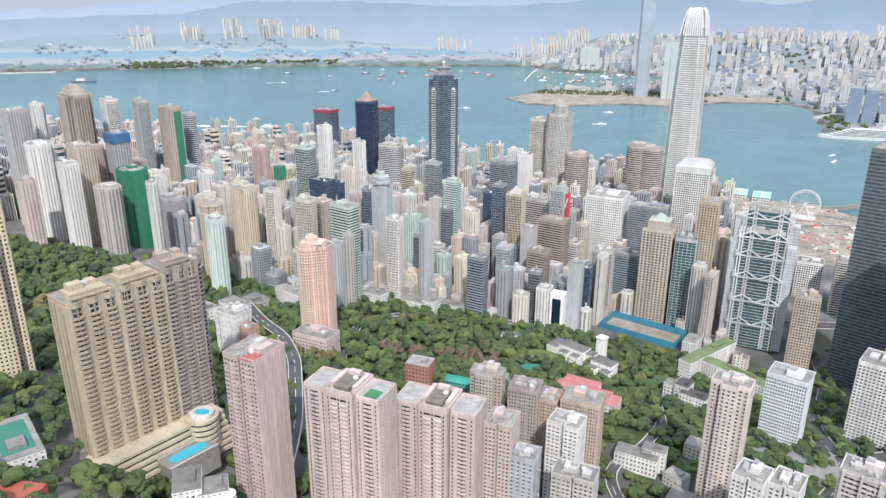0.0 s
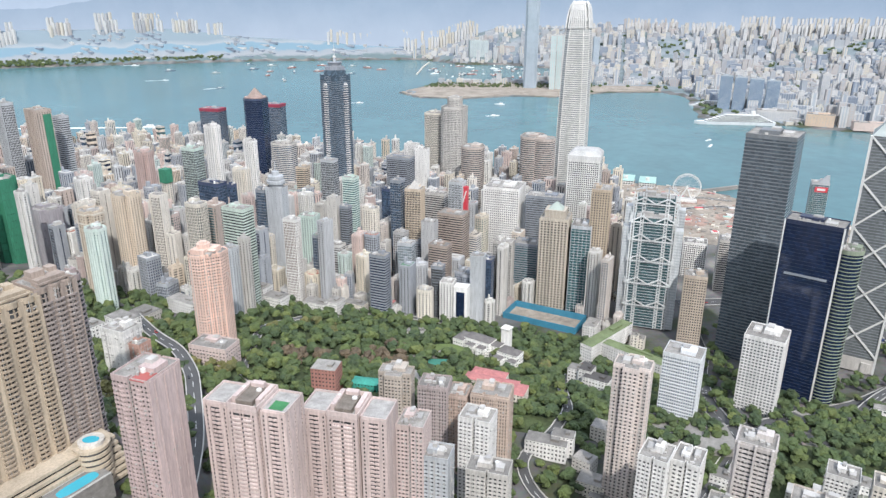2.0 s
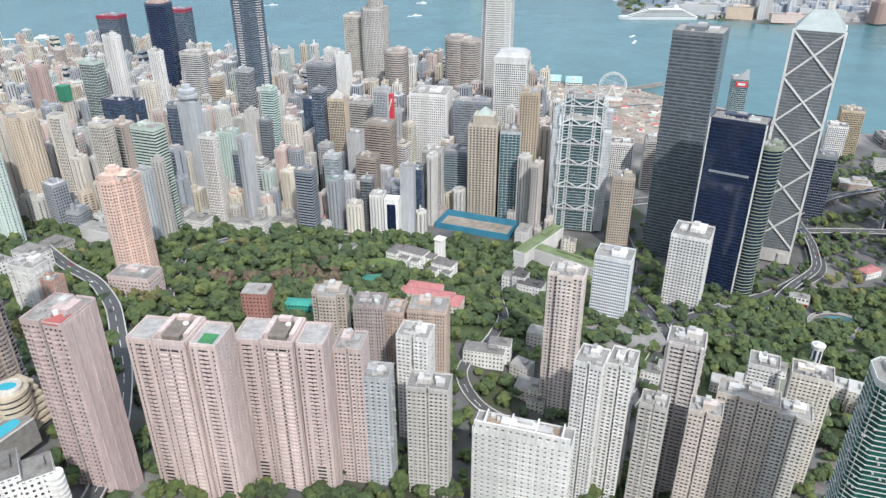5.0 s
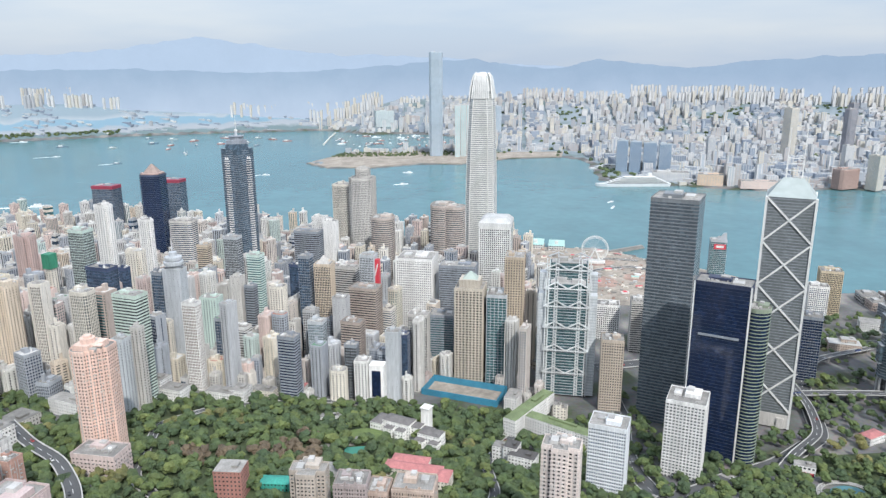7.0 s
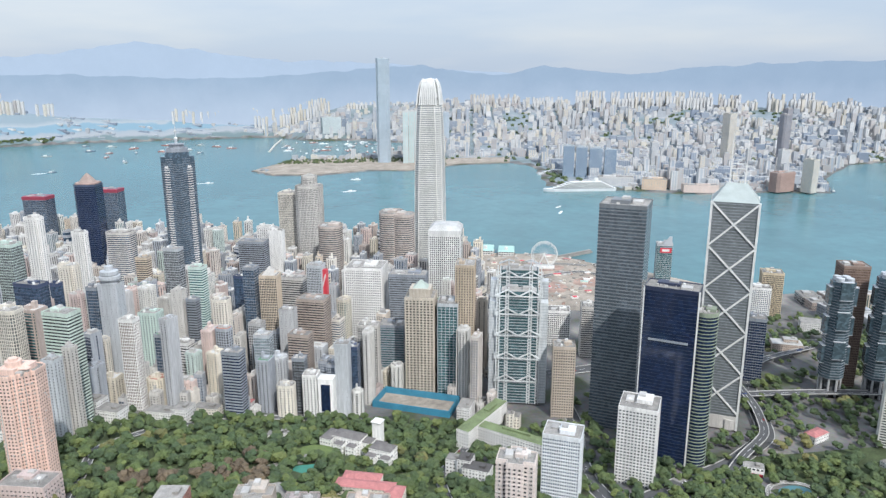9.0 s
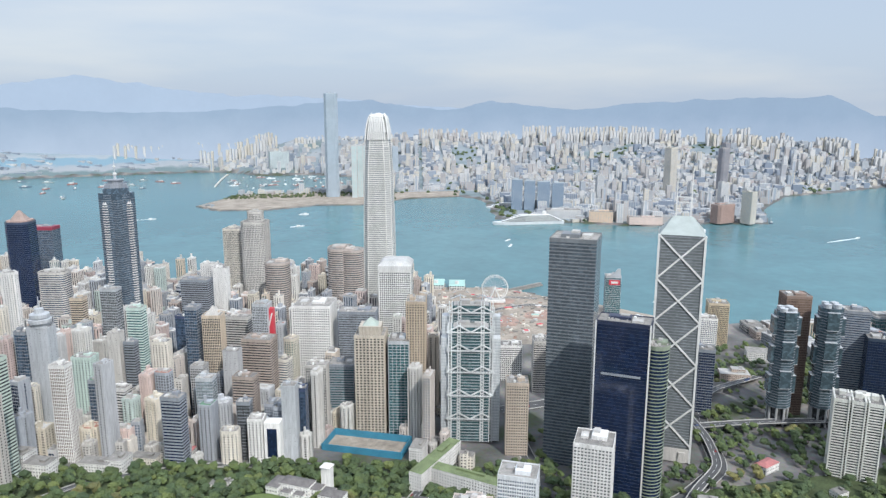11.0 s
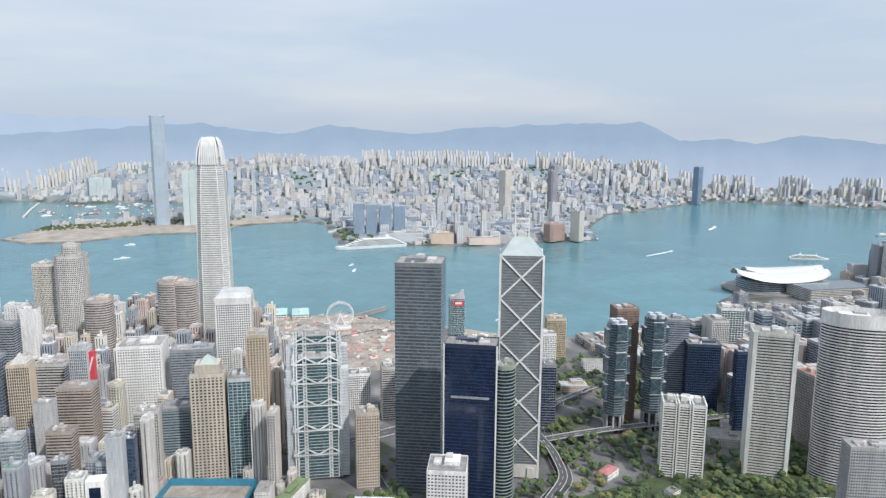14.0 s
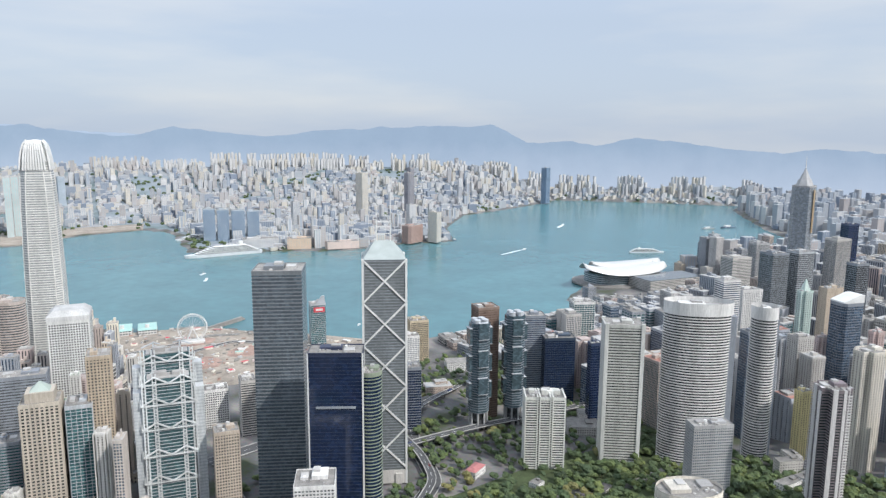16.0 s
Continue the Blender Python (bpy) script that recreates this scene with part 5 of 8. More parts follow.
put(-295, -516, 20, 16, 105, -16, "glass", W_SILVER, G_PALE, "pale glass office tower", "rect", "office_tower", category="tower")
put(-281, -453, 9, 13, 85, -16, "grid", W_SLATE, G_DARK, "dark gridded office block", "rect", "office_tower", category="tower")
put(-250, -574, 15, 12, 94, -16, "glass", W_SLATE, G_DARK, "black glass office block", "rect", "office_tower", category="tower")
put(-266, -594, 19, 15, 70, -16, "flats", W_CREAM, G_DARK, "small cream stepped apartment block", "cut", "apartment_tower", category="apartment tower")
r = put(-237, -586, 16, 17, 78, -16, "flats", W_WHITE, G_DARK, "white apartment block with stacked balconies", "rect", "apartment_tower", category="apartment tower")
z = 78 - r.location.z
part("screen_frame", Geo().prism([(10, -8.5), (28, -8.5), (28, 6), (10, 6)], 0, z - 3), W_WHITE, r)
part("dark_screen", Geo().box(19, -8.7, z - 44, 11, 0.5, 34), G_NAVY, r, "tall dark glass screen")
put(-199, -582, 16, 15, 112, -16, BLANK, W_SILVER, G_GREY, "plain pale grey slab tower", "rect", "office_tower", category="tower")
put(-185, -558, 12, 15, 98, -16, "glass", W_NAVY, G_BLUE, "narrow navy glass tower", "rect", "office_tower", category="tower")
put(-162, -498, 26, 18, 103, -16, "fins", W_STONE, G_GREY, "grey ribbed office tower", "rect", "office_tower", category="tower")
put(-125, -451, 33, 27, 85, -16, "bands", W_SLATE, G_TEAL, "blue-green ribbon office block", "rect", "office_tower", category="tower")
put(-232, -447, 38, 26, 127, -22, "bands", W_BROWN2, G_DARK, "brown and white striped office block", "rect", "office_tower", category="tower")
put(-249, -522, 26, 18, 105, -22, "bands", W_BROWN2, G_DARK, "small brown striped office block", "rect", "office_tower", category="tower")
put(-265, -480, 19, 15, 124, -20, BLANK, W_GREY, G_GREY, "plain grey lift tower block", "rect", "office_tower", category="tower")
r = put(-288, -439, 23, 20, 160, -14, "fins", W_TAN2, G_DARK, "tan club tower with tall dark stripes and a pale peaked roof", "rect", "office_tower", category="tower")
z = 160 - r.location.z
part("peaked_roof", Geo().prism(rect(17, 17), z + 1, z + 12, upper=rect(1, 1)), W_STONE, r, "pale peaked roof")
put(-260, -366, 34, 17, 134, -22, "bands", W_STONE, G_DARK, "stone banded office block with rounded front", "rect", "office_tower", category="tower")
r = put(-227, -418, 20, 18, 165, -20, "fins", W_SILVER, G_GREY, "pale silver ribbed office block", "rect", "office_tower", category="tower")
z = 165 - r.location.z
part("red_panel", Geo().box(12.5, 0, z - 52, 7, 8, 46), RED, r, "tall red advertising panel")
part("panel_bar", Geo().beam((10, -4.3, z - 30), (15, -4.3, z - 12), 1.6), WHITE, r)
put(-314, -424, 16, 16, 168, -20, "glass", W_SLATE, G_BLUE, "blue-grey glass office tower", "rect", "office_tower", category="tower")
put(-327, -217, 43, 22, 156, -20, "bands", W_SLATE, G_DARK, "wide dark ribbon office block", "rect", "office_tower", category="tower")
put(-313, -141, 23, 16, 164, -20, "flats", W_WHITE, G_GREY, "white harbour-front office block", "rect", "office_tower", category="tower")
put(-293, -161, 24, 12, 160, -20, BLANK, W_WHITE, G_GREY, "plain white harbour-front slab", "rect", "office_tower", category="tower")
put(-386, -402, 19, 15, 166, -20, "bands", W_MINT, G_TEAL, "pale green striped office block", "rect", "office_tower", category="tower")
put(-434, -309, 23, 16, 171, -20, "glass", W_SILVER, G_GREY, "grey-blue glass office block", "rect", "office_tower", category="tower")
put(-546, -152, 42, 29, 166, -16, "bands", W_STONE, G_BLUE, "blue and gold banded office block", "cut", "office_tower", category="tower")
put(-491, -251, 18, 14, 145, -16, "bands", W_TAN2, G_DARK, "brown banded block in the city", "rect", "office_tower", category="tower")
put(-546, -409, 25, 18, 178, -22, "flats", W_CREAM, G_DARK, "cream apartment tower in the city", "cross", "apartment_tower", category="apartment tower")
put(-562, -301, 21, 14, 199, -22, "flats", W_WHITE, G_GREY, "white slender apartment tower", "cross", "apartment_tower", category="apartment tower")
put(-636, -260, 26, 18, 215, -22, "flats", W_WHITE, G_GREY, "white slender apartment tower", "cross", "apartment_tower", category="apartment tower")
put(-632, -366, 25, 20, 200, -22, "glass", W_MINT, G_GREY, "grey-green glass office block", "rect", "office_tower", category="tower")
put(-543, -468, 11, 9, 170, -22, "glass", W_NAVY, G_BLUE, "navy glass narrow block", "rect", "office_tower", category="tower")
put(-518, -478, 16, 13, 158, -22, "flats", W_PINK, G_DARK, "pink apartment tower in the city", "cross", "apartment_tower", category="apartment tower")
put(-819, -549, 42, 34, 197, -30, WRAP, W_NET, G_DARK, "tower wrapped in green scaffold netting", "cross", "office_tower", category="tower")
put(-765, -544, 38, 31, 156, -30, WRAP, W_NETGREY, G_DARK, "tower wrapped in grey scaffold netting", "cross", "office_tower", category="tower")
r = put(-622, -614, 31, 28, 196, -28, "flats", W_BEIGE2, G_DARK, "beige apartment tower with banded crown", "cross", "apartment_tower", category="apartment tower")
z = 196 - r.location.z
part("pale_band", Geo().prism(grown(cross(26, 23), 1.0), z - 14, z - 12.6, bottom=True), W_CREAM, r)
part("pale_band", Geo().prism(grown(cross(26, 23), 1.0), z - 3, z - 1.6, bottom=True), W_CREAM, r)
r = put(-637, -671, 26, 23, 193, -28, "flats", W_BEIGE2, G_DARK, "beige apartment tower with banded crown", "cross", "apartment_tower", category="apartment tower")
z = 193 - r.location.z
part("pale_band", Geo().prism(grown(cross(26, 23), 1.0), z - 14, z - 12.6, bottom=True), W_CREAM, r)
part("pale_band", Geo().prism(grown(cross(26, 23), 1.0), z - 3, z - 1.6, bottom=True), W_CREAM, r)
put(-611, -714, 22, 17, 186, -26, "flats", W_TEALW, G_TEAL, "white and sea-green apartment tower", "cross", "apartment_tower", category="apartment tower")
put(-819, -607, 35, 28, 187, -34, "balconies", W_STONE, G_DARK, "grey-white apartment tower in the city", "cross", "apartment_tower", category="apartment tower")
put(-856, -628, 23, 19, 221, -34, "flats", W_WHITE, G_DARK, "white apartment tower with dark side", "slot", "apartment_tower", category="apartment tower")
put(-877, -570, 45, 22, 232, -34, "flats", W_BEIGE2, G_DARK, "beige apartment slab in the city", "slot", "apartment_tower", category="apartment tower")
put(-928, -586, 43, 30, 236, -36, "flats", W_WHITE, G_GREY, "white apartment tower in the city", "cross", "apartment_tower", category="apartment tower")
put(-1089, -433, 45, 32, 254, -36, "flats", W_GREY, G_GREY, "grey apartment slab in the city", "slot", "apartment_tower", category="apartment tower")
put(-1110, -358, 24, 19, 253, -36, "flats", W_WHITE, G_GREY, "white apartment tower in the city", "cross", "apartment_tower", category="apartment tower")
r = put(-982, -429, 56, 39, 280, -34, "balconies", W_BROWN3, G_DARK, "brown-grey towers with a pagoda-like crown", "cross", "office_tower", category="tower")
z = 280 - r.location.z
for k in range(3):
    part("crown_tier", Geo().prism(rect(40 - 9 * k, 28 - 6 * k), z + 1 + 5 * k, z + 4 + 5 * k, bottom=True).prism(rect(34 - 9 * k, 23 - 6 * k), z + 4 + 5 * k, z + 6 + 5 * k), W_BROWN3, r)
put(-976, -354, 27, 19, 264, -34, "fins", W_WHITE, G_DARK, "white tower with dark vertical stripes", "rect", "office_tower", category="tower")
put(-914, -362, 25, 17, 265, -34, "fins", W_SILVER, G_DARK, "grey tower with dark vertical stripes", "rect", "office_tower", category="tower")
r = put(-869, -352, 33, 23, 254, -32, "flats", W_BROWN3, G_DARK, "brown tower with a green netted side", "slot", "office_tower", category="tower")
z = 254 - r.location.z
part("net_sheet", Geo().box(17.2, 4, 40, 0.8, 12, z - 46), W_NET, r, "green scaffold netting")
put(-870, -291, 18, 15, 234, -30, "bands", W_SILVER, G_GREY, "lilac grey striped tower", "rect", "office_tower", category="tower")
r = put(-859, -514, 29, 23, 239, -32, "flats", W_GREY, G_DARK, "tower under construction with blue netting on top", "rect", "office_tower", category="tower")
z = 239 - r.location.z
part("net_sheet", Geo().prism(grown(rect(29, 23), 1.2), z - 12, z + 1.6), BLUE_NET, r, "blue scaffold netting")
put(-900, -509, 27, 19, 218, -32, "flats", W_MAROON, G_DARK, "maroon and white apartment tower", "cross", "apartment_tower", category="apartment tower")
put(-712, -540, 25, 17, 195, -30, "flats", W_WHITE, G_GREY, "white apartment tower in the city", "cross", "apartment_tower", category="apartment tower")
put(-748, -471, 25, 18, 185, -30, "flats", W_PINK, G_GREY, "pink-white apartment tower in the city", "cross", "apartment_tower", category="apartment tower")
put(-711, -360, 30, 21, 192, -26, "flats", W_MAROON, G_GREY, "pink and brown apartment tower", "cross", "apartment_tower", category="apartment tower")
r = put(-650, -431, 9, 9, 177, -26, "flats", W_CREAM, G_GREY, "cream tower with a green netted top", "rect", "office_tower", category="tower")
z = 177 - r.location.z
part("net_sheet", Geo().prism(grown(rect(9, 9), 2.0), z - 14, z + 6), W_NET, r, "green scaffold netting")
put(-742, -625, 14, 11, 200, -30, "flats", W_WHITE, G_GREY, "white apartment tower in the city", "cross", "apartment_tower", category="apartment tower")
put(-886, -669, 21, 17, 207, -36, "flats", W_PINK, G_GREY, "pink apartment block in the city", "rect", "apartment_tower", category="apartment tower")
put(838, -755, 30, 24, 199, -25, "bands", W_WHITE, G_BLUE, "white and blue striped tower", "rect", "office_tower", category="tower")
put(1143, -679, 39, 35, 202, -20, "glass", W_SLATE, G_GREY, "dark grey glass tower", "rect", "office_tower", category="tower")
put(1197, -704, 39, 31, 203, -20, "glass", W_SILVER, G_GREY, "grey glass tower beside its twin", "rect", "office_tower", category="tower")
put(1342, -713, 38, 30, 216, -20, "fins", W_STONE, G_BLUE, "ribbed blue and stone tower", "rect", "office_tower", category="tower")
put(1484, -678, 30, 21, 233, -20, "glass", W_NAVY, G_NAVY, "navy glass tower with a white edge", "rect", "office_tower", category="tower")
put(1136, -832, 28, 22, 204, -20, "glass", W_SLATE, G_DARK, "dark grey glass tower", "rect", "office_tower", category="tower")
put(1330, -500, 52, 40, 150, -20, "bands", W_STONE, G_GREY, "wide stone banded office block", "rect", "office_tower", category="tower")
put(1458, -487, 39, 27, 169, -20, "fins", W_GREY, G_GREY, "grey ribbed office block", "rect", "office_tower", category="tower")
r = put(856, -927, 38, 31, 192, -24, "glass", W_SLATE, G_BLUE, "blue glass tower with a slanting white top", "cut", "office_tower", category="tower")
z = 192 - r.location.z
part("slanting_roof", Geo().prism(rect(34, 26), z + 1, z + 3, upper=rect(34, 26)).prism([(-17, -13), (17, -13), (17, 13), (-17, 13)], z + 3, z + 12, upper=[(8, -13), (17, -13), (17, 13), (8, 13)]), WHITE, r, "slanting white roof")
put(1029, -834, 32, 19, 174, -24, BLANK, W_TAN2, G_DARK, "tan office slab with an arched top", "rect", "office_tower", category="tower")
r = put(938, -832, 22, 18, 180, -24, "flats", W_MINT, G_GREY, "pale green apartment tower with a pointed top", "cross", "apartment_tower", category="apartment tower")
z = 180 - r.location.z
part("pointed_roof", Geo().prism(rect(12, 10), z + 1, z + 20, upper=rect(1, 1)), W_MINT, r)
put(658, -1032, 35, 25, 184, -20, "flats", W_CREAM, G_DARK, "cream apartment tower on the wooded slope", "cross", "apartment_tower", category="apartment tower")
put(654, -965, 15, 12, 117, -20, "flats", W_YELLOW, G_DARK, "small yellow apartment block", "rect", "apartment_tower", category="apartment tower")
put(793, -895, 26, 21, 146, -24, "flats", W_STONE, G_DARK, "stone grey apartment block", "rect", "apartment_tower", category="apartment tower")
put(865, -894, 18, 15, 131, -24, "flats", W_PINK, G_DARK, "pink apartment tower in the city", "cross", "apartment_tower", category="apartment tower")
put(765, -1000, 17, 14, 180, -24, "flats", W_MAROON, G_DARK, "brick red apartment tower", "cross", "apartment_tower", category="apartment tower")
put(701, -870, 22, 18, 163, -28, "glass", W_SLATE, G_BLUE, "blue glass tower behind the hotel", "rect", "office_tower", category="tower")
put(578, -703, 16, 13, 129, -28, "glass", W_NAVY, G_NAVY, "small navy office block", "rect", "office_tower", category="tower")
put(1006, -703, 41, 24, 152, -24, "flats", W_WHITE, G_GREY, "pale apartment block in the city", "rect", "apartment_tower", category="apartment tower")


# ---- the crowded city ----
PALETTE = [wall(0.61, 0.60, 0.57), wall(0.60, 0.55, 0.46), wall(0.58, 0.47, 0.43), wall(0.50, 0.49, 0.48), W_STONE, W_BEIGE2, wall(0.62, 0.585, 0.53), wall(0.55, 0.50, 0.46), wall(0.46, 0.53, 0.50), wall(0.44, 0.37, 0.33), wall(0.34, 0.36, 0.39), wall(0.60, 0.53, 0.45), wall(0.56, 0.545, 0.52), wall(0.45, 0.46, 0.475), wall(0.47, 0.39, 0.365)]
TINTS = ["white", "cream", "pale pink", "grey", "stone grey", "beige", "ivory", "warm grey", "mint green", "light brown", "slate grey", "cream", "pale grey", "silver grey", "dusty pink"]
WEST = [0, 0, 0, 1, 1, 2, 3, 4, 5, 6, 6, 7, 8, 9, 9, 10, 10, 11, 12, 13, 14, 2, 1]
EAST = [3, 4, 5, 9, 9, 10, 10, 10, 13, 3, 4, 14, 10]
PANES = [glazing(0.050, 0.052, 0.056, 0.2, uneven=2.4), glazing(0.085, 0.085, 0.085, 0.25, uneven=2.2), G_BLUE, G_TEAL, glazing(0.025, 0.035, 0.062, uneven=1.8)]


def free(x, y, r):
    return all((x - a) ** 2 + (y - b) ** 2 > (r + c) ** 2 for a, b, c in CLEAR)


def sight(x, y):
    return math.hypot(x - HOME[0], y - HOME[1]), math.degrees(math.atan2(x - HOME[0], y - HOME[1]))


ROOFS = [ROOF, PARAPET, plain("pale_roof", (0.46, 0.455, 0.44), 0.9, amount=0.4, big=0.2, small=1.5, per_object=0.2), plain("dark_roof", (0.15, 0.15, 0.155), 0.9, amount=0.4, per_object=0.2),
         plain("roof_green", (0.12, 0.22, 0.15), 0.9, amount=0.4), plain("roof_clay", (0.33, 0.17, 0.13), 0.9, amount=0.4)]


def rooms(g, rnd, w, d, z, place=lambda pts: pts):
    """Huts, lift houses and tanks scattered over a flat roof."""
    box = lambda cx, cy, sx, sy, h: g.prism(place([(cx + a, cy + b) for a, b in rect(sx, sy)]), z, z + h)
    e = rnd.choice((-1, 1))
    box(e * w * rnd.uniform(0.05, 0.2), d * rnd.uniform(-0.15, 0.2), w * rnd.uniform(0.25, 0.5), d * rnd.uniform(0.3, 0.55), rnd.uniform(2.4, 4.2))
    if rnd.random() < 0.6:
        box(-e * w * rnd.uniform(0.05, 0.25), d * rnd.uniform(-0.2, 0.2), w * rnd.uniform(0.14, 0.24), d * rnd.uniform(0.16, 0.3), rnd.uniform(4, 9))
    for _ in range(rnd.randint(2, 5)):
        box(rnd.uniform(-0.38, 0.38) * w, rnd.uniform(-0.38, 0.38) * d, rnd.uniform(0.8, 3), rnd.uniform(0.8, 3), rnd.uniform(0.8, 2.6))


def low_crown(root, poly, z, rnd, walling):
    """Roof with its parapet, and scattered roof rooms."""
    n = len(poly)
    outer, inner = grown(poly, 0.45), grown(poly, 0.0)
    part("roof", Geo().prism(inner, z, z + 0.35), rnd.choice((ROOFS[0], ROOFS[0], ROOFS[1], ROOFS[2], ROOFS[2], ROOFS[3], ROOFS[4], ROOFS[5]) if rnd.random() < 0.5 else ROOFS[:3]), root)
    g = Geo().add([(a, b, z - 0.2) for a, b in outer] + [(a, b, z + 1.4) for a, b in outer] + [(a, b, z + 1.4) for a, b in inner] + [(a, b, z + 0.2) for a, b in inner],
                  [(k * n + i, k * n + (i + 1) % n, (k + 1) * n + (i + 1) % n, (k + 1) * n + i) for k in range(3) for i in range(n)])
    part("parapet", g, walling, root)
    xs, ys = [p[0] for p in poly], [p[1] for p in poly]
    g = Geo()
    rooms(g, rnd, max(xs) - min(xs), max(ys) - min(ys), z + 0.2)
    part("roof_clutter", g, walling if rnd.random() < 0.6 else PLANT, root, kind="stuff")


BUILT = set()       # cells of the plan that a crowded district has filled


def crowd(rnd, x0, x1, y0, y1, step, turn, allowed, heights_of, offices, group, most, rest_label, tones):
    """Fills a district: the nearest buildings as things, those past the count joined."""
    c, s = math.cos(radians(turn)), math.sin(radians(turn))
    spots = []
    for i in range(int((x1 - x0) / step)):
        for j in range(int((y1 - y0) / step)):
            u, v = (i + 0.5) * step - (x1 - x0) / 2 + rnd.uniform(-0.16, 0.16) * step, (j + 0.5) * step - (y1 - y0) / 2 + rnd.uniform(-0.16, 0.16) * step
            x, y = (x0 + x1) / 2 + c * u - s * v, (y0 + y1) / 2 + s * u + c * v
            w, d = rnd.uniform(0.48, 0.84) * step, rnd.uniform(0.55, 0.92) * step
            if allowed(x, y) and free(x, y, 0.46 * max(w, d)):
                spots.append((sight(x, y)[0], x, y, w, d))
    spots.sort()
    rest = Geo()
    for _, x, y, w, d in spots:
        for p in range(-1, 2):
            for q in range(-1, 2):
                BUILT.add((int((x + p * w * 0.35) // 7), int((y + q * d * 0.35) // 7)))
    for n, (_, x, y, w, d) in enumerate(spots):
        k = rnd.choice(tones)
        office = rnd.random() < offices
        tall = heights_of(rnd, x, y)
        pane = rnd.choice((2, 2, 4, 4, 3, 0)) if office else rnd.choice((0, 0, 1))
        style = STYLES[rnd.choice(["bands", "grid", "glass", "glass", "ribbon", "fins"] if office else ["flats", "strips", "strips", "slots", "slots", "balconies"])]
        style = (style[0], style[1] * rnd.uniform(0.85, 1.15), style[2] * rnd.uniform(0.85, 1.25), style[3], style[4])
        plan = rnd.choice([rect(w, d), rect(w * 0.8, d), chamfered(w, d, 2.5)] if office else [cross(w, d), slotted(w, d, 3, 2.6, 2.4), rect(w * 0.62, d), rect(w * 0.75, d * 0.8), cross(w, d, 0.18, 0.3)])
        tilt = turn + rnd.choice((0, 0, -9, 8)) + rnd.uniform(-4, 4) + 14 * noise.noise((x * 0.004, y * 0.004, 1.0))
        z = terrain(x, y)
        if office and pane in (2, 4) and rnd.random() < 0.5:
            k = 10
        if n > most + 60:
            plan = rect(w * 0.7, d) if n % 3 else rect(w, d * 0.8)
        if n < most:
            name = "office_block" if office else "apartment_block"
            what = TINTS[k] + (" office block among crowded towers" if office else " apartment block among crowded towers")
            root = tower(x, y, plan, z + tall, tilt, style, PALETTE[k], PANES[pane], what, name, "tower", group, seed=n + 1, roofed=False, party=rnd.randrange(4))
            low_crown(root, plan, tall + 8.0, rnd, PALETTE[k])
        else:
            solid(rest, len(PALETTE) + 5, x, y, plan, z - 6, z + tall, tilt, style, k, len(PALETTE) + pane, rnd, 1.0 if n < most + 60 else 1.7 if n < most + 900 else 2.4)
    if rest.v:
        tagged(part("distant_buildings", rest, PALETTE + PANES + [PLANT, ROOF, ROOFS[2]], kind="stuff"), rest_label, "buildings", group)
    return len(spots)


def foot(x, y):
    return float(np.interp(x, FOOT_X, FOOT_Y)) - y


def dry(poly, x, y, margin):
    return float(shore(poly, np.array([x]), np.array([y]))[0]) > margin


def in_park(x, y):
    return (-530 < x < 70 and -960 < y < -590) or (110 < x < 330 and -1000 < y < -690) or (330 < x < 620 and -1200 < y < -800) or (60 < x < 130 and -800 < y < -700)


def west_ok(x, y):
    return -46 < sight(x, y)[1] < 16 and foot(x, y) < 470 and not in_park(x, y) and dry(ISLAND, x, y, 25) and not (90 < x and y > -360)


def west_h(rnd, x, y):
    tall = np.interp(foot(x, y), [-400, -100, 100, 300, 480], [74, 80, 84, 84, 92])
    return float(tall) * (rnd.uniform(0.3, 0.95) if rnd.random() < 0.7 else rnd.uniform(1.0, 1.45))


def east_ok(x, y):
    return 36 < sight(x, y)[1] < 74 and x > 640 and foot(x, y) < 330 and dry(ISLAND, x, y, 30) and not in_park(x, y) and sight(x, y)[0] < 2500 and not (1230 < x < 1720 and y > -270)


def east_h(rnd, x, y):
    if x < 1750 and y > -480:
        return rnd.uniform(14, 34)
    return rnd.uniform(40, 120) if foot(x, y) < 100 else rnd.uniform(50, 110)


# sites of the sports ground and the low buildings by the park
for sx, sy, sr in ((-108, -555, 46), (-150, -575, 24), (-108, -590, 30), (-66, -600, 26), (-66, -572, 20), (-400, -612, 24), (-356, -590, 20), (-318, -556, 16), (-448, -628, 18), (-530, -700, 26)):
    keep(sx, sy, sr)
crowd(random.Random(5), -2100, 300, -950, 480, 23, -26, west_ok, west_h, 0.42, "crowded western city", 260, "crowded pale towers down to the harbour", WEST)
crowd(random.Random(8), 600, 2600, -1300, 100, 46, -12, east_ok, east_h, 0.75, "crowded eastern city", 60, "crowded towers of the eastern shore", EAST)




def gap_ok(x, y):
    return sight(x, y)[0] < 1250 and x < 60 and west_ok(x, y) and (int(x // 7), int(y // 7)) not in BUILT


def gap_h(rnd, x, y):
    return rnd.uniform(9, 26) if rnd.random() < 0.7 else rnd.uniform(26, 44)


crowd(random.Random(12), -1000, 100, -960, -150, 15, -26, gap_ok, gap_h, 0.12, "low houses between the towers", 90, "low houses and podiums between the towers", [0, 0, 1, 2, 3, 4, 6, 6, 7, 12, 12, 14])


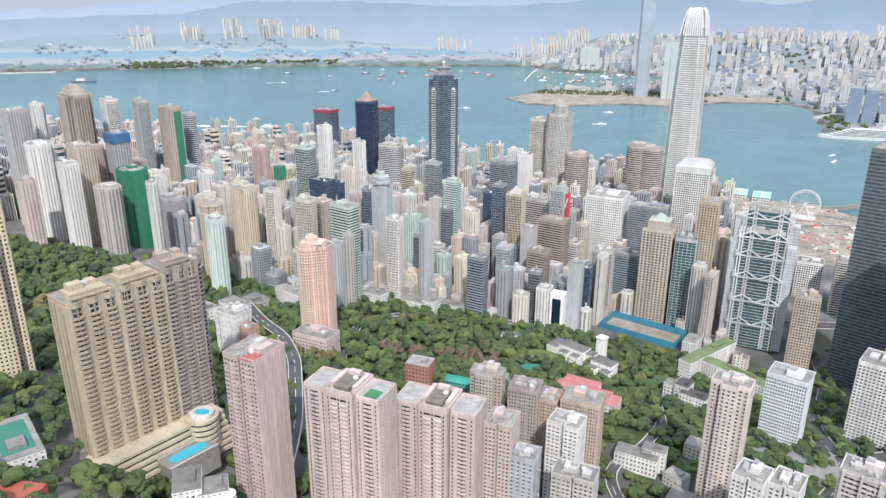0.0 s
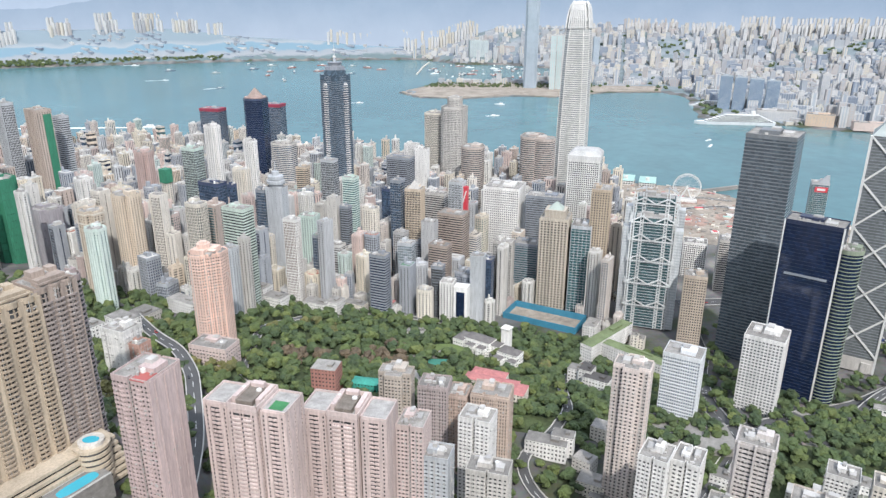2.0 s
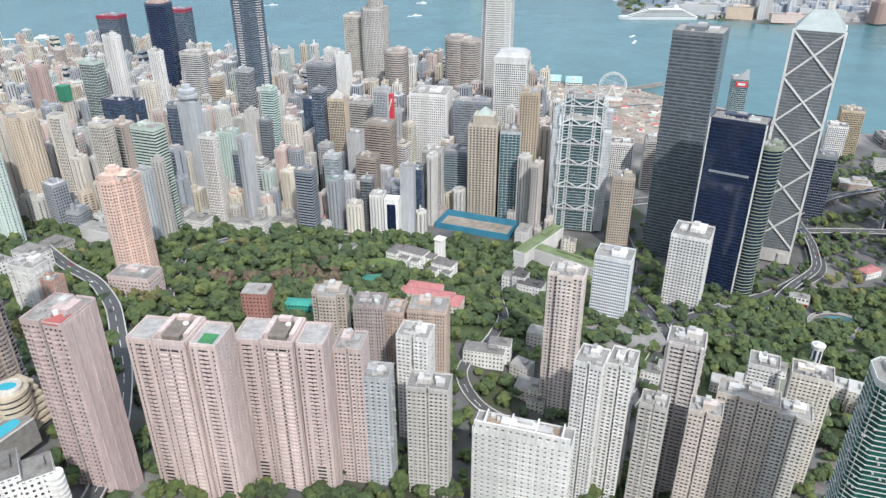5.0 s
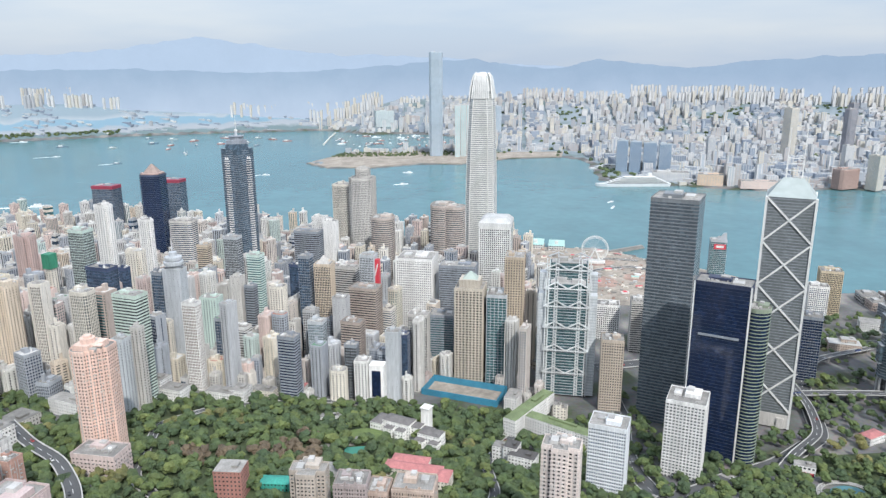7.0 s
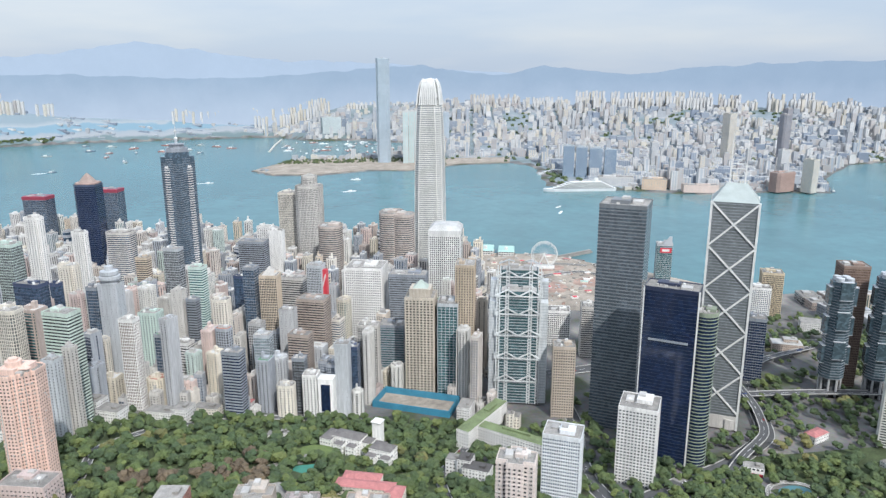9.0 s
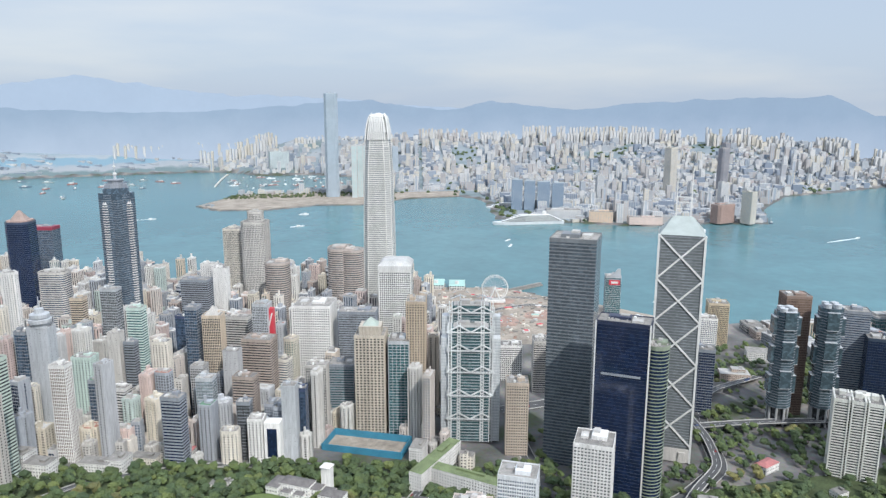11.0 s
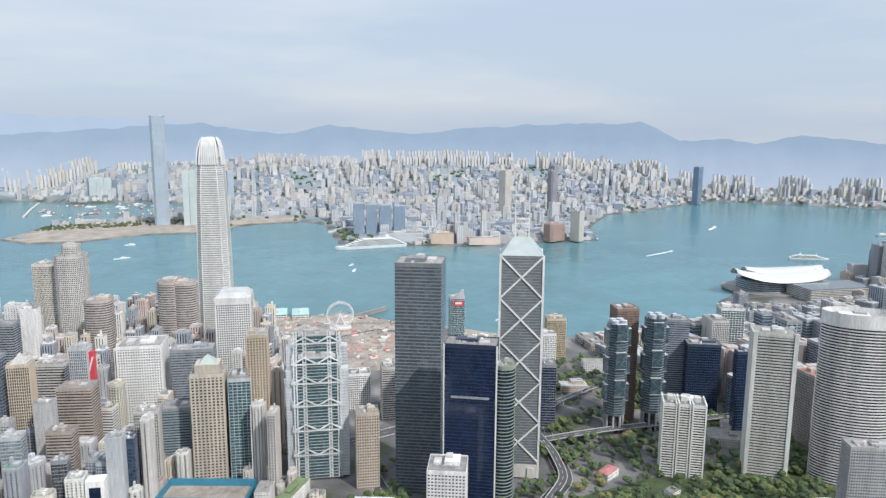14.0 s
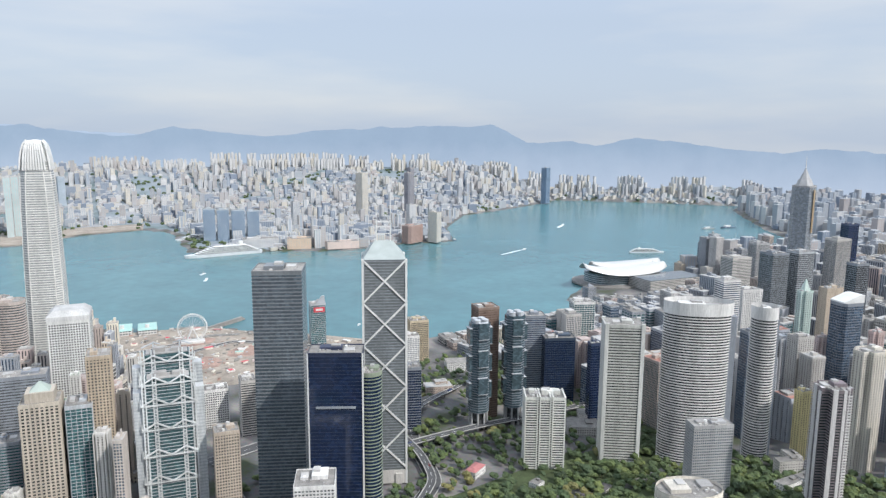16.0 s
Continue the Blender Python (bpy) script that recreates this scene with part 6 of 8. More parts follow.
# ---- park, low buildings and roads ----
TILE_RED = plain("red_roof_tile", (0.42, 0.17, 0.165), 0.85, amount=0.3, big=0.3, small=2.5)
TILE_GREY = plain("grey_roof_tile", (0.085, 0.080, 0.078), 0.85, amount=0.3, big=0.3, small=2.5)
TURF = plain("lawn", (0.11, 0.15, 0.05), 0.95, amount=0.4, big=0.06, small=0.5)
COURT = plain("sports_court", (0.05, 0.20, 0.15), 0.9)
CLAY = plain("red_court", (0.36, 0.10, 0.07), 0.9)
POOL = plain("pool_water", (0.06, 0.42, 0.55), 0.1, amount=0.1)
EARTH = plain("bare_earth", (0.31, 0.27, 0.225), 0.95, amount=0.5, big=0.02, small=0.15)
EARTH_RED = plain("red_earth", (0.32, 0.22, 0.18), 0.95, amount=0.5, big=0.03, small=0.2)
BLUE_SHEET = plain("blue_sheeting", (0.05, 0.22, 0.33), 0.6, amount=0.25)


def hipped(geo, x, y, z, w, d, rise, over=0.6):
    a, b = w / 2 + over, d / 2 + over
    r = max(0.0, a - b) if w >= d else 0.0
    q = max(0.0, b - a) if d > w else 0.0
    geo.add([(x - a, y - b, z), (x + a, y - b, z), (x + a, y + b, z), (x - a, y + b, z), (x - r, y - q, z + rise), (x + r, y + q, z + rise)],
            [(0, 1, 5, 4), (1, 2, 5), (2, 3, 4, 5), (3, 0, 4), (3, 2, 1, 0)] if w >= d else [(0, 1, 4), (1, 2, 5, 4), (2, 3, 5), (3, 0, 4, 5), (3, 2, 1, 0)])


def house(x, y, wings, turn, walling, roofing, label, name="house", flat=False, base=None, style=(3.6, 0.55, 3.2, 0.55, 0.25), eaves=0.6, lawn=9):
    """A low building of several wings; each wing has its walls, its row of windows and its roof. wings: dx, dy, width, depth, height."""
    z = terrain(x, y) - 1.5 if base is None else base
    root = thing(name, x, y, z, turn, label, "house" if name == "house" else "building")
    c, sn = math.cos(radians(turn)), math.sin(radians(turn))
    for dx, dy, w, d, h in wings:
        n, short = max(1, round(max(w, d) / min(w, d))), min(w, d)
        for k in range(n):
            o = (k + 0.5) / n - 0.5
            u, v = dx + (o * w if w >= d else 0), dy + (o * d if d > w else 0)
            for back in (0, lawn):
                keep(x + c * u - sn * v, y + sn * u + c * v - back, short * 0.62 + 3)
    for dx, dy, w, d, h in wings:
        shape = [(dx + p, dy + q) for p, q in rect(w, d)]
        body = part("wing", Geo().prism(shape, 0, h - 0.1), G_DARK, root)
        g = Geo()
        floor, share, bay, pier, depth = style
        storeys(g, shape, 0, h, floor, share, depth)
        g.prism(grown(shape, depth + 0.02), h - 0.8, h, bottom=True)
        piers(g, shape, 0, h - 0.2, bay, pier, depth - 0.03)
        part("wall", g, walling, body, kind="stuff")
        top = Geo()
        if flat:
            top.prism(grown(shape, 0.1), h, h + 0.3)
            top.box(dx + w * 0.2, dy, h, w * 0.22, d * 0.4, 2.6)
        else:
            hipped(top, dx, dy, h, w, d, min(w, d) * 0.2, eaves)
        part("roof", top, roofing, body)
    return root


# the white governor's house with its tower
MANSION_TILE = plain("slate_roof_tile", (0.15, 0.14, 0.135), 0.85, amount=0.4, big=0.3, small=2.5)
gh = house(-198, -708, [(0, 0, 32, 16, 17), (-21, -3, 13, 22, 15), (-6, -11, 10, 8, 12), (8, -11, 10, 8, 12), (20, 2, 12, 13, 14), (42, -7, 24, 15, 16), (34, -17, 11, 9, 11), (50, -16, 10, 10, 11), (32, 4, 12, 10, 12)],
           -33, wall(0.78, 0.77, 0.74), MANSION_TILE, "white colonial mansion with grey tiled roofs and a square tower", "mansion", base=terrain(-198, -708) + 1.5, eaves=0.3, lawn=20)
twr = part("tower", Geo().prism([(26 + p, 13 + q) for p, q in rect(9, 9)], 0, 31), wall(0.74, 0.73, 0.70), gh, "square white lookout tower")
part("tower_roof", Geo().prism([(26 + p, 13 + q) for p, q in rect(11, 11)], 31, 32, bottom=True).prism([(26 + p, 13 + q) for p, q in rect(10, 10)], 32, 35, upper=[(26 + p, 13 + q) for p, q in rect(1, 1)]), wall(0.66, 0.65, 0.62), twr)
tagged(part("lawn", Geo().prism([(-236 + p, -722 + q) for p, q in oval(46, 34)], terrain(-236, -722) - 3, terrain(-236, -722) + 1.2), TURF), "round mown lawn before the mansion", "lawn", kind="structure")
keep(-236, -722, 24)
tagged(part("garden_court", Geo().prism([(-274 + p, -822 + q) for p, q in oval(44, 30, 20)], terrain(-274, -822) - 6, terrain(-274, -822) + 1.6), PAVING), "round paved garden court among trees", "paving", kind="structure")
keep(-274, -828, 22)
tagged(part("garden_bed", Geo().prism([(-274 + p, -822 + q) for p, q in oval(16, 11, 16)], terrain(-274, -822), terrain(-274, -822) + 2.1), TURF), "planted bed in the middle of the court", "flower bed", kind="structure")
tagged(part("tennis_court", Geo().prism([(-243 + p, -768 + q) for p, q in rect(22, 15)], terrain(-243, -768) - 6, terrain(-243, -768) + 1.8), COURT), "green hard tennis court among trees", "court")
keep(-243, -776, 17)
tagged(part("garden_path", Geo().prism([(-300, -770), (-250, -752), (-228, -742), (-232, -737), (-254, -746), (-302, -764)], terrain(-262, -755) - 8, terrain(-262, -755) + 2.4), PAVING), "pale path through the park", "paving", kind="structure")
house(-190, -826, [(0, 0, 52, 13, 13), (-6, 12, 34, 12, 13), (27, -6, 16, 20, 12)], -20, W_CREAM, TILE_RED, "cream villa group with faded red tiled roofs", "villa", lawn=14)
house(-47, -664, [(0, 0, 88, 15, 22), (-16, -49, 15, 84, 20)], 47, W_WHITE, plain("green_roof", (0.16, 0.20, 0.10), 0.95, amount=0.5), "white L-shaped government office with a planted green roof", "office_building", True, base=25)
house(-82, -790, [(0, 0, 26, 15, 18), (-14, 8, 13, 15, 21)], -30, W_WHITE, TILE_GREY, "white low office with a dark roof", "office_building", True)
house(-100, -768, [(0, 0, 14, 12, 19)], -28, W_WHITE, ROOF, "small white stepped office", "office_building", True)
house(-148, -920, [(0, 0, 34, 14, 16), (12, 8, 18, 12, 19)], -18, W_WHITE, ROOF, "white flat-roofed school building among trees", "school_building", True)
house(-118, -932, [(0, 0, 16, 13, 14)], -40, W_STONE, ROOF, "small grey pavilion among trees", "pavilion", True)
house(-338, -874, [(0, 0, 22, 18, 26)], -10, wall(0.36, 0.18, 0.15), ROOF, "red brick block under renovation with scaffolding", "apartment_block", True)
house(-306, -860, [(0, 0, 24, 12, 9)], -10, wall(0.05, 0.30, 0.24, 0.7), wall(0.05, 0.30, 0.24, 0.7), "building under teal scaffold sheeting", "shed", False)
house(-276, -668, [(0, 0, 16, 10, 6), (8, 5, 10, 8, 6)], -20, W_WHITE, ROOF, "white garden kiosk with a flat roof", "pavilion", True)
house(-400, -612, [(0, 0, 34, 16, 13), (20, 8, 18, 20, 15)], -22, W_WHITE, ROOF, "white low flats by the park edge", "house", True)
house(-356, -590, [(0, 0, 30, 14, 12)], -22, W_CREAM, ROOF, "cream low flats by the park edge", "house", True)
house(-318, -556, [(0, 0, 18, 14, 9)], -20, W_WHITE, TILE_RED, "white church hall with a red roof", "hall")
house(-448, -628, [(0, 0, 28, 18, 18)], -24, W_WHITE, ROOF, "white terraced flats by the park edge", "house", True)
house(-470, -612, [(0, 0, 22, 18, 24)], -24, W_WHITE, ROOF, "white stepped flats by the park edge", "house", True)
house(-530, -700, [(0, 0, 40, 16, 20), (20, 14, 24, 14, 16)], -28, W_WHITE, ROOF, "white terraced flats above a curved road", "house", True)
house(-560, -740, [(0, 0, 26, 26, 12)], -28, W_STONE, ROOF, "grey podium with roof garden", "house", True)
house(-548, -806, [(0, 0, 30, 18, 26)], -30, W_WHITE, ROOF, "white stepped hillside flats", "house", True)
house(-582, -842, [(0, 0, 28, 20, 18), (16, 14, 20, 14, 22)], -30, W_WHITE, ROOF, "white stepped hillside flats", "house", True)
house(-545, -965, [(0, 0, 50, 20, 62), (0, 14, 30, 14, 66)], -32, W_WHITE, ROOF, "white terraced apartment slab behind the beige towers", "apartment_block", True)
house(218, -778, [(0, 0, 20, 12, 12)], -30, W_WHITE, ROOF, "white fire station with red doors", "station", True, style=(5.0, 0.5, 4.0, 0.4, 0.3))
lookout = thing("observation_tower", 157, -908, terrain(157, -908) - 1, 20, "white eight-sided observation tower with blue windows", "tower")
keep(157, -912, 12)
part("shaft", Geo().prism(oval(11, 11, 8), 0, 21), W_WHITE, lookout)
for k in range(8):
    a = math.radians(45 * k + 22.5)
    part("window_strip", Geo().box(5.15 * math.cos(a), 5.15 * math.sin(a), 2, 0.4, 2.2, 16, 45 * k + 22.5), G_BLUE, lookout)
part("cap", Geo().prism(oval(12.5, 12.5, 8), 21, 22.2, bottom=True).prism(oval(9, 9, 8), 22.2, 25, upper=oval(1, 1, 8)), W_WHITE, lookout)
aviary = thing("aviary", 118, -948, terrain(118, -948), -30, "large arched aviary of mesh on white hoops", "aviary")
keep(118, -948, 26)
for k in range(9):
    off, g, last = -28 + 7 * k, Geo(), None
    reach = 22 * math.sqrt(max(0.1, 1 - (off / 32) ** 2))
    for i in range(13):
        a = math.pi * i / 12
        q = (off, reach * math.cos(a), 0.8 * reach * math.sin(a))
        if last:
            g.beam(last, q, 0.5)
        last = q
    part("hoop", g, W_CREAM, aviary)
shell = []
for k in range(9):
    off = -28 + 7 * k
    reach = 21.6 * math.sqrt(max(0.1, 1 - (off / 32) ** 2))
    shell += [(off, reach * math.cos(math.pi * i / 12), 0.8 * reach * math.sin(math.pi * i / 12)) for i in range(13)]
part("mesh_cover", Geo().add(shell, [(13 * k + i, 13 * k + i + 1, 13 * k + i + 14, 13 * k + i + 13) for k in range(8) for i in range(12)]), plain("dark_netting", (0.20, 0.21, 0.17), 0.9), aviary, "fine dark netting")
house(340, -716, [(0, 0, 26, 14, 12)], 20, W_WHITE, TILE_RED, "white colonial house with a red roof in the park", "house")
house(372, -790, [(0, 0, 14, 12, 8)], 10, W_WHITE, ROOF, "small white flat-roofed park pavilion", "pavilion", True)
house(420, -852, [(0, 0, 18, 10, 7)], 15, W_STONE, TILE_GREY, "grey-roofed pavilion in the park", "pavilion")
house(-6, -640, [(0, 0, 20, 12, 22), (0, -12, 8, 8, 30)], -25, W_CREAM, ROOF, "cream cathedral with a square tower", "church", True)
r = put(352, -1000, 62, 42, 100, -34, (5.0, 0.62, 0, 0, 0.5), W_CREAM, G_DARK, "cream oval consulate building with a hollow terraced roof", "oval", "office_building", category="building")
part("roof_rim", Geo().prism(oval(62, 42), 100 - r.location.z, 103.5 - r.location.z, top=False), W_CREAM, r)
house(600, -978, [(0, 0, 30, 12, 20), (14, 14, 14, 22, 20)], -30, W_STONE, ROOF, "grey stone hospital block with red roof details", "office_building", True)
house(556, -1000, [(0, 0, 32, 14, 10), (22, -4, 16, 16, 12)], -10, W_WHITE, ROOF, "white centre with slanting roofs", "office_building", True)

for hx, hy, wings, turn, wl, rf, lab in ((486, -455, [(0, 0, 44, 24, 13), (6, 4, 20, 14, 18)], -25, wall(0.46, 0.38, 0.32), PARAPET, "low brown hall beside the raised road"), (594, -393, [(0, 0, 64, 30, 17)], -30, W_WHITE, ROOF, "low white wedge-shaped hall near the shore"),
                                           (551, -708, [(0, 0, 46, 36, 14), (14, 30, 30, 26, 18)], -40, W_STONE, ROOF, "grey podium between office towers"), (766, -671, [(0, 0, 60, 40, 24), (10, 34, 40, 26, 32)], -34, wall(0.52, 0.44, 0.38), ROOF, "brown low block of law courts"),
                                           (640, -690, [(0, 0, 40, 30, 22)], -40, W_STONE, PARAPET, "grey low offices with terraces"), (420, -420, [(0, 0, 60, 26, 14)], -25, W_CREAM, PARAPET, "cream low hall beside the shore road"),
                                           (690, -540, [(0, 0, 50, 34, 20), (-20, 20, 26, 20, 28)], -34, W_STONE, ROOF, "pale low office podium"), (330, -500, [(0, 0, 36, 20, 12)], -25, W_STONE, PARAPET, "grey low block by the raised road"), (700, -740, [(0, 0, 40, 30, 40)], -34, W_SLATE, ROOF, "slate grey hotel podium")):
    house(hx, hy, wings, turn, wl, rf, lab, "office_building", True)

BLUE_TILE = plain("pale_blue_roof", (0.20, 0.42, 0.55), 0.6, amount=0.25)
for hx, hy, wings, turn, wl, rf, lab in ((-57, -918, [(0, 0, 26, 14, 13)], -28, W_WHITE, BLUE_TILE, "white school hall with a pale blue roof"), (-4, -928, [(0, 0, 16, 14, 15), (10, 6, 12, 12, 18)], -30, W_WHITE, ROOF, "white stepped villa flats on the slope"),
                                         (57, -940, [(0, 0, 22, 14, 17), (14, 4, 14, 16, 20)], -30, W_CREAM, PARAPET, "weathered cream flats on the slope"), (74, -962, [(0, 0, 26, 15, 24)], -30, wall(0.52, 0.46, 0.40), ROOF, "weathered beige flats with roof huts"),
                                         (108, -930, [(0, 0, 15, 15, 26)], -32, W_WHITE, ROOF, "white block of flats by the aviary"), (150, -950, [(0, 0, 26, 16, 22), (16, -6, 14, 18, 26)], -34, W_CREAM, PARAPET, "cream block of flats with a terrace roof"),
                                         (165, -985, [(0, 0, 24, 16, 26), (-14, 8, 14, 14, 20)], -34, wall(0.50, 0.44, 0.38), ROOF, "brown weathered flats above the park"), (-115, -953, [(0, 0, 22, 16, 18), (8, -10, 14, 8, 12)], -26, W_CREAM, ROOF, "cream hillside house with a flat roof"),
                                         (-47, -968, [(0, 0, 9, 12, 26)], -26, wall(0.34, 0.11, 0.10), ROOF, "narrow dark red block among towers"), (-96, -896, [(0, 0, 20, 14, 20)], -28, W_CREAM, ROOF, "cream low office among trees"), (40, -985, [(0, 0, 28, 15, 30)], -30, W_STONE, ROOF, "grey weathered flats with roof clutter")):
    house(hx, hy, wings, turn, wl, rf, lab, "house", True, base=terrain(hx, hy) - 6)
station = bpy.data.objects["station"]
for k in range(4):
    part("engine_door", Geo().box(-7.2 + 4.8 * k, -6.5, 1.6, 3.4, 0.7, 4.2), RED, station, "red engine door")

# the pitch behind blue sheeting, its stand beside it
pz = terrain(-108, -555) - 1
pitch = thing("sports_ground", -108, -555, pz, -27, "sports ground fenced with bright blue sheeting", "sports ground")
keep(-108, -555, 34)
keep(-145, -540, 20)
keep(-70, -575, 20)
part("surface", Geo().prism(rect(100, 44), 0, 3), EARTH, pitch)
for sx, sy, w, d in ((0, -22, 102, 0.8), (0, 22, 102, 0.8), (-50, 0, 0.8, 44), (50, 0, 0.8, 44)):
    part("fence_sheet", Geo().box(sx, sy, 0, w, d, 12), BLUE_SHEET, pitch, "blue sheeting on a frame")
house(-52, -596, [(0, 0, 16, 26, 20)], -27, W_WHITE, ROOF, "white stand building beside the pitch", "office_building", True)

# stepped podium and pool terrace below the beige towers
px, py = -468.6, -1082.4
terrace = thing("podium", px, py, 138, 61.2, "long stepped beige podium of banded terraces", "podium")
keep(px, py, 30)
for k in range(7):
    w, out = 92 - 1.2 * k, 15.5 - 1.3 * k
    part("terrace_floor", Geo().prism([(-w / 2 + 2, -8 - out), (w / 2 - 2, -8 - out), (w / 2 - 2, 9), (-w / 2 + 2, 9)], 3.9 * k, 3.9 * k + 3.9), G_DARK, terrace)
    part("terrace_band", Geo().prism([(-w / 2, -9.4 - out), (w / 2, -9.4 - out), (w / 2, 9.5), (-w / 2, 9.5)], 3.9 * k + 2.2, 3.9 * k + 4.1, bottom=True), wall(0.47, 0.40, 0.31), terrace)
pool_deck = thing("pool_terrace", -441, -1087, 138, 61.2, "raised terrace with a turquoise swimming pool", "terrace")
keep(-441, -1087, 16)
part("deck", Geo().prism(rect(34, 15), 0, 16.6), PAVING, pool_deck)
part("pool", Geo().prism([(p, q) for p, q in oval(25, 8.5, 18, 3.5)], 16.6, 16.72), POOL, pool_deck, "turquoise swimming pool")
part("rail", Geo().box(0, -7.3, 16.6, 33, 0.25, 1.1).box(0, 7.3, 16.6, 33, 0.25, 1.1), WHITE, pool_deck)
px, py = -441.5, -1065.5
drum = thing("podium", px, py, 138, 0, "round banded podium with a small pool on top", "podium")
keep(px, py, 13)
part("drum", Geo().prism(oval(19, 19), 0, 30), G_DARK, drum)
for k in range(8):
    part("drum_band", Geo().prism(oval(21, 21), 3.8 * k + 1.6, 3.8 * k + 3.6, bottom=True), wall(0.47, 0.40, 0.31), drum)
part("pool_rim", Geo().prism(oval(15, 15), 29.9, 32.3), wall(0.60, 0.57, 0.52), drum)
part("pool", Geo().prism(oval(10, 7), 32.3, 32.42), POOL, drum, "round turquoise pool")
# club with courts
club = house(-510, -1142, [(0, 0, 46, 22, 10)], -40, W_WHITE, ROOF, "white club house with a green roof court", "club_house", True)
part("roof_court", Geo().prism(rect(34, 16), 10.3, 10.6), COURT, club, "green court on the roof")
tagged(part("tennis_court", Geo().prism([(-478 + p, -1186 + q) for p, q in rect(34, 18)], terrain(-478, -1186) - 4, terrain(-478, -1186) + 2.2), CLAY), "red clay tennis court", "court")
white_flats = house(-418, -1127, [(0, 0, 15, 22, 54), (14, -4, 15, 16, 50), (-13, -10, 12, 16, 44)], 28, W_WHITE, ROOF, "white apartment block with rounded corner balconies and terraces", "apartment_block", True, base=114)
for k in range(14):
    part("corner_balcony", Geo().prism([(21 + p, -11 + q) for p, q in oval(9, 9, 16)], 3.4 * k + 2, 3.4 * k + 3.3, bottom=True), W_WHITE, white_flats)


# ---- roads ----
def road(name, pts, width, label, deck=False, mat=None):
    """A carriageway along a line of x, y, height over the ground; decks stand on piers and have parapets."""
    root = tagged(thing(name, pts[0][0], pts[0][1], 0), label, "road")
    root["kind"] = "structure"
    root.matrix_world = Matrix.Identity(4)
    dense = []
    for (x0, y0, h0), (x1, y1, h1) in zip(pts, pts[1:]):
        n = max(2, int(math.hypot(x1 - x0, y1 - y0) / 8))
        dense += [(x0 + (x1 - x0) * k / n, y0 + (y1 - y0) * k / n, h0 + (h1 - h0) * k / n) for k in range(n)]
    dense.append(pts[-1])
    for _ in range(6):
        dense = [dense[0]] + [tuple((a[i] + 2 * b[i] + c[i]) / 4 for i in range(3)) for a, b, c in zip(dense, dense[1:], dense[2:])] + [dense[-1]]
    xy = np.array(dense)
    z = heights(xy[:, 0], xy[:, 1]) + xy[:, 2]
    way = np.gradient(xy[:, :2], axis=0)
    way /= np.linalg.norm(way, axis=1)[:, None]
    side = np.stack([-way[:, 1], way[:, 0]], 1)
    top = Geo()
    verts, n = [], len(xy)
    for i in range(n):
        for k, dz in ((-1, 0.0), (1, 0.0), (1, -1.2), (-1, -1.2)):
            verts.append((*(xy[i, :2] + side[i] * k * width / 2), z[i] + 0.5 + dz))
    top.add(verts, [(4 * i + a, 4 * i + 4 + a, 4 * i + 4 + (a + 1) % 4, 4 * i + (a + 1) % 4) for i in range(n - 1) for a in range(4)])
    part("carriageway", top, mat or ASPHALT, root)
    line = Geo()
    for i in range(0, n - 1, 2):
        p = [(*(xy[j, :2] + side[j] * k * 0.2), z[j] + 0.52) for j, k in ((i, -1), (i + 1, -1), (i + 1, 1), (i, 1))]
        line.add(p, [(0, 1, 2, 3)])
    part("lane_line", line, WHITE, root, "white lane line", kind="stuff")
    for k in (-1, 1):
        g = Geo()
        for i in range(n - 1):
            g.beam((*(xy[i, :2] + side[i] * k * width / 2), z[i] + 0.9), (*(xy[i + 1, :2] + side[i + 1] * k * width / 2), z[i + 1] + 0.9), 0.9)
        part("parapet" if deck else "kerb", g, PARAPET, root, kind="stuff")
    if deck:
        for i in range(2, n - 1, 5):
            part("deck_pier", Geo().box(xy[i, 0], xy[i, 1], z[i] - xy[i, 2] - 3, 2.2, 2.2, xy[i, 2] + 2.6), PARAPET, root)
    return [(xy[i, 0], xy[i, 1], z[i] + 0.5, math.degrees(math.atan2(way[i, 1], way[i, 0])), side[i]) for i in range(n)]


lanes = []
lanes.append(road("flyover", [(-560, -760, 10), (-512, -820, 12), (-478, -850, 13), (-444, -905, 12), (-412, -985, 10), (-398, -1060, 8), (-396, -1140, 6)], 11, "curving grey flyover with solid parapets", True))
lanes.append(road("road_hill", [(24, -900, 0.6), (30, -850, 0.6), (30, -790, 0.6), (52, -700, 0.6), (76, -640, 0.6), (86, -560, 0.6)], 18, "wide asphalt hill road with lane lines"))
lanes.append(road("road_junction", [(30, -860, 0.8), (80, -830, 0.8), (140, -786, 0.8), (205, -758, 0.8), (290, -700, 0.8), (318, -634, 0.8), (352, -560, 0.8), (420, -470, 0.8), (480, -400, 0.8)], 20, "wide asphalt road between towers"))
lanes.append(road("flyover", [(160, -810, 3), (222, -752, 7), (284, -705, 8), (312, -640, 9), (330, -560, 9), (420, -500, 8), (520, -470, 6)], 10, "raised road curving past the bank tower", True))
lanes.append(road("flyover", [(300, -600, 6), (360, -610, 9), (430, -620, 9), (520, -640, 9), (640, -660, 7), (760, -640, 4)], 13, "raised road through the eastern district", True))
lanes.append(road("road_shore", [(90, -480, 0.6), (200, -470, 0.6), (330, -450, 0.6), (480, -430, 0.6), (700, -470, 0.6), (1000, -520, 0.6)], 22, "wide asphalt road behind the shore"))
lanes.append(road("road_garden", [(-60, -990, 0.7), (-10, -930, 0.7), (30, -880, 0.7)], 14, "asphalt road down to the junction"))
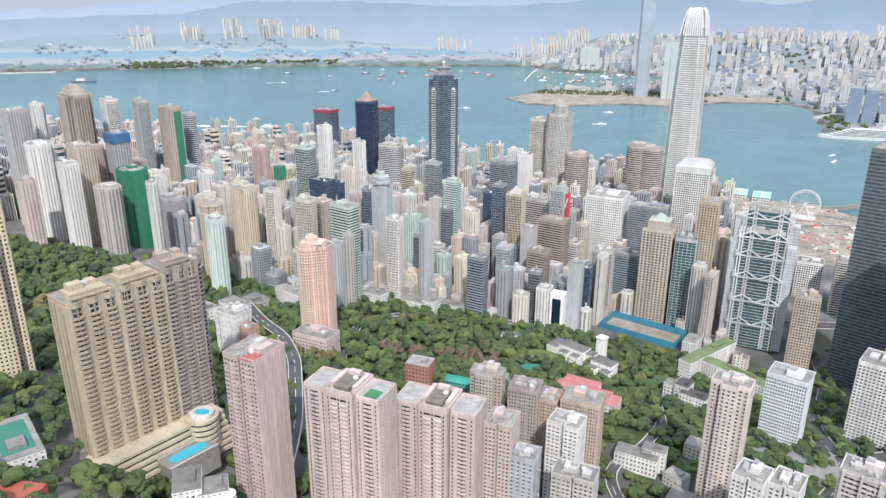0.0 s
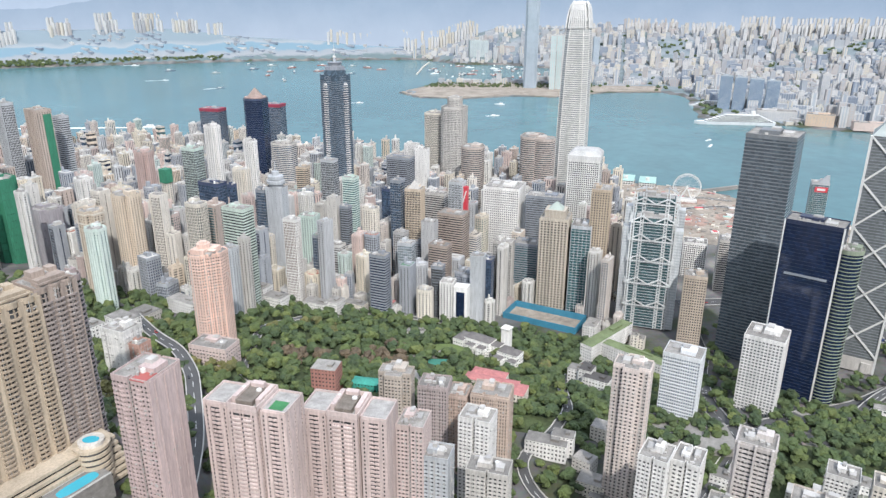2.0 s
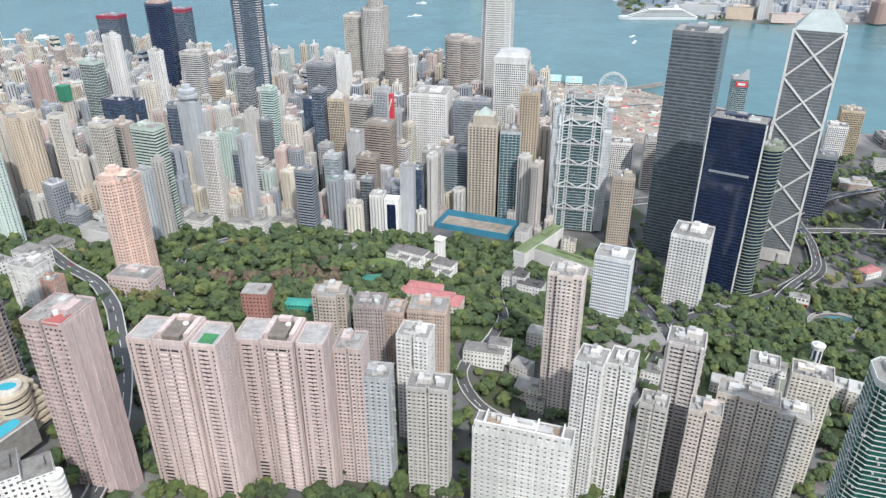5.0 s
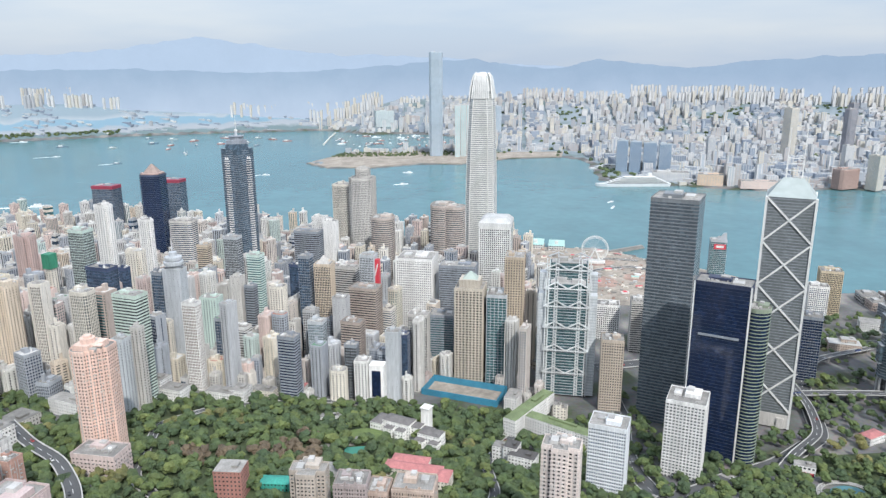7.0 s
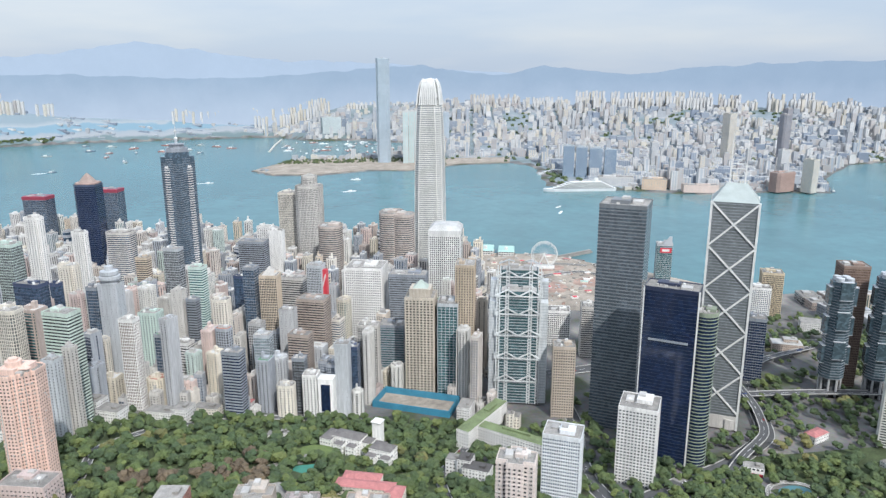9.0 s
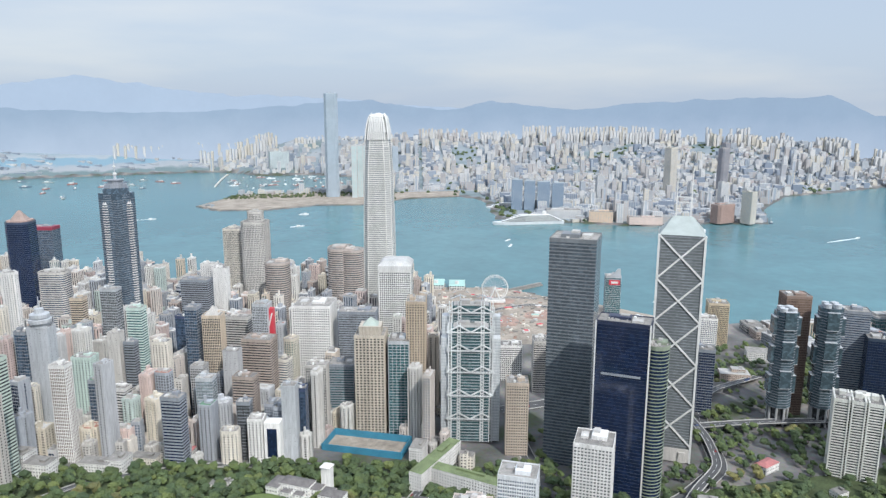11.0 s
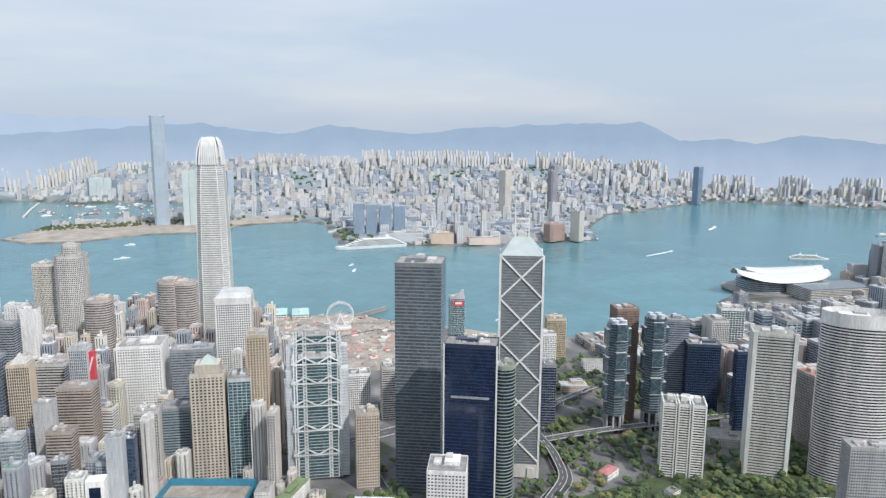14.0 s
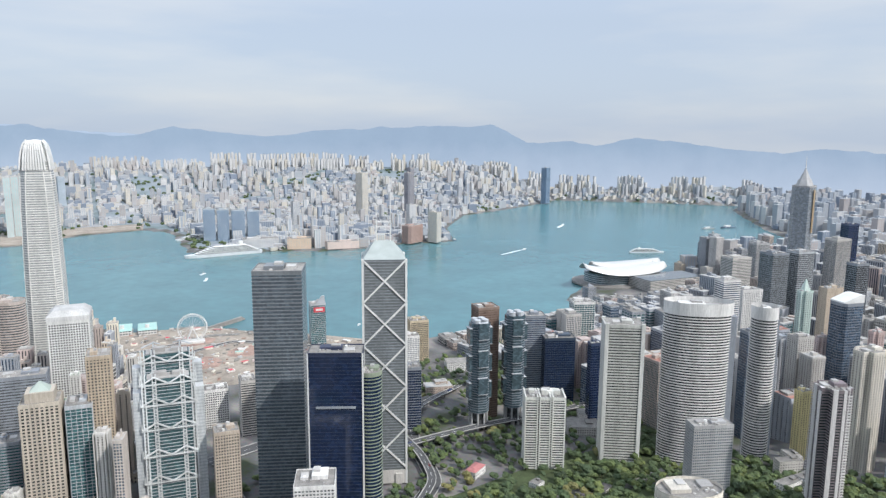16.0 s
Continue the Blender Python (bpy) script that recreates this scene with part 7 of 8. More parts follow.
lanes.append(road("road_slope", [(-130, -985, 0.6), (-160, -970, 0.6), (-175, -930, 0.6), (-140, -900, 0.6), (-120, -860, 0.6), (-118, -780, 0.6), (-70, -690, 0.6)], 9, "narrow winding road among trees"))
lanes.append(road("road_west", [(-350, -980, 0.8), (-380, -900, 0.8), (-420, -860, 0.8), (-440, -720, 0.8), (-400, -650, 0.8), (-300, -600, 0.8), (-180, -610, 0.8)], 9, "narrow road round the wooded park"))
tagged(part("plaza", Geo().prism([(-14 + p, -880 + q) for p, q in rect(70, 40)], terrain(-14, -880) - 8, terrain(-14, -880) + 1.5), PAVING), "grey paved depot roof beside the junction", "paving", kind="structure")
tagged(part("forecourt", Geo().prism([(128 + p, -800 + q) for p, q in rect(52, 26)], terrain(128, -800) - 8, terrain(128, -800) + 1.0), PAVING), "paved forecourt with planters", "paving", kind="structure")

CAR_PAINT = [plain("car_paint", c, 0.3, 0.1, 0.05) for c in ((0.75, 0.75, 0.74), (0.45, 0.03, 0.03), (0.03, 0.03, 0.035), (0.35, 0.36, 0.38), (0.05, 0.08, 0.2))]
TYRE = plain("tyre", (0.02, 0.02, 0.02), 0.9)


def car_kind(paint, label, length=4.5, tall=0.0):
    root = thing("car", 0, 0, -500, 0, label, "car", "traffic on the roads")
    part("body", Geo().box(0, 0, 0.35, length, 1.8, 0.75 + tall), paint, root)
    part("cabin", Geo().prism([(-length * 0.3, -0.8), (length * 0.22, -0.8), (length * 0.22, 0.8), (-length * 0.3, 0.8)], 1.1 + tall, 1.6 + tall,
                              upper=[(-length * 0.22, -0.65), (length * 0.1, -0.65), (length * 0.1, 0.65), (-length * 0.22, 0.65)]), G_DARK, root)
    for sx in (-0.32, 0.32):
        for sy in (-0.85, 0.85):
            part("wheel", Geo().box(sx * length, sy, 0.0, 0.62, 0.22, 0.62), TYRE, root)
    return root


kinds = [car_kind(CAR_PAINT[0], "white saloon car on the road"), car_kind(CAR_PAINT[1], "red taxi with a pale roof"), car_kind(CAR_PAINT[2], "black saloon car on the road"),
         car_kind(CAR_PAINT[3], "silver grey car on the road"), car_kind(CAR_PAINT[0], "white delivery van on the road", 5.5, 1.0), car_kind(CAR_PAINT[4], "dark blue bus on the road", 10.0, 2.0)]
rnd = random.Random(21)
used = set()
for lane in lanes:
    for i in range(2, len(lane) - 2, 3):
        if rnd.random() < 0.26:
            x, y, z, a, side = lane[i]
            k = rnd.choice((-2.6, 2.6))
            pick = rnd.choice((0, 1, 1, 2, 3, 3, 4, 5))
            m = pose(x + side[0] * k, y + side[1] * k, z, 0, 0, a + (180 if k > 0 else 0))
            if pick in used:
                copy_thing(kinds[pick], m)
            else:
                used.add(pick)
                kinds[pick].matrix_world = m
for i, k in enumerate(kinds):
    if i not in used:
        for o in (*k.children, k):
            bpy.data.objects.remove(o)


# ---- trees ----
def tree_kind(rnd, tall, wide, leaf):
    """A broad tree: tapered trunk with limbs, and a crown of many clumps with gaps."""
    root = thing("tree", 0, 0, -600)
    wood = Geo().lathe([(0.45, -1.5), (0.34, tall * 0.25), (0.2, tall * 0.5)], 7)
    tips = []
    for i in range(7):
        a, r, z = i * 0.9 + rnd.uniform(-0.3, 0.3), wide * rnd.uniform(0.18, 0.34), tall * rnd.uniform(0.5, 0.82)
        tip = (r * math.cos(a), r * math.sin(a), z)
        wood.beam((0, 0, tall * rnd.uniform(0.25, 0.45)), tip, 0.22)
        tips.append((tip, wide * rnd.uniform(0.19, 0.29)))
    tips.append(((0, 0, tall * 0.86), wide * 0.2))
    part("trunk", wood, TRUNK, root)
    crown_mesh = Geo()
    clumps(crown_mesh, rnd, tips, 14, 0, 0, 0, 0.6)
    part("crown", crown_mesh, leaf, root)
    return root


def lobe_shapes():
    """Uneven rounded foliage masses, open below, to be scaled and turned."""
    out, rnd = [], random.Random(2)
    for k in range(8):
        bm = bmesh.new()
        bmesh.ops.create_icosphere(bm, subdivisions=2, radius=1.0)
        low = [v for v in bm.verts if v.co.z < -0.55]
        bmesh.ops.delete(bm, geom=low, context="VERTS")
        for v in bm.verts:
            q = v.co.copy()
            v.co = q * (1 + 0.42 * noise.noise(q * 1.9 + Vector((k * 7.0, 0, 0))) + 0.2 * rnd.uniform(-1, 1))
        bm.verts.index_update()
        out.append(([tuple(v.co) for v in bm.verts], [tuple(v.index for v in f.verts) for f in bm.faces]))
        bm.free()
    return out


LOBES = lobe_shapes()


def clumps(geo, rnd, tips, each, x, y, z, size):
    """A lumpy mass of foliage round each limb's end, with loose sprays on it."""
    for (tx, ty, tz), r in tips:
        cx, cy, cz = x + tx, y + ty, z + tz
        shape, faces = rnd.choice(LOBES)
        w, rx, ry, rz = rnd.uniform(0, 6.28), r * rnd.uniform(0.9, 1.2), r * rnd.uniform(0.9, 1.2), r * rnd.uniform(0.7, 1.0)
        c, s = math.cos(w), math.sin(w)
        geo.add([(cx + rx * (c * a - s * b), cy + ry * (s * a + c * b), cz + rz * h) for a, b, h in shape], faces)
        for _ in range(each):
            u = Vector((rnd.gauss(0, 1), rnd.gauss(0, 1), rnd.gauss(0.45, 0.7))).normalized()
            p = Vector((cx, cy, cz)) + Vector((u.x, u.y, u.z * 0.85)) * r * rnd.uniform(0.95, 1.25)
            n = (u + Vector((rnd.uniform(-0.6, 0.6), rnd.uniform(-0.6, 0.6), rnd.uniform(-0.2, 0.8)))).normalized()
            a = n.orthogonal().normalized()
            b = n.cross(a)
            q, t = size * rnd.uniform(0.5, 1.2), rnd.uniform(0, 6.28)
            a, b = (a * math.cos(t) + b * math.sin(t)) * q, (b * math.cos(t) - a * math.sin(t)) * q * 0.75
            geo.add([tuple(p + a), tuple(p + b), tuple(p - a), tuple(p - b)], [(0, 1, 2, 3)])


rnd = random.Random(11)
TREES = [(tree_kind(rnd, h, w, LEAVES[k]), lab) for h, w, k, lab in ((13, 12, 0, "broad dark green park tree"), (11, 10, 1, "rounded fresh green park tree"), (15, 13, 2, "tall deep green park tree"),
                                                                   (10, 9, 3, "yellowish green park tree"), (9, 9, 4, "reddish brown bare-leaved park tree"))]
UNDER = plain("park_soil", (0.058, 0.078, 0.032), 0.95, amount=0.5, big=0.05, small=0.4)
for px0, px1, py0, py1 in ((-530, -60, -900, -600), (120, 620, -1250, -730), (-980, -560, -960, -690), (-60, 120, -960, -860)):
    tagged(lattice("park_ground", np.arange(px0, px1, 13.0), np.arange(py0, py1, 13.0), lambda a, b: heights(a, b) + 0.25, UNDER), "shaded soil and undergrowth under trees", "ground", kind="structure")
lanes.append(road("garden_path", [(196, -842, 0.7), (206, -812, 0.7), (232, -796, 0.7), (258, -806, 0.7), (262, -832, 0.7), (238, -850, 0.7), (214, -872, 0.7)], 4, "pale winding garden path round a pond", mat=PAVING))
tagged(part("pond", Geo().prism([(234 + p, -824 + q) for p, q in oval(34, 22, 20)], terrain(234, -824) - 3, terrain(234, -824) + 0.9), WATER), "small garden pond", "pond", kind="structure")
keep(234, -824, 18)
ROADS = [(q[0], q[1]) for lane in lanes for q in lane]


def wooded(x, y):
    """How thickly trees stand at a place, 0 to 1."""
    s = foot(x, y)
    if -530 < x < -60 and -960 < y < -600:
        return 1.0
    if -90 < x < 130 and -960 < y < -640:
        return 0.55
    if 60 < x < 330 and -760 < y < -560:
        return 0.3
    if 330 < x < 660 and -800 < y < -540:
        return 0.3
    if 440 < x < 900 and -540 < y < -330:
        return 0.25
    if 120 < x < 620 and -1250 < y < -700 and s > 20:
        return 0.95
    if -980 < x < -520 and s > 430 and y < -640:
        return 0.9
    if x > 560 and s > 300:
        return 0.9
    if -560 < x < 250 and y < -960:
        return 0.55
    return 0.0


spots, rnd, cells = [], random.Random(31), {}
road_cells = {(int(a // 10), int(b // 10)) for a, b in ROADS}
for i in range(44000):
    x, y = rnd.uniform(-1000, 1250), rnd.uniform(-1330, -330)
    cell = (int(x // 10.8), int(y // 10.8))
    far, az_deg = sight(x, y)
    if cell in cells or rnd.random() > wooded(x, y) or not -60 < az_deg < 73 or far < 130 or (int(x // 10), int(y // 10)) in road_cells or not free(x, y, -3.0):
        continue
    cells[cell] = True
    spots.append((far, x, y))
spots.sort()
forest = Geo()
for n, (far, x, y) in enumerate(spots):
    red = noise.noise((x * 0.012, y * 0.012, 3.0))
    k = 4 if red > 0.55 and rnd.random() < 0.6 else 3 if red < -0.42 and rnd.random() < 0.6 else rnd.choice((0, 0, 1, 2, 2))
    z, grow = terrain(x, y), rnd.uniform(0.62, 1.15)
    if n < 5:
        k = n
    if n % max(1, len(spots) // 195) == 0 or n < 5:
        one, lab = TREES[k]
        m = pose(x, y, z, 0, 0, rnd.uniform(0, 360))
        ob = one if n < 5 else copy_thing(one, m)
        if n < 5:
            ob.matrix_world = m
        ob.scale = (grow, grow, grow * rnd.uniform(0.85, 1.1))
        tagged(ob, lab, "tree", "park trees")
    else:
        tall, wide = 11.0 * grow, 13.5 * grow
        forest.slot = k
        turns = [rnd.uniform(0, 2) + 2.1 * q for q in range(3)]
        tips = [((wide * 0.27 * math.cos(a), wide * 0.27 * math.sin(a), tall * rnd.uniform(0.45, 0.75)), wide * rnd.uniform(0.20, 0.31)) for a in turns] + [((0, 0, tall * 0.78), wide * rnd.uniform(0.24, 0.32))]
        if far > 560:
            tips = [(p, r * 1.12) for p, r in tips[1 if far < 720 else 2:]]
        clumps(forest, rnd, tips, 6 if far < 500 else 1, x, y, z, 0.65)
tagged(part("woodland", forest, LEAVES, kind="stuff"), "dense green woodland of the park and slopes", "trees")


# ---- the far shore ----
# far-shore base colours: distance haze is put into the colour itself
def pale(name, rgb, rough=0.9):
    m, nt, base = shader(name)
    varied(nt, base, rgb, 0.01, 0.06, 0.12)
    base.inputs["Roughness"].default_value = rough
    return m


# walls, windows and roofs paled and flattened in contrast to stand in for haze
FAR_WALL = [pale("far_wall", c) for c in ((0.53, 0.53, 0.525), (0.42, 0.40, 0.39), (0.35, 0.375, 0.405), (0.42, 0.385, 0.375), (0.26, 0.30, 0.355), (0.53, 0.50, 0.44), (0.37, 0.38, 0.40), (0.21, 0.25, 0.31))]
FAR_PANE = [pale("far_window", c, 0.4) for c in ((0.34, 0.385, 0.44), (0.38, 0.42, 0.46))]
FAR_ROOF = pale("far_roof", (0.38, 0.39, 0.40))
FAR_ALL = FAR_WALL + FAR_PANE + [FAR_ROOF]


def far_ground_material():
    """Yards and streets with dull green between them, haze put into the colours."""
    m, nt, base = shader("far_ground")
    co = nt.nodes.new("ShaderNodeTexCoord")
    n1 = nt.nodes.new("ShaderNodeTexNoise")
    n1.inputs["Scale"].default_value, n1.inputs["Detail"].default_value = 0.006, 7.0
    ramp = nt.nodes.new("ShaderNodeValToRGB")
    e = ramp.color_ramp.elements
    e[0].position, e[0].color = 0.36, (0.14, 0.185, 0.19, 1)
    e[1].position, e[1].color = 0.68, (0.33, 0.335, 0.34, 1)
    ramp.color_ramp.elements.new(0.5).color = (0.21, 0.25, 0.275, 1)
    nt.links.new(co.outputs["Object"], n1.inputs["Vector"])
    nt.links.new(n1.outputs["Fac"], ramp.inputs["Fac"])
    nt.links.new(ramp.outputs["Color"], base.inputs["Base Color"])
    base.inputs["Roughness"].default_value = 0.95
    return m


FAR_GROUND = far_ground_material()


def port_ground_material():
    """Wooded shore, quays, channel and terraces painted up the slope in haze-paled colours."""
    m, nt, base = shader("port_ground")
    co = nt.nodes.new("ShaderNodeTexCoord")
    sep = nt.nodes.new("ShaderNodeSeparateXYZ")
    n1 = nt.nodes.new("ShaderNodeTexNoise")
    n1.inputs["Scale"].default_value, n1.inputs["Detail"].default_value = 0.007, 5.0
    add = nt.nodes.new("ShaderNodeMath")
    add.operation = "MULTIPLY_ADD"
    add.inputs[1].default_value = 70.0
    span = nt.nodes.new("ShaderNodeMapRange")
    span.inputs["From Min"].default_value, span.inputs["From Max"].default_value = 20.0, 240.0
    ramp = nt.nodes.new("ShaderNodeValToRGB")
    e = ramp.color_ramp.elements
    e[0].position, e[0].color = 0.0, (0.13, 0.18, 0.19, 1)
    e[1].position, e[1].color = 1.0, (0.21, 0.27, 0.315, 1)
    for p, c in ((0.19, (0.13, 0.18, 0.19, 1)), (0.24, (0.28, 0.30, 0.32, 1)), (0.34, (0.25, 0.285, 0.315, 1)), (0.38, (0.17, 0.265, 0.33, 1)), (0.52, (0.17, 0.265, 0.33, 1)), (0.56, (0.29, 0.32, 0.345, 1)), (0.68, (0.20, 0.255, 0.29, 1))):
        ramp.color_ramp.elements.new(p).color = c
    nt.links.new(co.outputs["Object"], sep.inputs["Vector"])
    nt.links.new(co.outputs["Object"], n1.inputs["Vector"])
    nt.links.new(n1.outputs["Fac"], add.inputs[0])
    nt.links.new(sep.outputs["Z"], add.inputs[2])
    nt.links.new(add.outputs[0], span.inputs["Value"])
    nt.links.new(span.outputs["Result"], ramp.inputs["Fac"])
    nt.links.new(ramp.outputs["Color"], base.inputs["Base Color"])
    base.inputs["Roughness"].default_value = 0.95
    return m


def far_block(geo, rnd, x, y, z, w, d, h, turn, k, floors=True, hut=True):
    """A far building: body, recessed window strips, and a roof house on some."""
    c, s = math.cos(radians(turn)), math.sin(radians(turn))
    place = lambda pts: [(x + c * a - s * b, y + s * a + c * b) for a, b in pts]
    if floors:
        geo.slot = len(FAR_WALL) + rnd.randrange(2)
        geo.prism(place(rect(w - 1.2, d - 1.2)), z - 8, z + h - 0.5)
        geo.slot = k
        if rnd.random() < 0.5:
            n = max(1, int(h / 8))
            for i in range(n):
                geo.prism(place(rect(w, d)), z - 2 + h * i / n, z - 2 + h * (i + 0.6) / n)
        n = max(1, int(w / 8))
        for i in range(n + 1):
            q = -w / 2 + w * i / n
            geo.prism(place([(q - 2.7, -d / 2 - 0.2), (q + 2.7, -d / 2 - 0.2), (q + 2.7, d / 2 + 0.2), (q - 2.7, d / 2 + 0.2)]), z - 8, z + h)
    else:
        geo.slot = k
        geo.prism(place(rect(w, d)), z - 8, z + h)
    geo.slot = len(FAR_ALL) - 1
    geo.prism(place(rect(w - 0.8, d - 0.8)), z + h - 1, z + h + 0.4)
    if hut:
        geo.slot = rnd.choice((0, k, 2))
        e = rnd.uniform(-0.2, 0.2)
        geo.prism(place([(a * 0.35 + w * e, b * 0.45) for a, b in rect(w, d)]), z + h - 1, z + h + rnd.uniform(2, 6))


def estate(geo, rnd, az0, az1, far, lift, k, wide=15.0):
    """A housing estate: rows of alike slim towers, their tops at an angle above or below the eye's level."""
    n = max(2, int(radians(az1 - az0) * far / (wide * 1.35)))
    for row in range(2):
        for i in range(n):
            if rnd.random() < 0.12:
                continue
            a, r = radians(az0 + (az1 - az0) * (i + 0.5 + 0.4 * row) / n), far - 45 * row + rnd.uniform(-14, 14)
            x, y = HOME[0] + r * math.sin(a), HOME[1] + r * math.cos(a)
            z = terrain(x, y)
            h = min(104, 422 + r * math.tan(radians(lift)) - z) * (1 - 0.25 * row) + rnd.uniform(-9, 4)
            far_block(geo, rnd, x, y, z, wide * rnd.uniform(0.8, 1.1), wide, h, rnd.choice((-18, -18, -8)), rnd.choice((k, 0, 0, 5)), False)


def green_patch(x, y):
    return noise.noise((x * 0.0034, y * 0.0034, 21.0)) > 0.36


def far_city(name, label, rnd, step, allowed, lots, turn, estates=()):
    """Street blocks in rows: low wide houses, slabs, and now and then a tower."""
    g = Geo()
    c, s = math.cos(radians(turn)), math.sin(radians(turn))
    for i in range(int(12000 / step)):
        if i % 5 == 4:
            continue
        for j in range(int(9000 / step)):
            u, v = -6500 + (i + rnd.uniform(0.2, 0.8)) * step, -1500 + (j + rnd.uniform(0.3, 0.7)) * step
            x, y = c * u - s * v, s * u + c * v
            if not (-4500 < x < 5000 and -900 < y < 5600):
                continue
            far, a = sight(x, y)
            if far > 5350 or not allowed(x, y, far, a) or green_patch(x, y) and y > 0 or not free(x, y, 8):
                continue
            w, d, h, k = lots(rnd, x, y, far, a, step)
            far_block(g, rnd, x, y, terrain(x, y), w, d, h, turn + rnd.choice((0, 0, 0, 12, -15)), k, far < 3800 and h > 12 or h > 45, rnd.random() < 0.45)
    for az0, az1, far, lift, k in estates:
        estate(g, rnd, az0, az1, far, lift, k)
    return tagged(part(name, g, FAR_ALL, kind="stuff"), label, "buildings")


def kow_ok(x, y, far, a):
    bare = x < 800 and 1500 < y < 2150
    return y > 820 and -4 <= a < 66 and far < 4985 and dry(KOWLOON, x, y, 22) and not bare


def kow_lots(rnd, x, y, far, a, step):
    patch, tone, q = noise.noise((x * 0.0026, y * 0.0026, 9.0)), noise.noise((x * 0.004, y * 0.004, 3.0)), rnd.random()
    k = rnd.choice((0, 0, 1, 3, 5, 5, 6) if tone > 0.05 else (0, 0, 2, 6, 1, 4) if tone > -0.2 else (2, 6, 4, 7, 0, 1))
    if q < (0.16 if patch > 0.1 else 0.035):
        return rnd.uniform(13, 19), rnd.uniform(13, 19), rnd.uniform(42, 84) * (0.7 if a > 46 else 1), rnd.choice((0, 0, 5, 1, k))
    if q < 0.34:
        return rnd.uniform(15, 34), rnd.uniform(12, 18), rnd.uniform(20, 42) if patch > -0.1 else rnd.uniform(14, 28), k
    if q < 0.38:
        return rnd.uniform(30, 52), rnd.uniform(18, 26), rnd.uniform(22, 48), rnd.choice((4, 7, 2))
    return rnd.uniform(0.6, 1.15) * step, rnd.uniform(0.5, 0.85) * step, rnd.uniform(6, 20), k


def port_ok(x, y, far, a):
    return -44 < a < -3.5 and 4750 < far < 5330 and dry(KOWLOON, x, y, 25) and noise.noise((x * 0.006, y * 0.006, 2.0)) > -0.05 and terrain(x, y) > 22


def port_lots(rnd, x, y, far, a, step):
    if rnd.random() < 0.12:
        return rnd.uniform(14, 24), 14, rnd.uniform(12, 30), rnd.choice((2, 6, 1))
    return rnd.uniform(30, 85), rnd.uniform(12, 22), rnd.uniform(2.5, 6), rnd.choice((0, 2, 7, 6, 7, 2, 4, 4))


def point_ok(x, y, far, a):
    return 48 < a < 74 and far > 2350 and dry(ISLAND, x, y, 40) and foot(x, y) < 420


def point_lots(rnd, x, y, far, a, step):
    k = rnd.choice((0, 1, 2, 2, 4, 4, 6, 7, 3))
    if rnd.random() < 0.45:
        return rnd.uniform(22, 36), rnd.uniform(20, 30), rnd.uniform(60, 115), k
    return rnd.uniform(24, 48), rnd.uniform(20, 34), rnd.uniform(18, 60), k


# towers that stand out on the far shore
def far_put(x, y, w, d, top, turn, label, mats, style="bands", plan="rect"):
    keep(x, y, 0.6 * max(w, d))
    return put(x, y, w, d, top, turn, style, mats[0], mats[1], label, plan, "tower_block", base=4.0 if terrain(x, y) < 6 else None, category="tower")


# tower colours below are paled towards blue-grey as haze would make them
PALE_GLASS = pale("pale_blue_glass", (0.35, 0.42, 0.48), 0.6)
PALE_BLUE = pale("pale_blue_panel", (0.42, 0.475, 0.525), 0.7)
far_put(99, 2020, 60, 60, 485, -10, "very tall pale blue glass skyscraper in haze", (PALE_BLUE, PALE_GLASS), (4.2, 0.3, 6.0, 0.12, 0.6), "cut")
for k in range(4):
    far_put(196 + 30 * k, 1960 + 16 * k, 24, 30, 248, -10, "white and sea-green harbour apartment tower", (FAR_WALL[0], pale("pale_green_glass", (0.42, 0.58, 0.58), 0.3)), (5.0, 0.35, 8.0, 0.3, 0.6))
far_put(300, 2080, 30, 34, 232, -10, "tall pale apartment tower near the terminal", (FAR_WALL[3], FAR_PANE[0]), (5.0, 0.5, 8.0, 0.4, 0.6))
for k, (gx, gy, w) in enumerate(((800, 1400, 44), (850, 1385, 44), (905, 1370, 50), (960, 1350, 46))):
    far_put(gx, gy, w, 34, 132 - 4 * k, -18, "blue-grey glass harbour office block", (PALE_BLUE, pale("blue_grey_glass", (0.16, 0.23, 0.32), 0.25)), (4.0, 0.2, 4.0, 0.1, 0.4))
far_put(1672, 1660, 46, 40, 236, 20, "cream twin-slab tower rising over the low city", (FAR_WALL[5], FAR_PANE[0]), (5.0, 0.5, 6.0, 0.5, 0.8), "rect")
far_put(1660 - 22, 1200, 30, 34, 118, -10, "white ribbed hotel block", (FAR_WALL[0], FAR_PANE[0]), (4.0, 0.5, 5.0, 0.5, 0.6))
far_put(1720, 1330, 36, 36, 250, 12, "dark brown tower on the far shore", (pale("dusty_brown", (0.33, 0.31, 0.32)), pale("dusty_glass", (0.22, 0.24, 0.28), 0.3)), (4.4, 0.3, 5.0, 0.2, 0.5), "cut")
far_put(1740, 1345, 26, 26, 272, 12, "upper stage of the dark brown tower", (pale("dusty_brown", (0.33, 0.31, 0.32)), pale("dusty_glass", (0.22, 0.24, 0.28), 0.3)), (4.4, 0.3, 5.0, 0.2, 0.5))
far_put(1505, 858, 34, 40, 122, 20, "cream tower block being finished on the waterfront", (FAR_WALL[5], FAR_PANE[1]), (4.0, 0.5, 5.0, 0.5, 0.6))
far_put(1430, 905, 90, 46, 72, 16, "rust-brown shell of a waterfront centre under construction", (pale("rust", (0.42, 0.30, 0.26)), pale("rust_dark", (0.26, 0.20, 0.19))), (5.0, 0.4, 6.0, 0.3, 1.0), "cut")
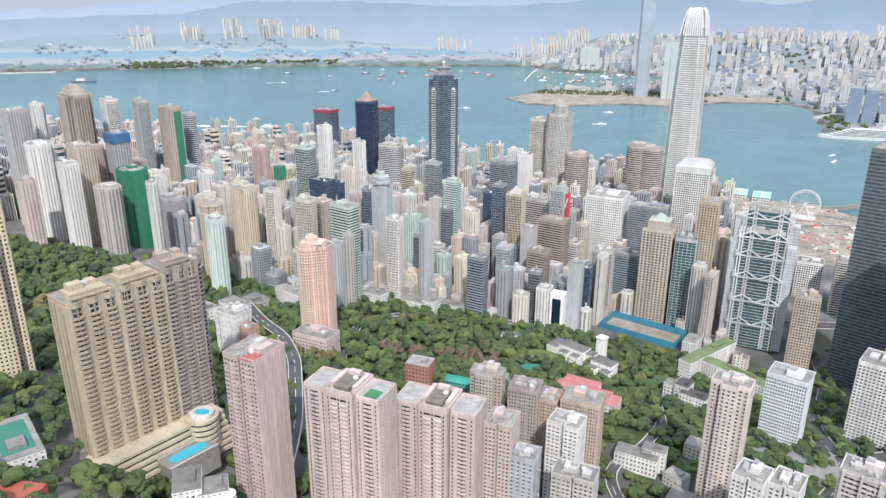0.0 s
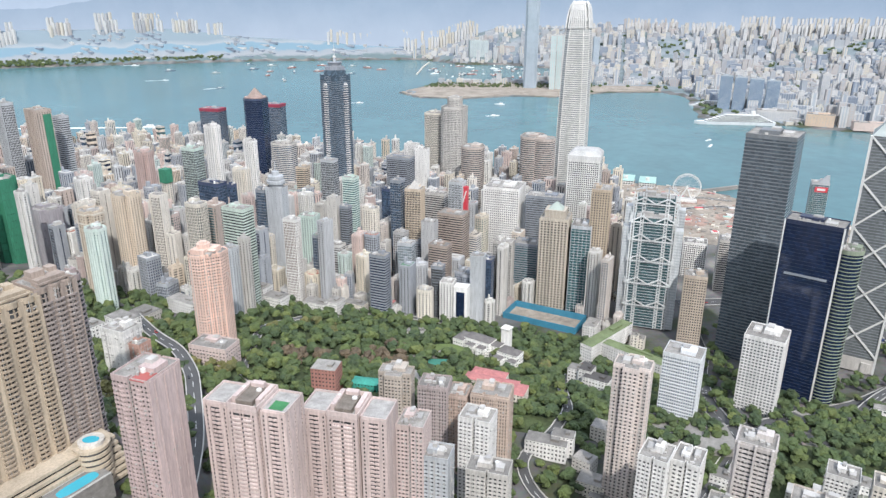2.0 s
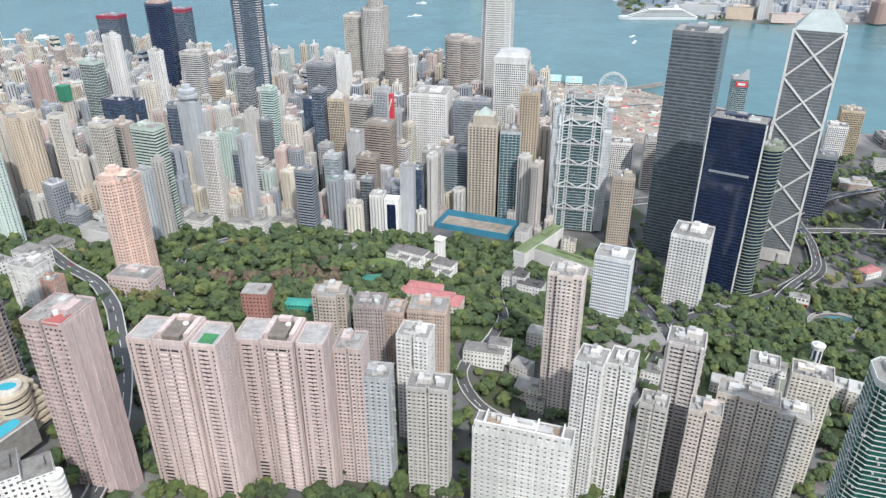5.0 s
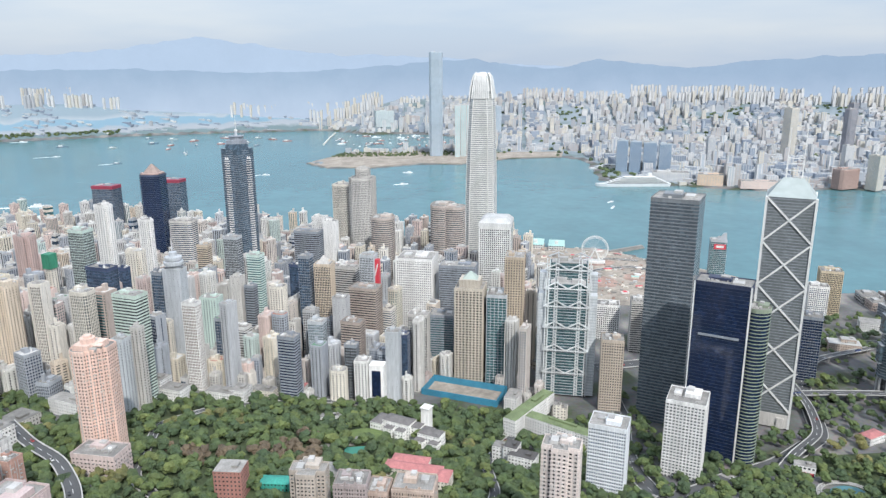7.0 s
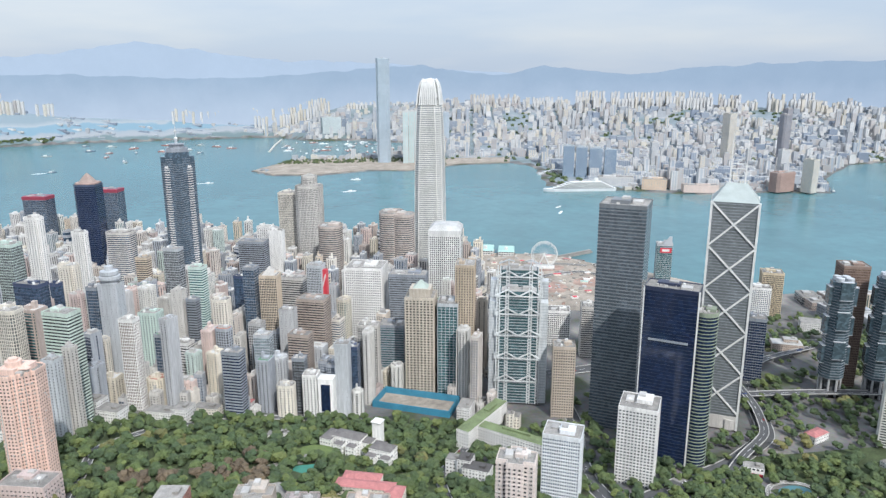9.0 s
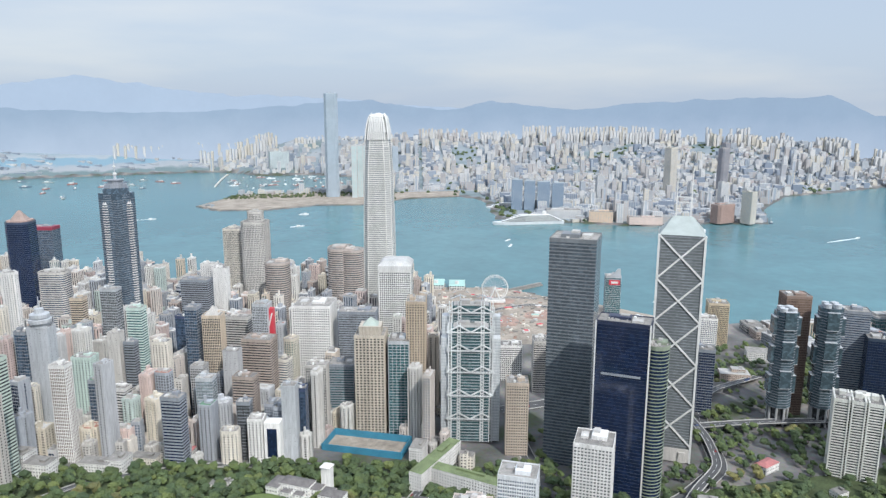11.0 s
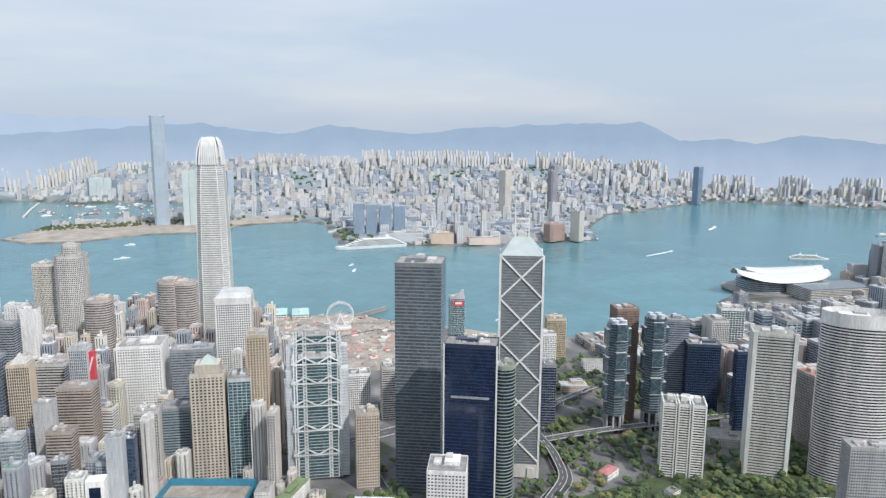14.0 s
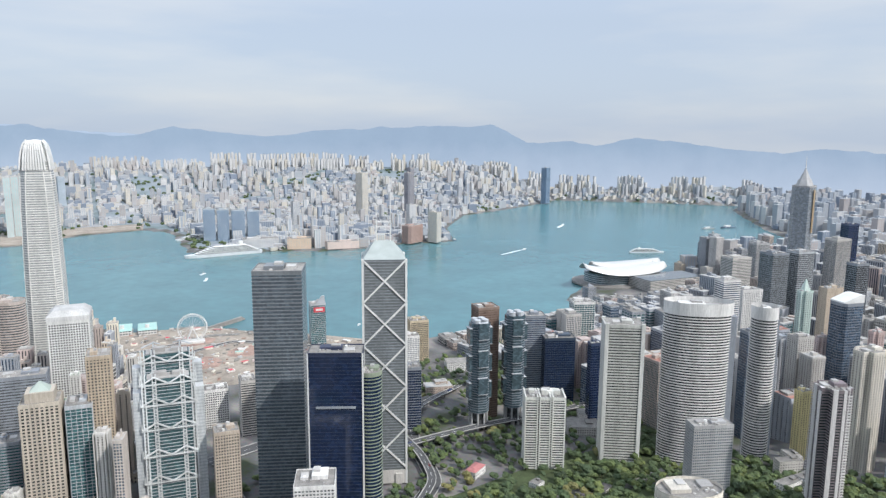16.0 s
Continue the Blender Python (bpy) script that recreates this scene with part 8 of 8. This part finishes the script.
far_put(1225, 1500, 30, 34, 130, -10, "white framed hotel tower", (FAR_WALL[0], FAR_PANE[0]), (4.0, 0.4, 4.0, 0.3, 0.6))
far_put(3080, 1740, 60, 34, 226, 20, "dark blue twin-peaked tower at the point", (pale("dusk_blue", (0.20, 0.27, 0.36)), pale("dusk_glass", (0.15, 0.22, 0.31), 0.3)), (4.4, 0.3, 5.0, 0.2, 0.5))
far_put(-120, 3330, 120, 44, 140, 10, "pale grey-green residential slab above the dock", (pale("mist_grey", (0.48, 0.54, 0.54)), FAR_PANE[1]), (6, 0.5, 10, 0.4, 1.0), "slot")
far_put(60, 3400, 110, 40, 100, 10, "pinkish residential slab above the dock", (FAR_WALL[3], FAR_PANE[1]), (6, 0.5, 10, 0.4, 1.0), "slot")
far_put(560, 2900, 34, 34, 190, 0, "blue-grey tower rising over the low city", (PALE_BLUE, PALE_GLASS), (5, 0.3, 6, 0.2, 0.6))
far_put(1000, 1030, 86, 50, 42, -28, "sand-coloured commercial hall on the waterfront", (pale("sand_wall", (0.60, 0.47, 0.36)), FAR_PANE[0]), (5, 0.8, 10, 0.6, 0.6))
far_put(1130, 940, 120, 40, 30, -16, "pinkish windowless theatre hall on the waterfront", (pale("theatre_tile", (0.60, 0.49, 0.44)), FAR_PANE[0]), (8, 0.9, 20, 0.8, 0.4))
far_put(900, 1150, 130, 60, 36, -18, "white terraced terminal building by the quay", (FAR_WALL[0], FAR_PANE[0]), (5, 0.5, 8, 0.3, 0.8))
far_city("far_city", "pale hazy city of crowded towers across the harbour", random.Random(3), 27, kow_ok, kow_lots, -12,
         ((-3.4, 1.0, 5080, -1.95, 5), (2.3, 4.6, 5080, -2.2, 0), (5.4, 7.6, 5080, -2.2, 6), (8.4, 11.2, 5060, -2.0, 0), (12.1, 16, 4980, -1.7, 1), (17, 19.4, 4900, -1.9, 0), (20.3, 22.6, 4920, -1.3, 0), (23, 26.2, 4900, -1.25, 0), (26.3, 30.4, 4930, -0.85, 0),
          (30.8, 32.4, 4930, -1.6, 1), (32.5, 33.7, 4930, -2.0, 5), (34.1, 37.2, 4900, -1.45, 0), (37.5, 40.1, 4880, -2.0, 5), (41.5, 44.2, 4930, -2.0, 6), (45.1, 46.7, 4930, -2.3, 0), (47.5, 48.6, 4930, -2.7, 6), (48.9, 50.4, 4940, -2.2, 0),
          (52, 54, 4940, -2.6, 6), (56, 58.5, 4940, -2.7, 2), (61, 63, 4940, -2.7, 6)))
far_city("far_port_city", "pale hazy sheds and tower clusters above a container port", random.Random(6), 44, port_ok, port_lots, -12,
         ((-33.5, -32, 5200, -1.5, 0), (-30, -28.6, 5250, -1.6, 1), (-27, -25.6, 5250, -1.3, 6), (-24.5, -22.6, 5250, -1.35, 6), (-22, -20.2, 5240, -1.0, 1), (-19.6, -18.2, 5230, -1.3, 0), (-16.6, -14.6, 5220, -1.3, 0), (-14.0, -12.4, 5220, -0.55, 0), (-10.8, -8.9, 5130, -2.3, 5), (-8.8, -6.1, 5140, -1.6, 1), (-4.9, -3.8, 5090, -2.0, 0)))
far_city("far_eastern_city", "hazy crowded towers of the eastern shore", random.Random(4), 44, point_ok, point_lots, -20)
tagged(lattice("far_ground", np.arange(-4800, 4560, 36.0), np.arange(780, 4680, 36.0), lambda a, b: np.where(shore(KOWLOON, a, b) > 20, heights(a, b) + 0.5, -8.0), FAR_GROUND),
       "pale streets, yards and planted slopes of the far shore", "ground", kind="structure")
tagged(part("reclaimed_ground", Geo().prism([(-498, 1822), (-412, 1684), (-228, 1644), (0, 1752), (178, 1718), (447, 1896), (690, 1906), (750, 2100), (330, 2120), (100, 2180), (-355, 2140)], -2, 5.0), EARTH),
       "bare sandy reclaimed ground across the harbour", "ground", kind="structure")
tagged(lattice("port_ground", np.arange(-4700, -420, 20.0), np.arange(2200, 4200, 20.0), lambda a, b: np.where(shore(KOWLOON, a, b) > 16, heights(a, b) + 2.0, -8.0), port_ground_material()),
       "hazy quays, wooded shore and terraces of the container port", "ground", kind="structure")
for name, pts in (("breakwater", [(-475, 2603), (-462, 3000), (-440, 3320)]), ("breakwater", [(-4100, 2050), (-3300, 2480)])):
    g = Geo()
    for p, q in zip(pts, pts[1:]):
        g.beam((*p, 1), (*q, 1), 9)
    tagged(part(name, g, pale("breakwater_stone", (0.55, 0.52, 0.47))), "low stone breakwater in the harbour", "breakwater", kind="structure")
rnd = random.Random(77)
scrub = Geo()
for _ in range(900):
    a = radians(rnd.uniform(-34, -19))
    x, y = HOME[0] + 5010 * math.sin(a), HOME[1] + 5010 * math.cos(a)
    x, y = x + rnd.uniform(-60, 60), y + rnd.uniform(-60, 60)
    if dry(KOWLOON, x, y, 6) and terrain(x, y) < 34:
        scrub.slot = rnd.randrange(3)
        clumps(scrub, rnd, [((0, 0, 5), 8)], 5, x, y, terrain(x, y), 7.0)
for _ in range(420):
    x, y = rnd.uniform(-420, 420), rnd.uniform(2010, 2190)
    if dry(KOWLOON, x, y, 12):
        scrub.slot = rnd.randrange(3)
        clumps(scrub, rnd, [((0, 0, 3), 4.5)], 8, x, y, 4, 3.0)
for _ in range(4200):
    x, y = rnd.uniform(300, 4300), rnd.uniform(900, 3700)
    if (green_patch(x, y) or rnd.random() < 0.22) and dry(KOWLOON, x, y, 20) and sight(x, y)[0] < 4900 and free(x, y, 4):
        scrub.slot = rnd.choice((0, 2, 2))
        clumps(scrub, rnd, [((0, 0, 4), 9)], 0, x, y, terrain(x, y), 3.0)
tagged(part("scrub", scrub, LEAVES, kind="stuff"), "dark green scrub along the reclaimed ground", "trees")


# ---- waterfront and vessels ----
FOAM = plain("foam", (0.75, 0.80, 0.80), 0.6, amount=0.3, big=0.05, small=0.4)
HULLS = [plain("hull_paint", c, 0.5) for c in ((0.70, 0.71, 0.72), (0.10, 0.13, 0.18), (0.30, 0.12, 0.10), (0.28, 0.30, 0.30))]
GREEN_ROOF = plain("pier_roof", (0.36, 0.55, 0.50), 0.5)
HALL_ROOF = plain("shell_roof", (0.60, 0.60, 0.58), 0.35, 0.1, amount=0.06)

tagged(part("shore_ground", Geo().prism([(60, 240), (200, 205), (320, 170), (395, 60), (470, -10), (585, -175), (480, -230), (300, -240), (140, -200), (70, -100), (30, 100)], 1, 4.6), EARTH),
       "bare building ground along the new shore", "ground", kind="structure")
rnd = random.Random(15)
for cx, cy, w, d in ((260, 60, 90, 60), (330, -60, 100, 70), (380, -150, 110, 50), (230, -80, 70, 80)):
    tagged(part("earth_patch", Geo().prism([(cx + p * rnd.uniform(0.8, 1.1), cy + q * rnd.uniform(0.8, 1.1)) for p, q in oval(w, d, 16)], 4, 4.7), EARTH_RED), "patch of dug reddish earth", "ground", kind="structure")
for k in range(46):
    x, y = rnd.uniform(90, 520), rnd.uniform(-210, 170)
    if dry(ISLAND, x, y, 25) and free(x, y, 10):
        h = thing("site_hut", x, y, 4.6, rnd.uniform(-40, 20), "small pale site hut on bare ground", "hut", "site huts")
        part("hut_body", Geo().box(0, 0, 0, rnd.uniform(6, 18), rnd.uniform(5, 9), 3.2), rnd.choice((W_WHITE, W_CREAM, W_PINK)), h)
        part("hut_roof", Geo().box(0, 0, 3.2, rnd.uniform(7, 18), rnd.uniform(5, 9), 0.4), rnd.choice((WHITE, RED, TILE_RED, GREEN_ROOF, WHITE)), h)


clutter = Geo()
for k in range(420):
    x, y = rnd.uniform(60, 560), rnd.uniform(-230, 190)
    if dry(ISLAND, x, y, 18):
        clutter.slot = rnd.randrange(5)
        clutter.box(x, y, 4.4, rnd.uniform(2, 11), rnd.uniform(1.5, 5), rnd.uniform(0.8, 4), rnd.uniform(-60, 60))
tagged(part("site_clutter", clutter, [W_STONE, W_GREY, EARTH_RED, PAVING, W_CREAM], kind="stuff"), "stacked materials and machines on bare ground", "site clutter")
road("road_site", [(90, -190, 0.9), (170, -90, 0.9), (240, 0, 0.9), (330, 20, 0.9), (400, -60, 0.9), (500, -180, 0.9)], 12, "curving new road across bare ground")
road("road_site", [(110, 60, 0.9), (200, 60, 0.9), (300, 90, 0.9), (360, 60, 0.9)], 9, "straight new road along the shore")


def ferris_wheel(x, y, r, turn):
    root = thing("ferris_wheel", x, y, 4.6, turn, "large white observation wheel by the harbour", "ferris wheel")
    keep(x, y, 20)
    hub = r + 4
    seg = 42
    pt = lambda i, rad, off: (rad * math.cos(2 * math.pi * i / seg), off, hub + rad * math.sin(2 * math.pi * i / seg))
    for off in (-1.3, 1.3):
        g = Geo()
        for i in range(seg):
            g.beam(pt(i, r, off), pt(i + 1, r, off), 0.8)
            g.beam(pt(i, r - 3, off), pt(i + 1, r - 3, off), 0.5)
        part("rim", g, WHITE, root)
    for i in range(0, seg, 2):
        part("spoke", Geo().beam((0, 0, hub), pt(i, r, 0), 0.35), WHITE, root)
    for i in range(seg):
        p = pt(i, r + 1.2, 0)
        part("gondola", Geo().box(p[0], 0, p[2] - 1.2, 2.0, 2.2, 2.4), W_WHITE, root)
    for s in (-1, 1):
        for q in (-14, 14):
            part("leg", Geo().beam((q, s * 10, 0), (0, s * 2.5, hub), 1.4), WHITE, root)
    part("hub", Geo().box(0, 0, hub - 1.5, 3, 6, 3), WHITE, root)
    part("platform", Geo().box(0, 0, 0, 46, 22, 4), W_WHITE, root)


ferris_wheel(262, 62, 27, -18)


def pier(x, y, w, d, turn, label, h=11):
    root = thing("ferry_pier", x, y, -2, turn, label, "pier", "ferry piers")
    part("deck", Geo().box(0, 0, 0, w + 6, d + 6, 5.5), PAVING, root)
    part("hall", Geo().prism(rect(w, d), 5.5, 5.5 + h), G_GREY, root)
    g = Geo()
    storeys(g, rect(w, d), 5.5, 5.5 + h, 5, 0.5, 0.8)
    piers(g, rect(w, d), 5.5, 5.5 + h, 6, 0.3, 0.7)
    part("arcade", g, W_WHITE, root, kind="stuff")
    r = Geo()
    hipped(r, 0, 0, 5.5 + h, w, d, 5, 2.0)
    part("pier_roof", r, GREEN_ROOF, root, "pale green hipped roof")
    part("clock_turret", Geo().box(0, -d * 0.3, 5.5 + h, 8, 8, 9), W_WHITE, root)


pier(170, 225, 34, 60, -16, "white ferry pier with a pale green roof")
pier(215, 205, 34, 60, -16, "white ferry pier with a pale green roof")
for k, px in enumerate((-150, -60, 40, 105)):
    pier(px, 262 - 6 * k, 30, 70, -14, "low ferry pier with a grey-green roof", 8)
jetty = Geo().box(0, 0, 0, 110, 11, 5).box(0, 0, 5, 104, 7, 4)
tagged(part("jetty", jetty, PAVING), "long covered jetty in the harbour", "jetty").matrix_world = pose(372, 168, -1.5, 0, 0, 24)
tagged(part("jetty", Geo().box(0, 0, 0, 70, 14, 5).box(0, 0, 5, 60, 8, 4), PAVING), "short covered jetty in the harbour", "jetty").matrix_world = pose(430, 70, -1.5, 0, 0, 24)
pier(-1130, 640, 90, 44, -14, "white ferry terminal pier on the western shore", 14)
pier(-600, 420, 40, 80, -14, "grey ferry pier on the western shore", 8)


def shell(root, name, rows, mat):
    """A curved roof: rows of points, given thickness."""
    g, n = Geo(), len(rows[0])
    flat = [p for r in rows for p in r]
    up = [(x, y, z) for x, y, z in flat]
    down = [(x, y, z - 1.6) for x, y, z in flat]
    m = len(flat)
    faces = [(r * n + c, r * n + c + 1, (r + 1) * n + c + 1, (r + 1) * n + c) for r in range(len(rows) - 1) for c in range(n - 1)]
    faces += [tuple(m + i for i in reversed(f)) for f in faces]
    edge = [r * n for r in range(len(rows))] + [(len(rows) - 1) * n + c for c in range(1, n)] + [r * n + n - 1 for r in range(len(rows) - 2, -1, -1)] + [c for c in range(n - 2, 0, -1)]
    faces += [(a, b, b + m, a + m) for a, b in zip(edge, edge[1:] + edge[:1])]
    g.add(up + down, faces)
    return part(name, g, mat, root, smooth=True)


def exhibition_hall(x, y, turn):
    root = thing("exhibition_centre", x, y, 2.0, turn, "exhibition hall with sweeping pale winged roofs on the water", "exhibition hall")
    keep(x, y, 130)
    part("plinth", Geo().prism(oval(300, 210, 32, 2.6), 0, 6), PAVING, root)
    part("hall", Geo().prism(oval(236, 140, 32, 2.6), 6, 34), glazing(0.12, 0.17, 0.19), root)
    g = Geo()
    storeys(g, oval(236, 140, 32, 2.6), 6, 34, 6, 0.25, 0.8)
    part("hall_bands", g, W_SILVER, root, kind="stuff")
    part("clerestory", Geo().prism([(14 + p, 6 + q) for p, q in oval(176, 80, 28)], 34, 48), glazing(0.05, 0.07, 0.08), root)
    for name, cx, cy, w, d, z, rise, lift in (("roof_wing", -20, -18, 290, 140, 36, 13, 22), ("roof_wing", 40, 30, 250, 130, 37, 14, 8), ("roof_crest", 10, 6, 220, 60, 47, 7, 9)):
        rows = []
        for i in range(17):
            u = -1 + i / 8
            half = d / 2 * max(0.10, 1 - abs(u) ** 2.2) ** 0.62
            rows.append([(cx + u * w / 2, cy + v / 5 * half - 14 * u * u * (1 if cy < 0 else -0.5), z + rise * (1 - (v / 5) ** 2) + lift * abs(u) ** 2.6 * (1 if u < 0 else 0.35)) for v in range(-5, 6)])
        shell(root, name, rows, HALL_ROOF)
    part("rear_block", Geo().box(60, -120, 0, 190, 90, 34), G_GREY, root)
    g = Geo()
    storeys(g, [(60 + p, -120 + q) for p, q in rect(190, 90)], 0, 34, 4.5, 0.5, 0.8)
    part("rear_band", g, W_STONE, root, kind="stuff")


exhibition_hall(1480, -70, -14)


def ship(x, y, length, turn, label, decks=4, white=True, name="cruise_ship"):
    w = length * 0.12
    root = thing(name, x, y, 0, turn, label, "ship")
    a = length / 2
    hull = [(-a, -w / 2), (a * 0.72, -w / 2), (a * 0.92, -w * 0.25), (a, 0), (a * 0.92, w * 0.25), (a * 0.72, w / 2), (-a, w / 2)]
    part("hull", Geo().prism([(p * 0.97, q * 0.85) for p, q in hull], -2, length * 0.04, upper=hull), HULLS[0] if white else HULLS[1], root)
    z = length * 0.04
    for k in range(decks):
        s = 1 - 0.07 * k
        poly = [(-a * 0.92 * s, -w * 0.46), (a * 0.66 * s - 0.04 * k * a, -w * 0.46), (a * 0.74 * s - 0.04 * k * a, 0), (a * 0.66 * s - 0.04 * k * a, w * 0.46), (-a * 0.92 * s, w * 0.46)]
        deck = part("deck", Geo().prism(poly, z, z + length * 0.014), G_GREY, root)
        part("deck_edge", Geo().prism(grown(poly, 0.5), z + length * 0.008, z + length * 0.0145, bottom=True), WHITE, deck)
        z += length * 0.0145
    part("funnel", Geo().prism([(-a * 0.45 + p, q) for p, q in oval(length * 0.06, w * 0.3)], z, z + length * 0.05), WHITE if white else RED, root)
    part("mast", Geo().beam((a * 0.35, 0, z), (a * 0.35, 0, z + length * 0.05), 1.0), WHITE, root)
    return root


ship(722, 1062, 270, 174, "large white cruise ship moored at the far quay", 6)
ship(790, 1490, 190, 178, "white cruise ship moored behind the terminal", 5)
ship(1990, 205, 130, -36, "white cruise ship under way in the harbour", 5)


def boat(x, y, length, turn, label, kind, wake=0.0):
    root = thing("boat", x, y, 0, turn, label, "boat", "harbour boats")
    a, w = length / 2, max(3.0, length * 0.24)
    part("hull", Geo().prism([(-a, -w / 2), (a * 0.6, -w / 2), (a, 0), (a * 0.6, w / 2), (-a, w / 2)], -0.6, length * 0.07), HULLS[kind], root)
    part("cabin", Geo().box(-a * 0.3, 0, length * 0.07, length * 0.34, w * 0.7, length * 0.09), WHITE, root)
    if kind:
        part("derrick", Geo().beam((a * 0.2, 0, length * 0.07), (a * 0.2, 0, length * 0.5), 0.8).beam((a * 0.2, 0, length * 0.1), (a * 0.75, 0, length * 0.45), 0.6), HULLS[3], root)
    if wake:
        strip = Geo().add([(-a, -w * 0.5, 0.12), (-a, w * 0.5, 0.12), (-a - wake * 0.5, w * 0.95, 0.12), (-a - wake, w * 0.4, 0.12), (-a - wake, -w * 0.4, 0.12), (-a - wake * 0.5, -w * 0.95, 0.12)], [(5, 4, 3, 2, 1, 0)])
        strip.v = [tuple(v) for v in strip.v]
        tagged(part("wake", strip, FOAM), "white foam wake on the water", "wake", kind="structure").matrix_world = pose(x, y, 0, 0, 0, turn)


for x, y, n, turn, kind, wake in ((-2785, 2034, 120, 20, 1, 0), (-3530, 2726, 70, 10, 1, 0), (-3840, 2775, 60, 0, 3, 0), (-1742, 2237, 30, 20, 0, 90), (-1358, 1938, 40, 30, 1, 60), (-1283, 2503, 50, 80, 2, 0),
                                 (-1151, 2299, 46, 100, 1, 0), (-1130, 2250, 40, 80, 3, 0), (-1246, 2925, 70, 60, 2, 0), (-1400, 3050, 60, 20, 3, 0), (-1563, 3122, 44, 0, 1, 0), (-1100, 3080, 60, 170, 2, 0), (-1000, 2990, 60, 10, 1, 0),
                                 (-900, 3060, 50, 30, 3, 0), (-800, 2960, 60, 150, 2, 0), (-2236, 3000, 46, 10, 0, 60), (-100, 1202, 34, 10, 0, 20), (-69, 1491, 40, 178, 0, 0), (522, 688, 26, 60, 0, 14),
                                 (545, 712 + 60, 22, 40, 0, 10), (2355, 943, 40, 30, 0, 90), (1680, 530, 24, 14, 0, 150), (-1320, 2700, 56, 70, 2, 0), (-1180, 2680, 50, 110, 1, 0), (-1050, 2740, 60, 20, 2, 0), (-930, 2800, 54, 160, 3, 0), (-1450, 2820, 60, 40, 1, 0), (-700, 2850, 56, 10, 2, 0), (-840, 2620, 40, 30, 1, 0), (-1600, 2600, 50, 15, 3, 0), (-1900, 2700, 60, 25, 1, 0), (3773, 1253, 60, 60, 1, 0), (2542, 168, 60, 10, 1, 0), (2388, 94, 50, 0, 3, 0),
                                 (2922, 408, 80, -20, 1, 0), (2800, 440, 70, -20, 3, 0), (4300, 2150, 120, -20, 0, 0), (4150, 1700, 110, -15, 3, 0), (1617, 871, 40, 60, 1, 0), (611, -10, 16, 40, 0, 0), (-640, 1500, 30, 5, 0, 120), (-1250, 905, 60, 6, 0, 420)):
    boat(x, y, n, turn, ("white ferry boat on the harbour", "dark working barge with a derrick", "rust red lighter with a derrick", "grey barge with a derrick")[kind], kind, wake)
rnd = random.Random(41)
for _ in range(60):
    x, y = rnd.uniform(-420, 230), rnd.uniform(2480, 3150)
    if not dry(KOWLOON, x, y, -14) and x > -430:
        k = rnd.choice((1, 2, 2, 3, 0))
        boat(x, y, rnd.uniform(30, 56), rnd.choice((80, 90, 100, 10)), ("white ferry boat at moorings", "dark barge at moorings", "rust red lighter at moorings", "grey barge at moorings")[k], k)
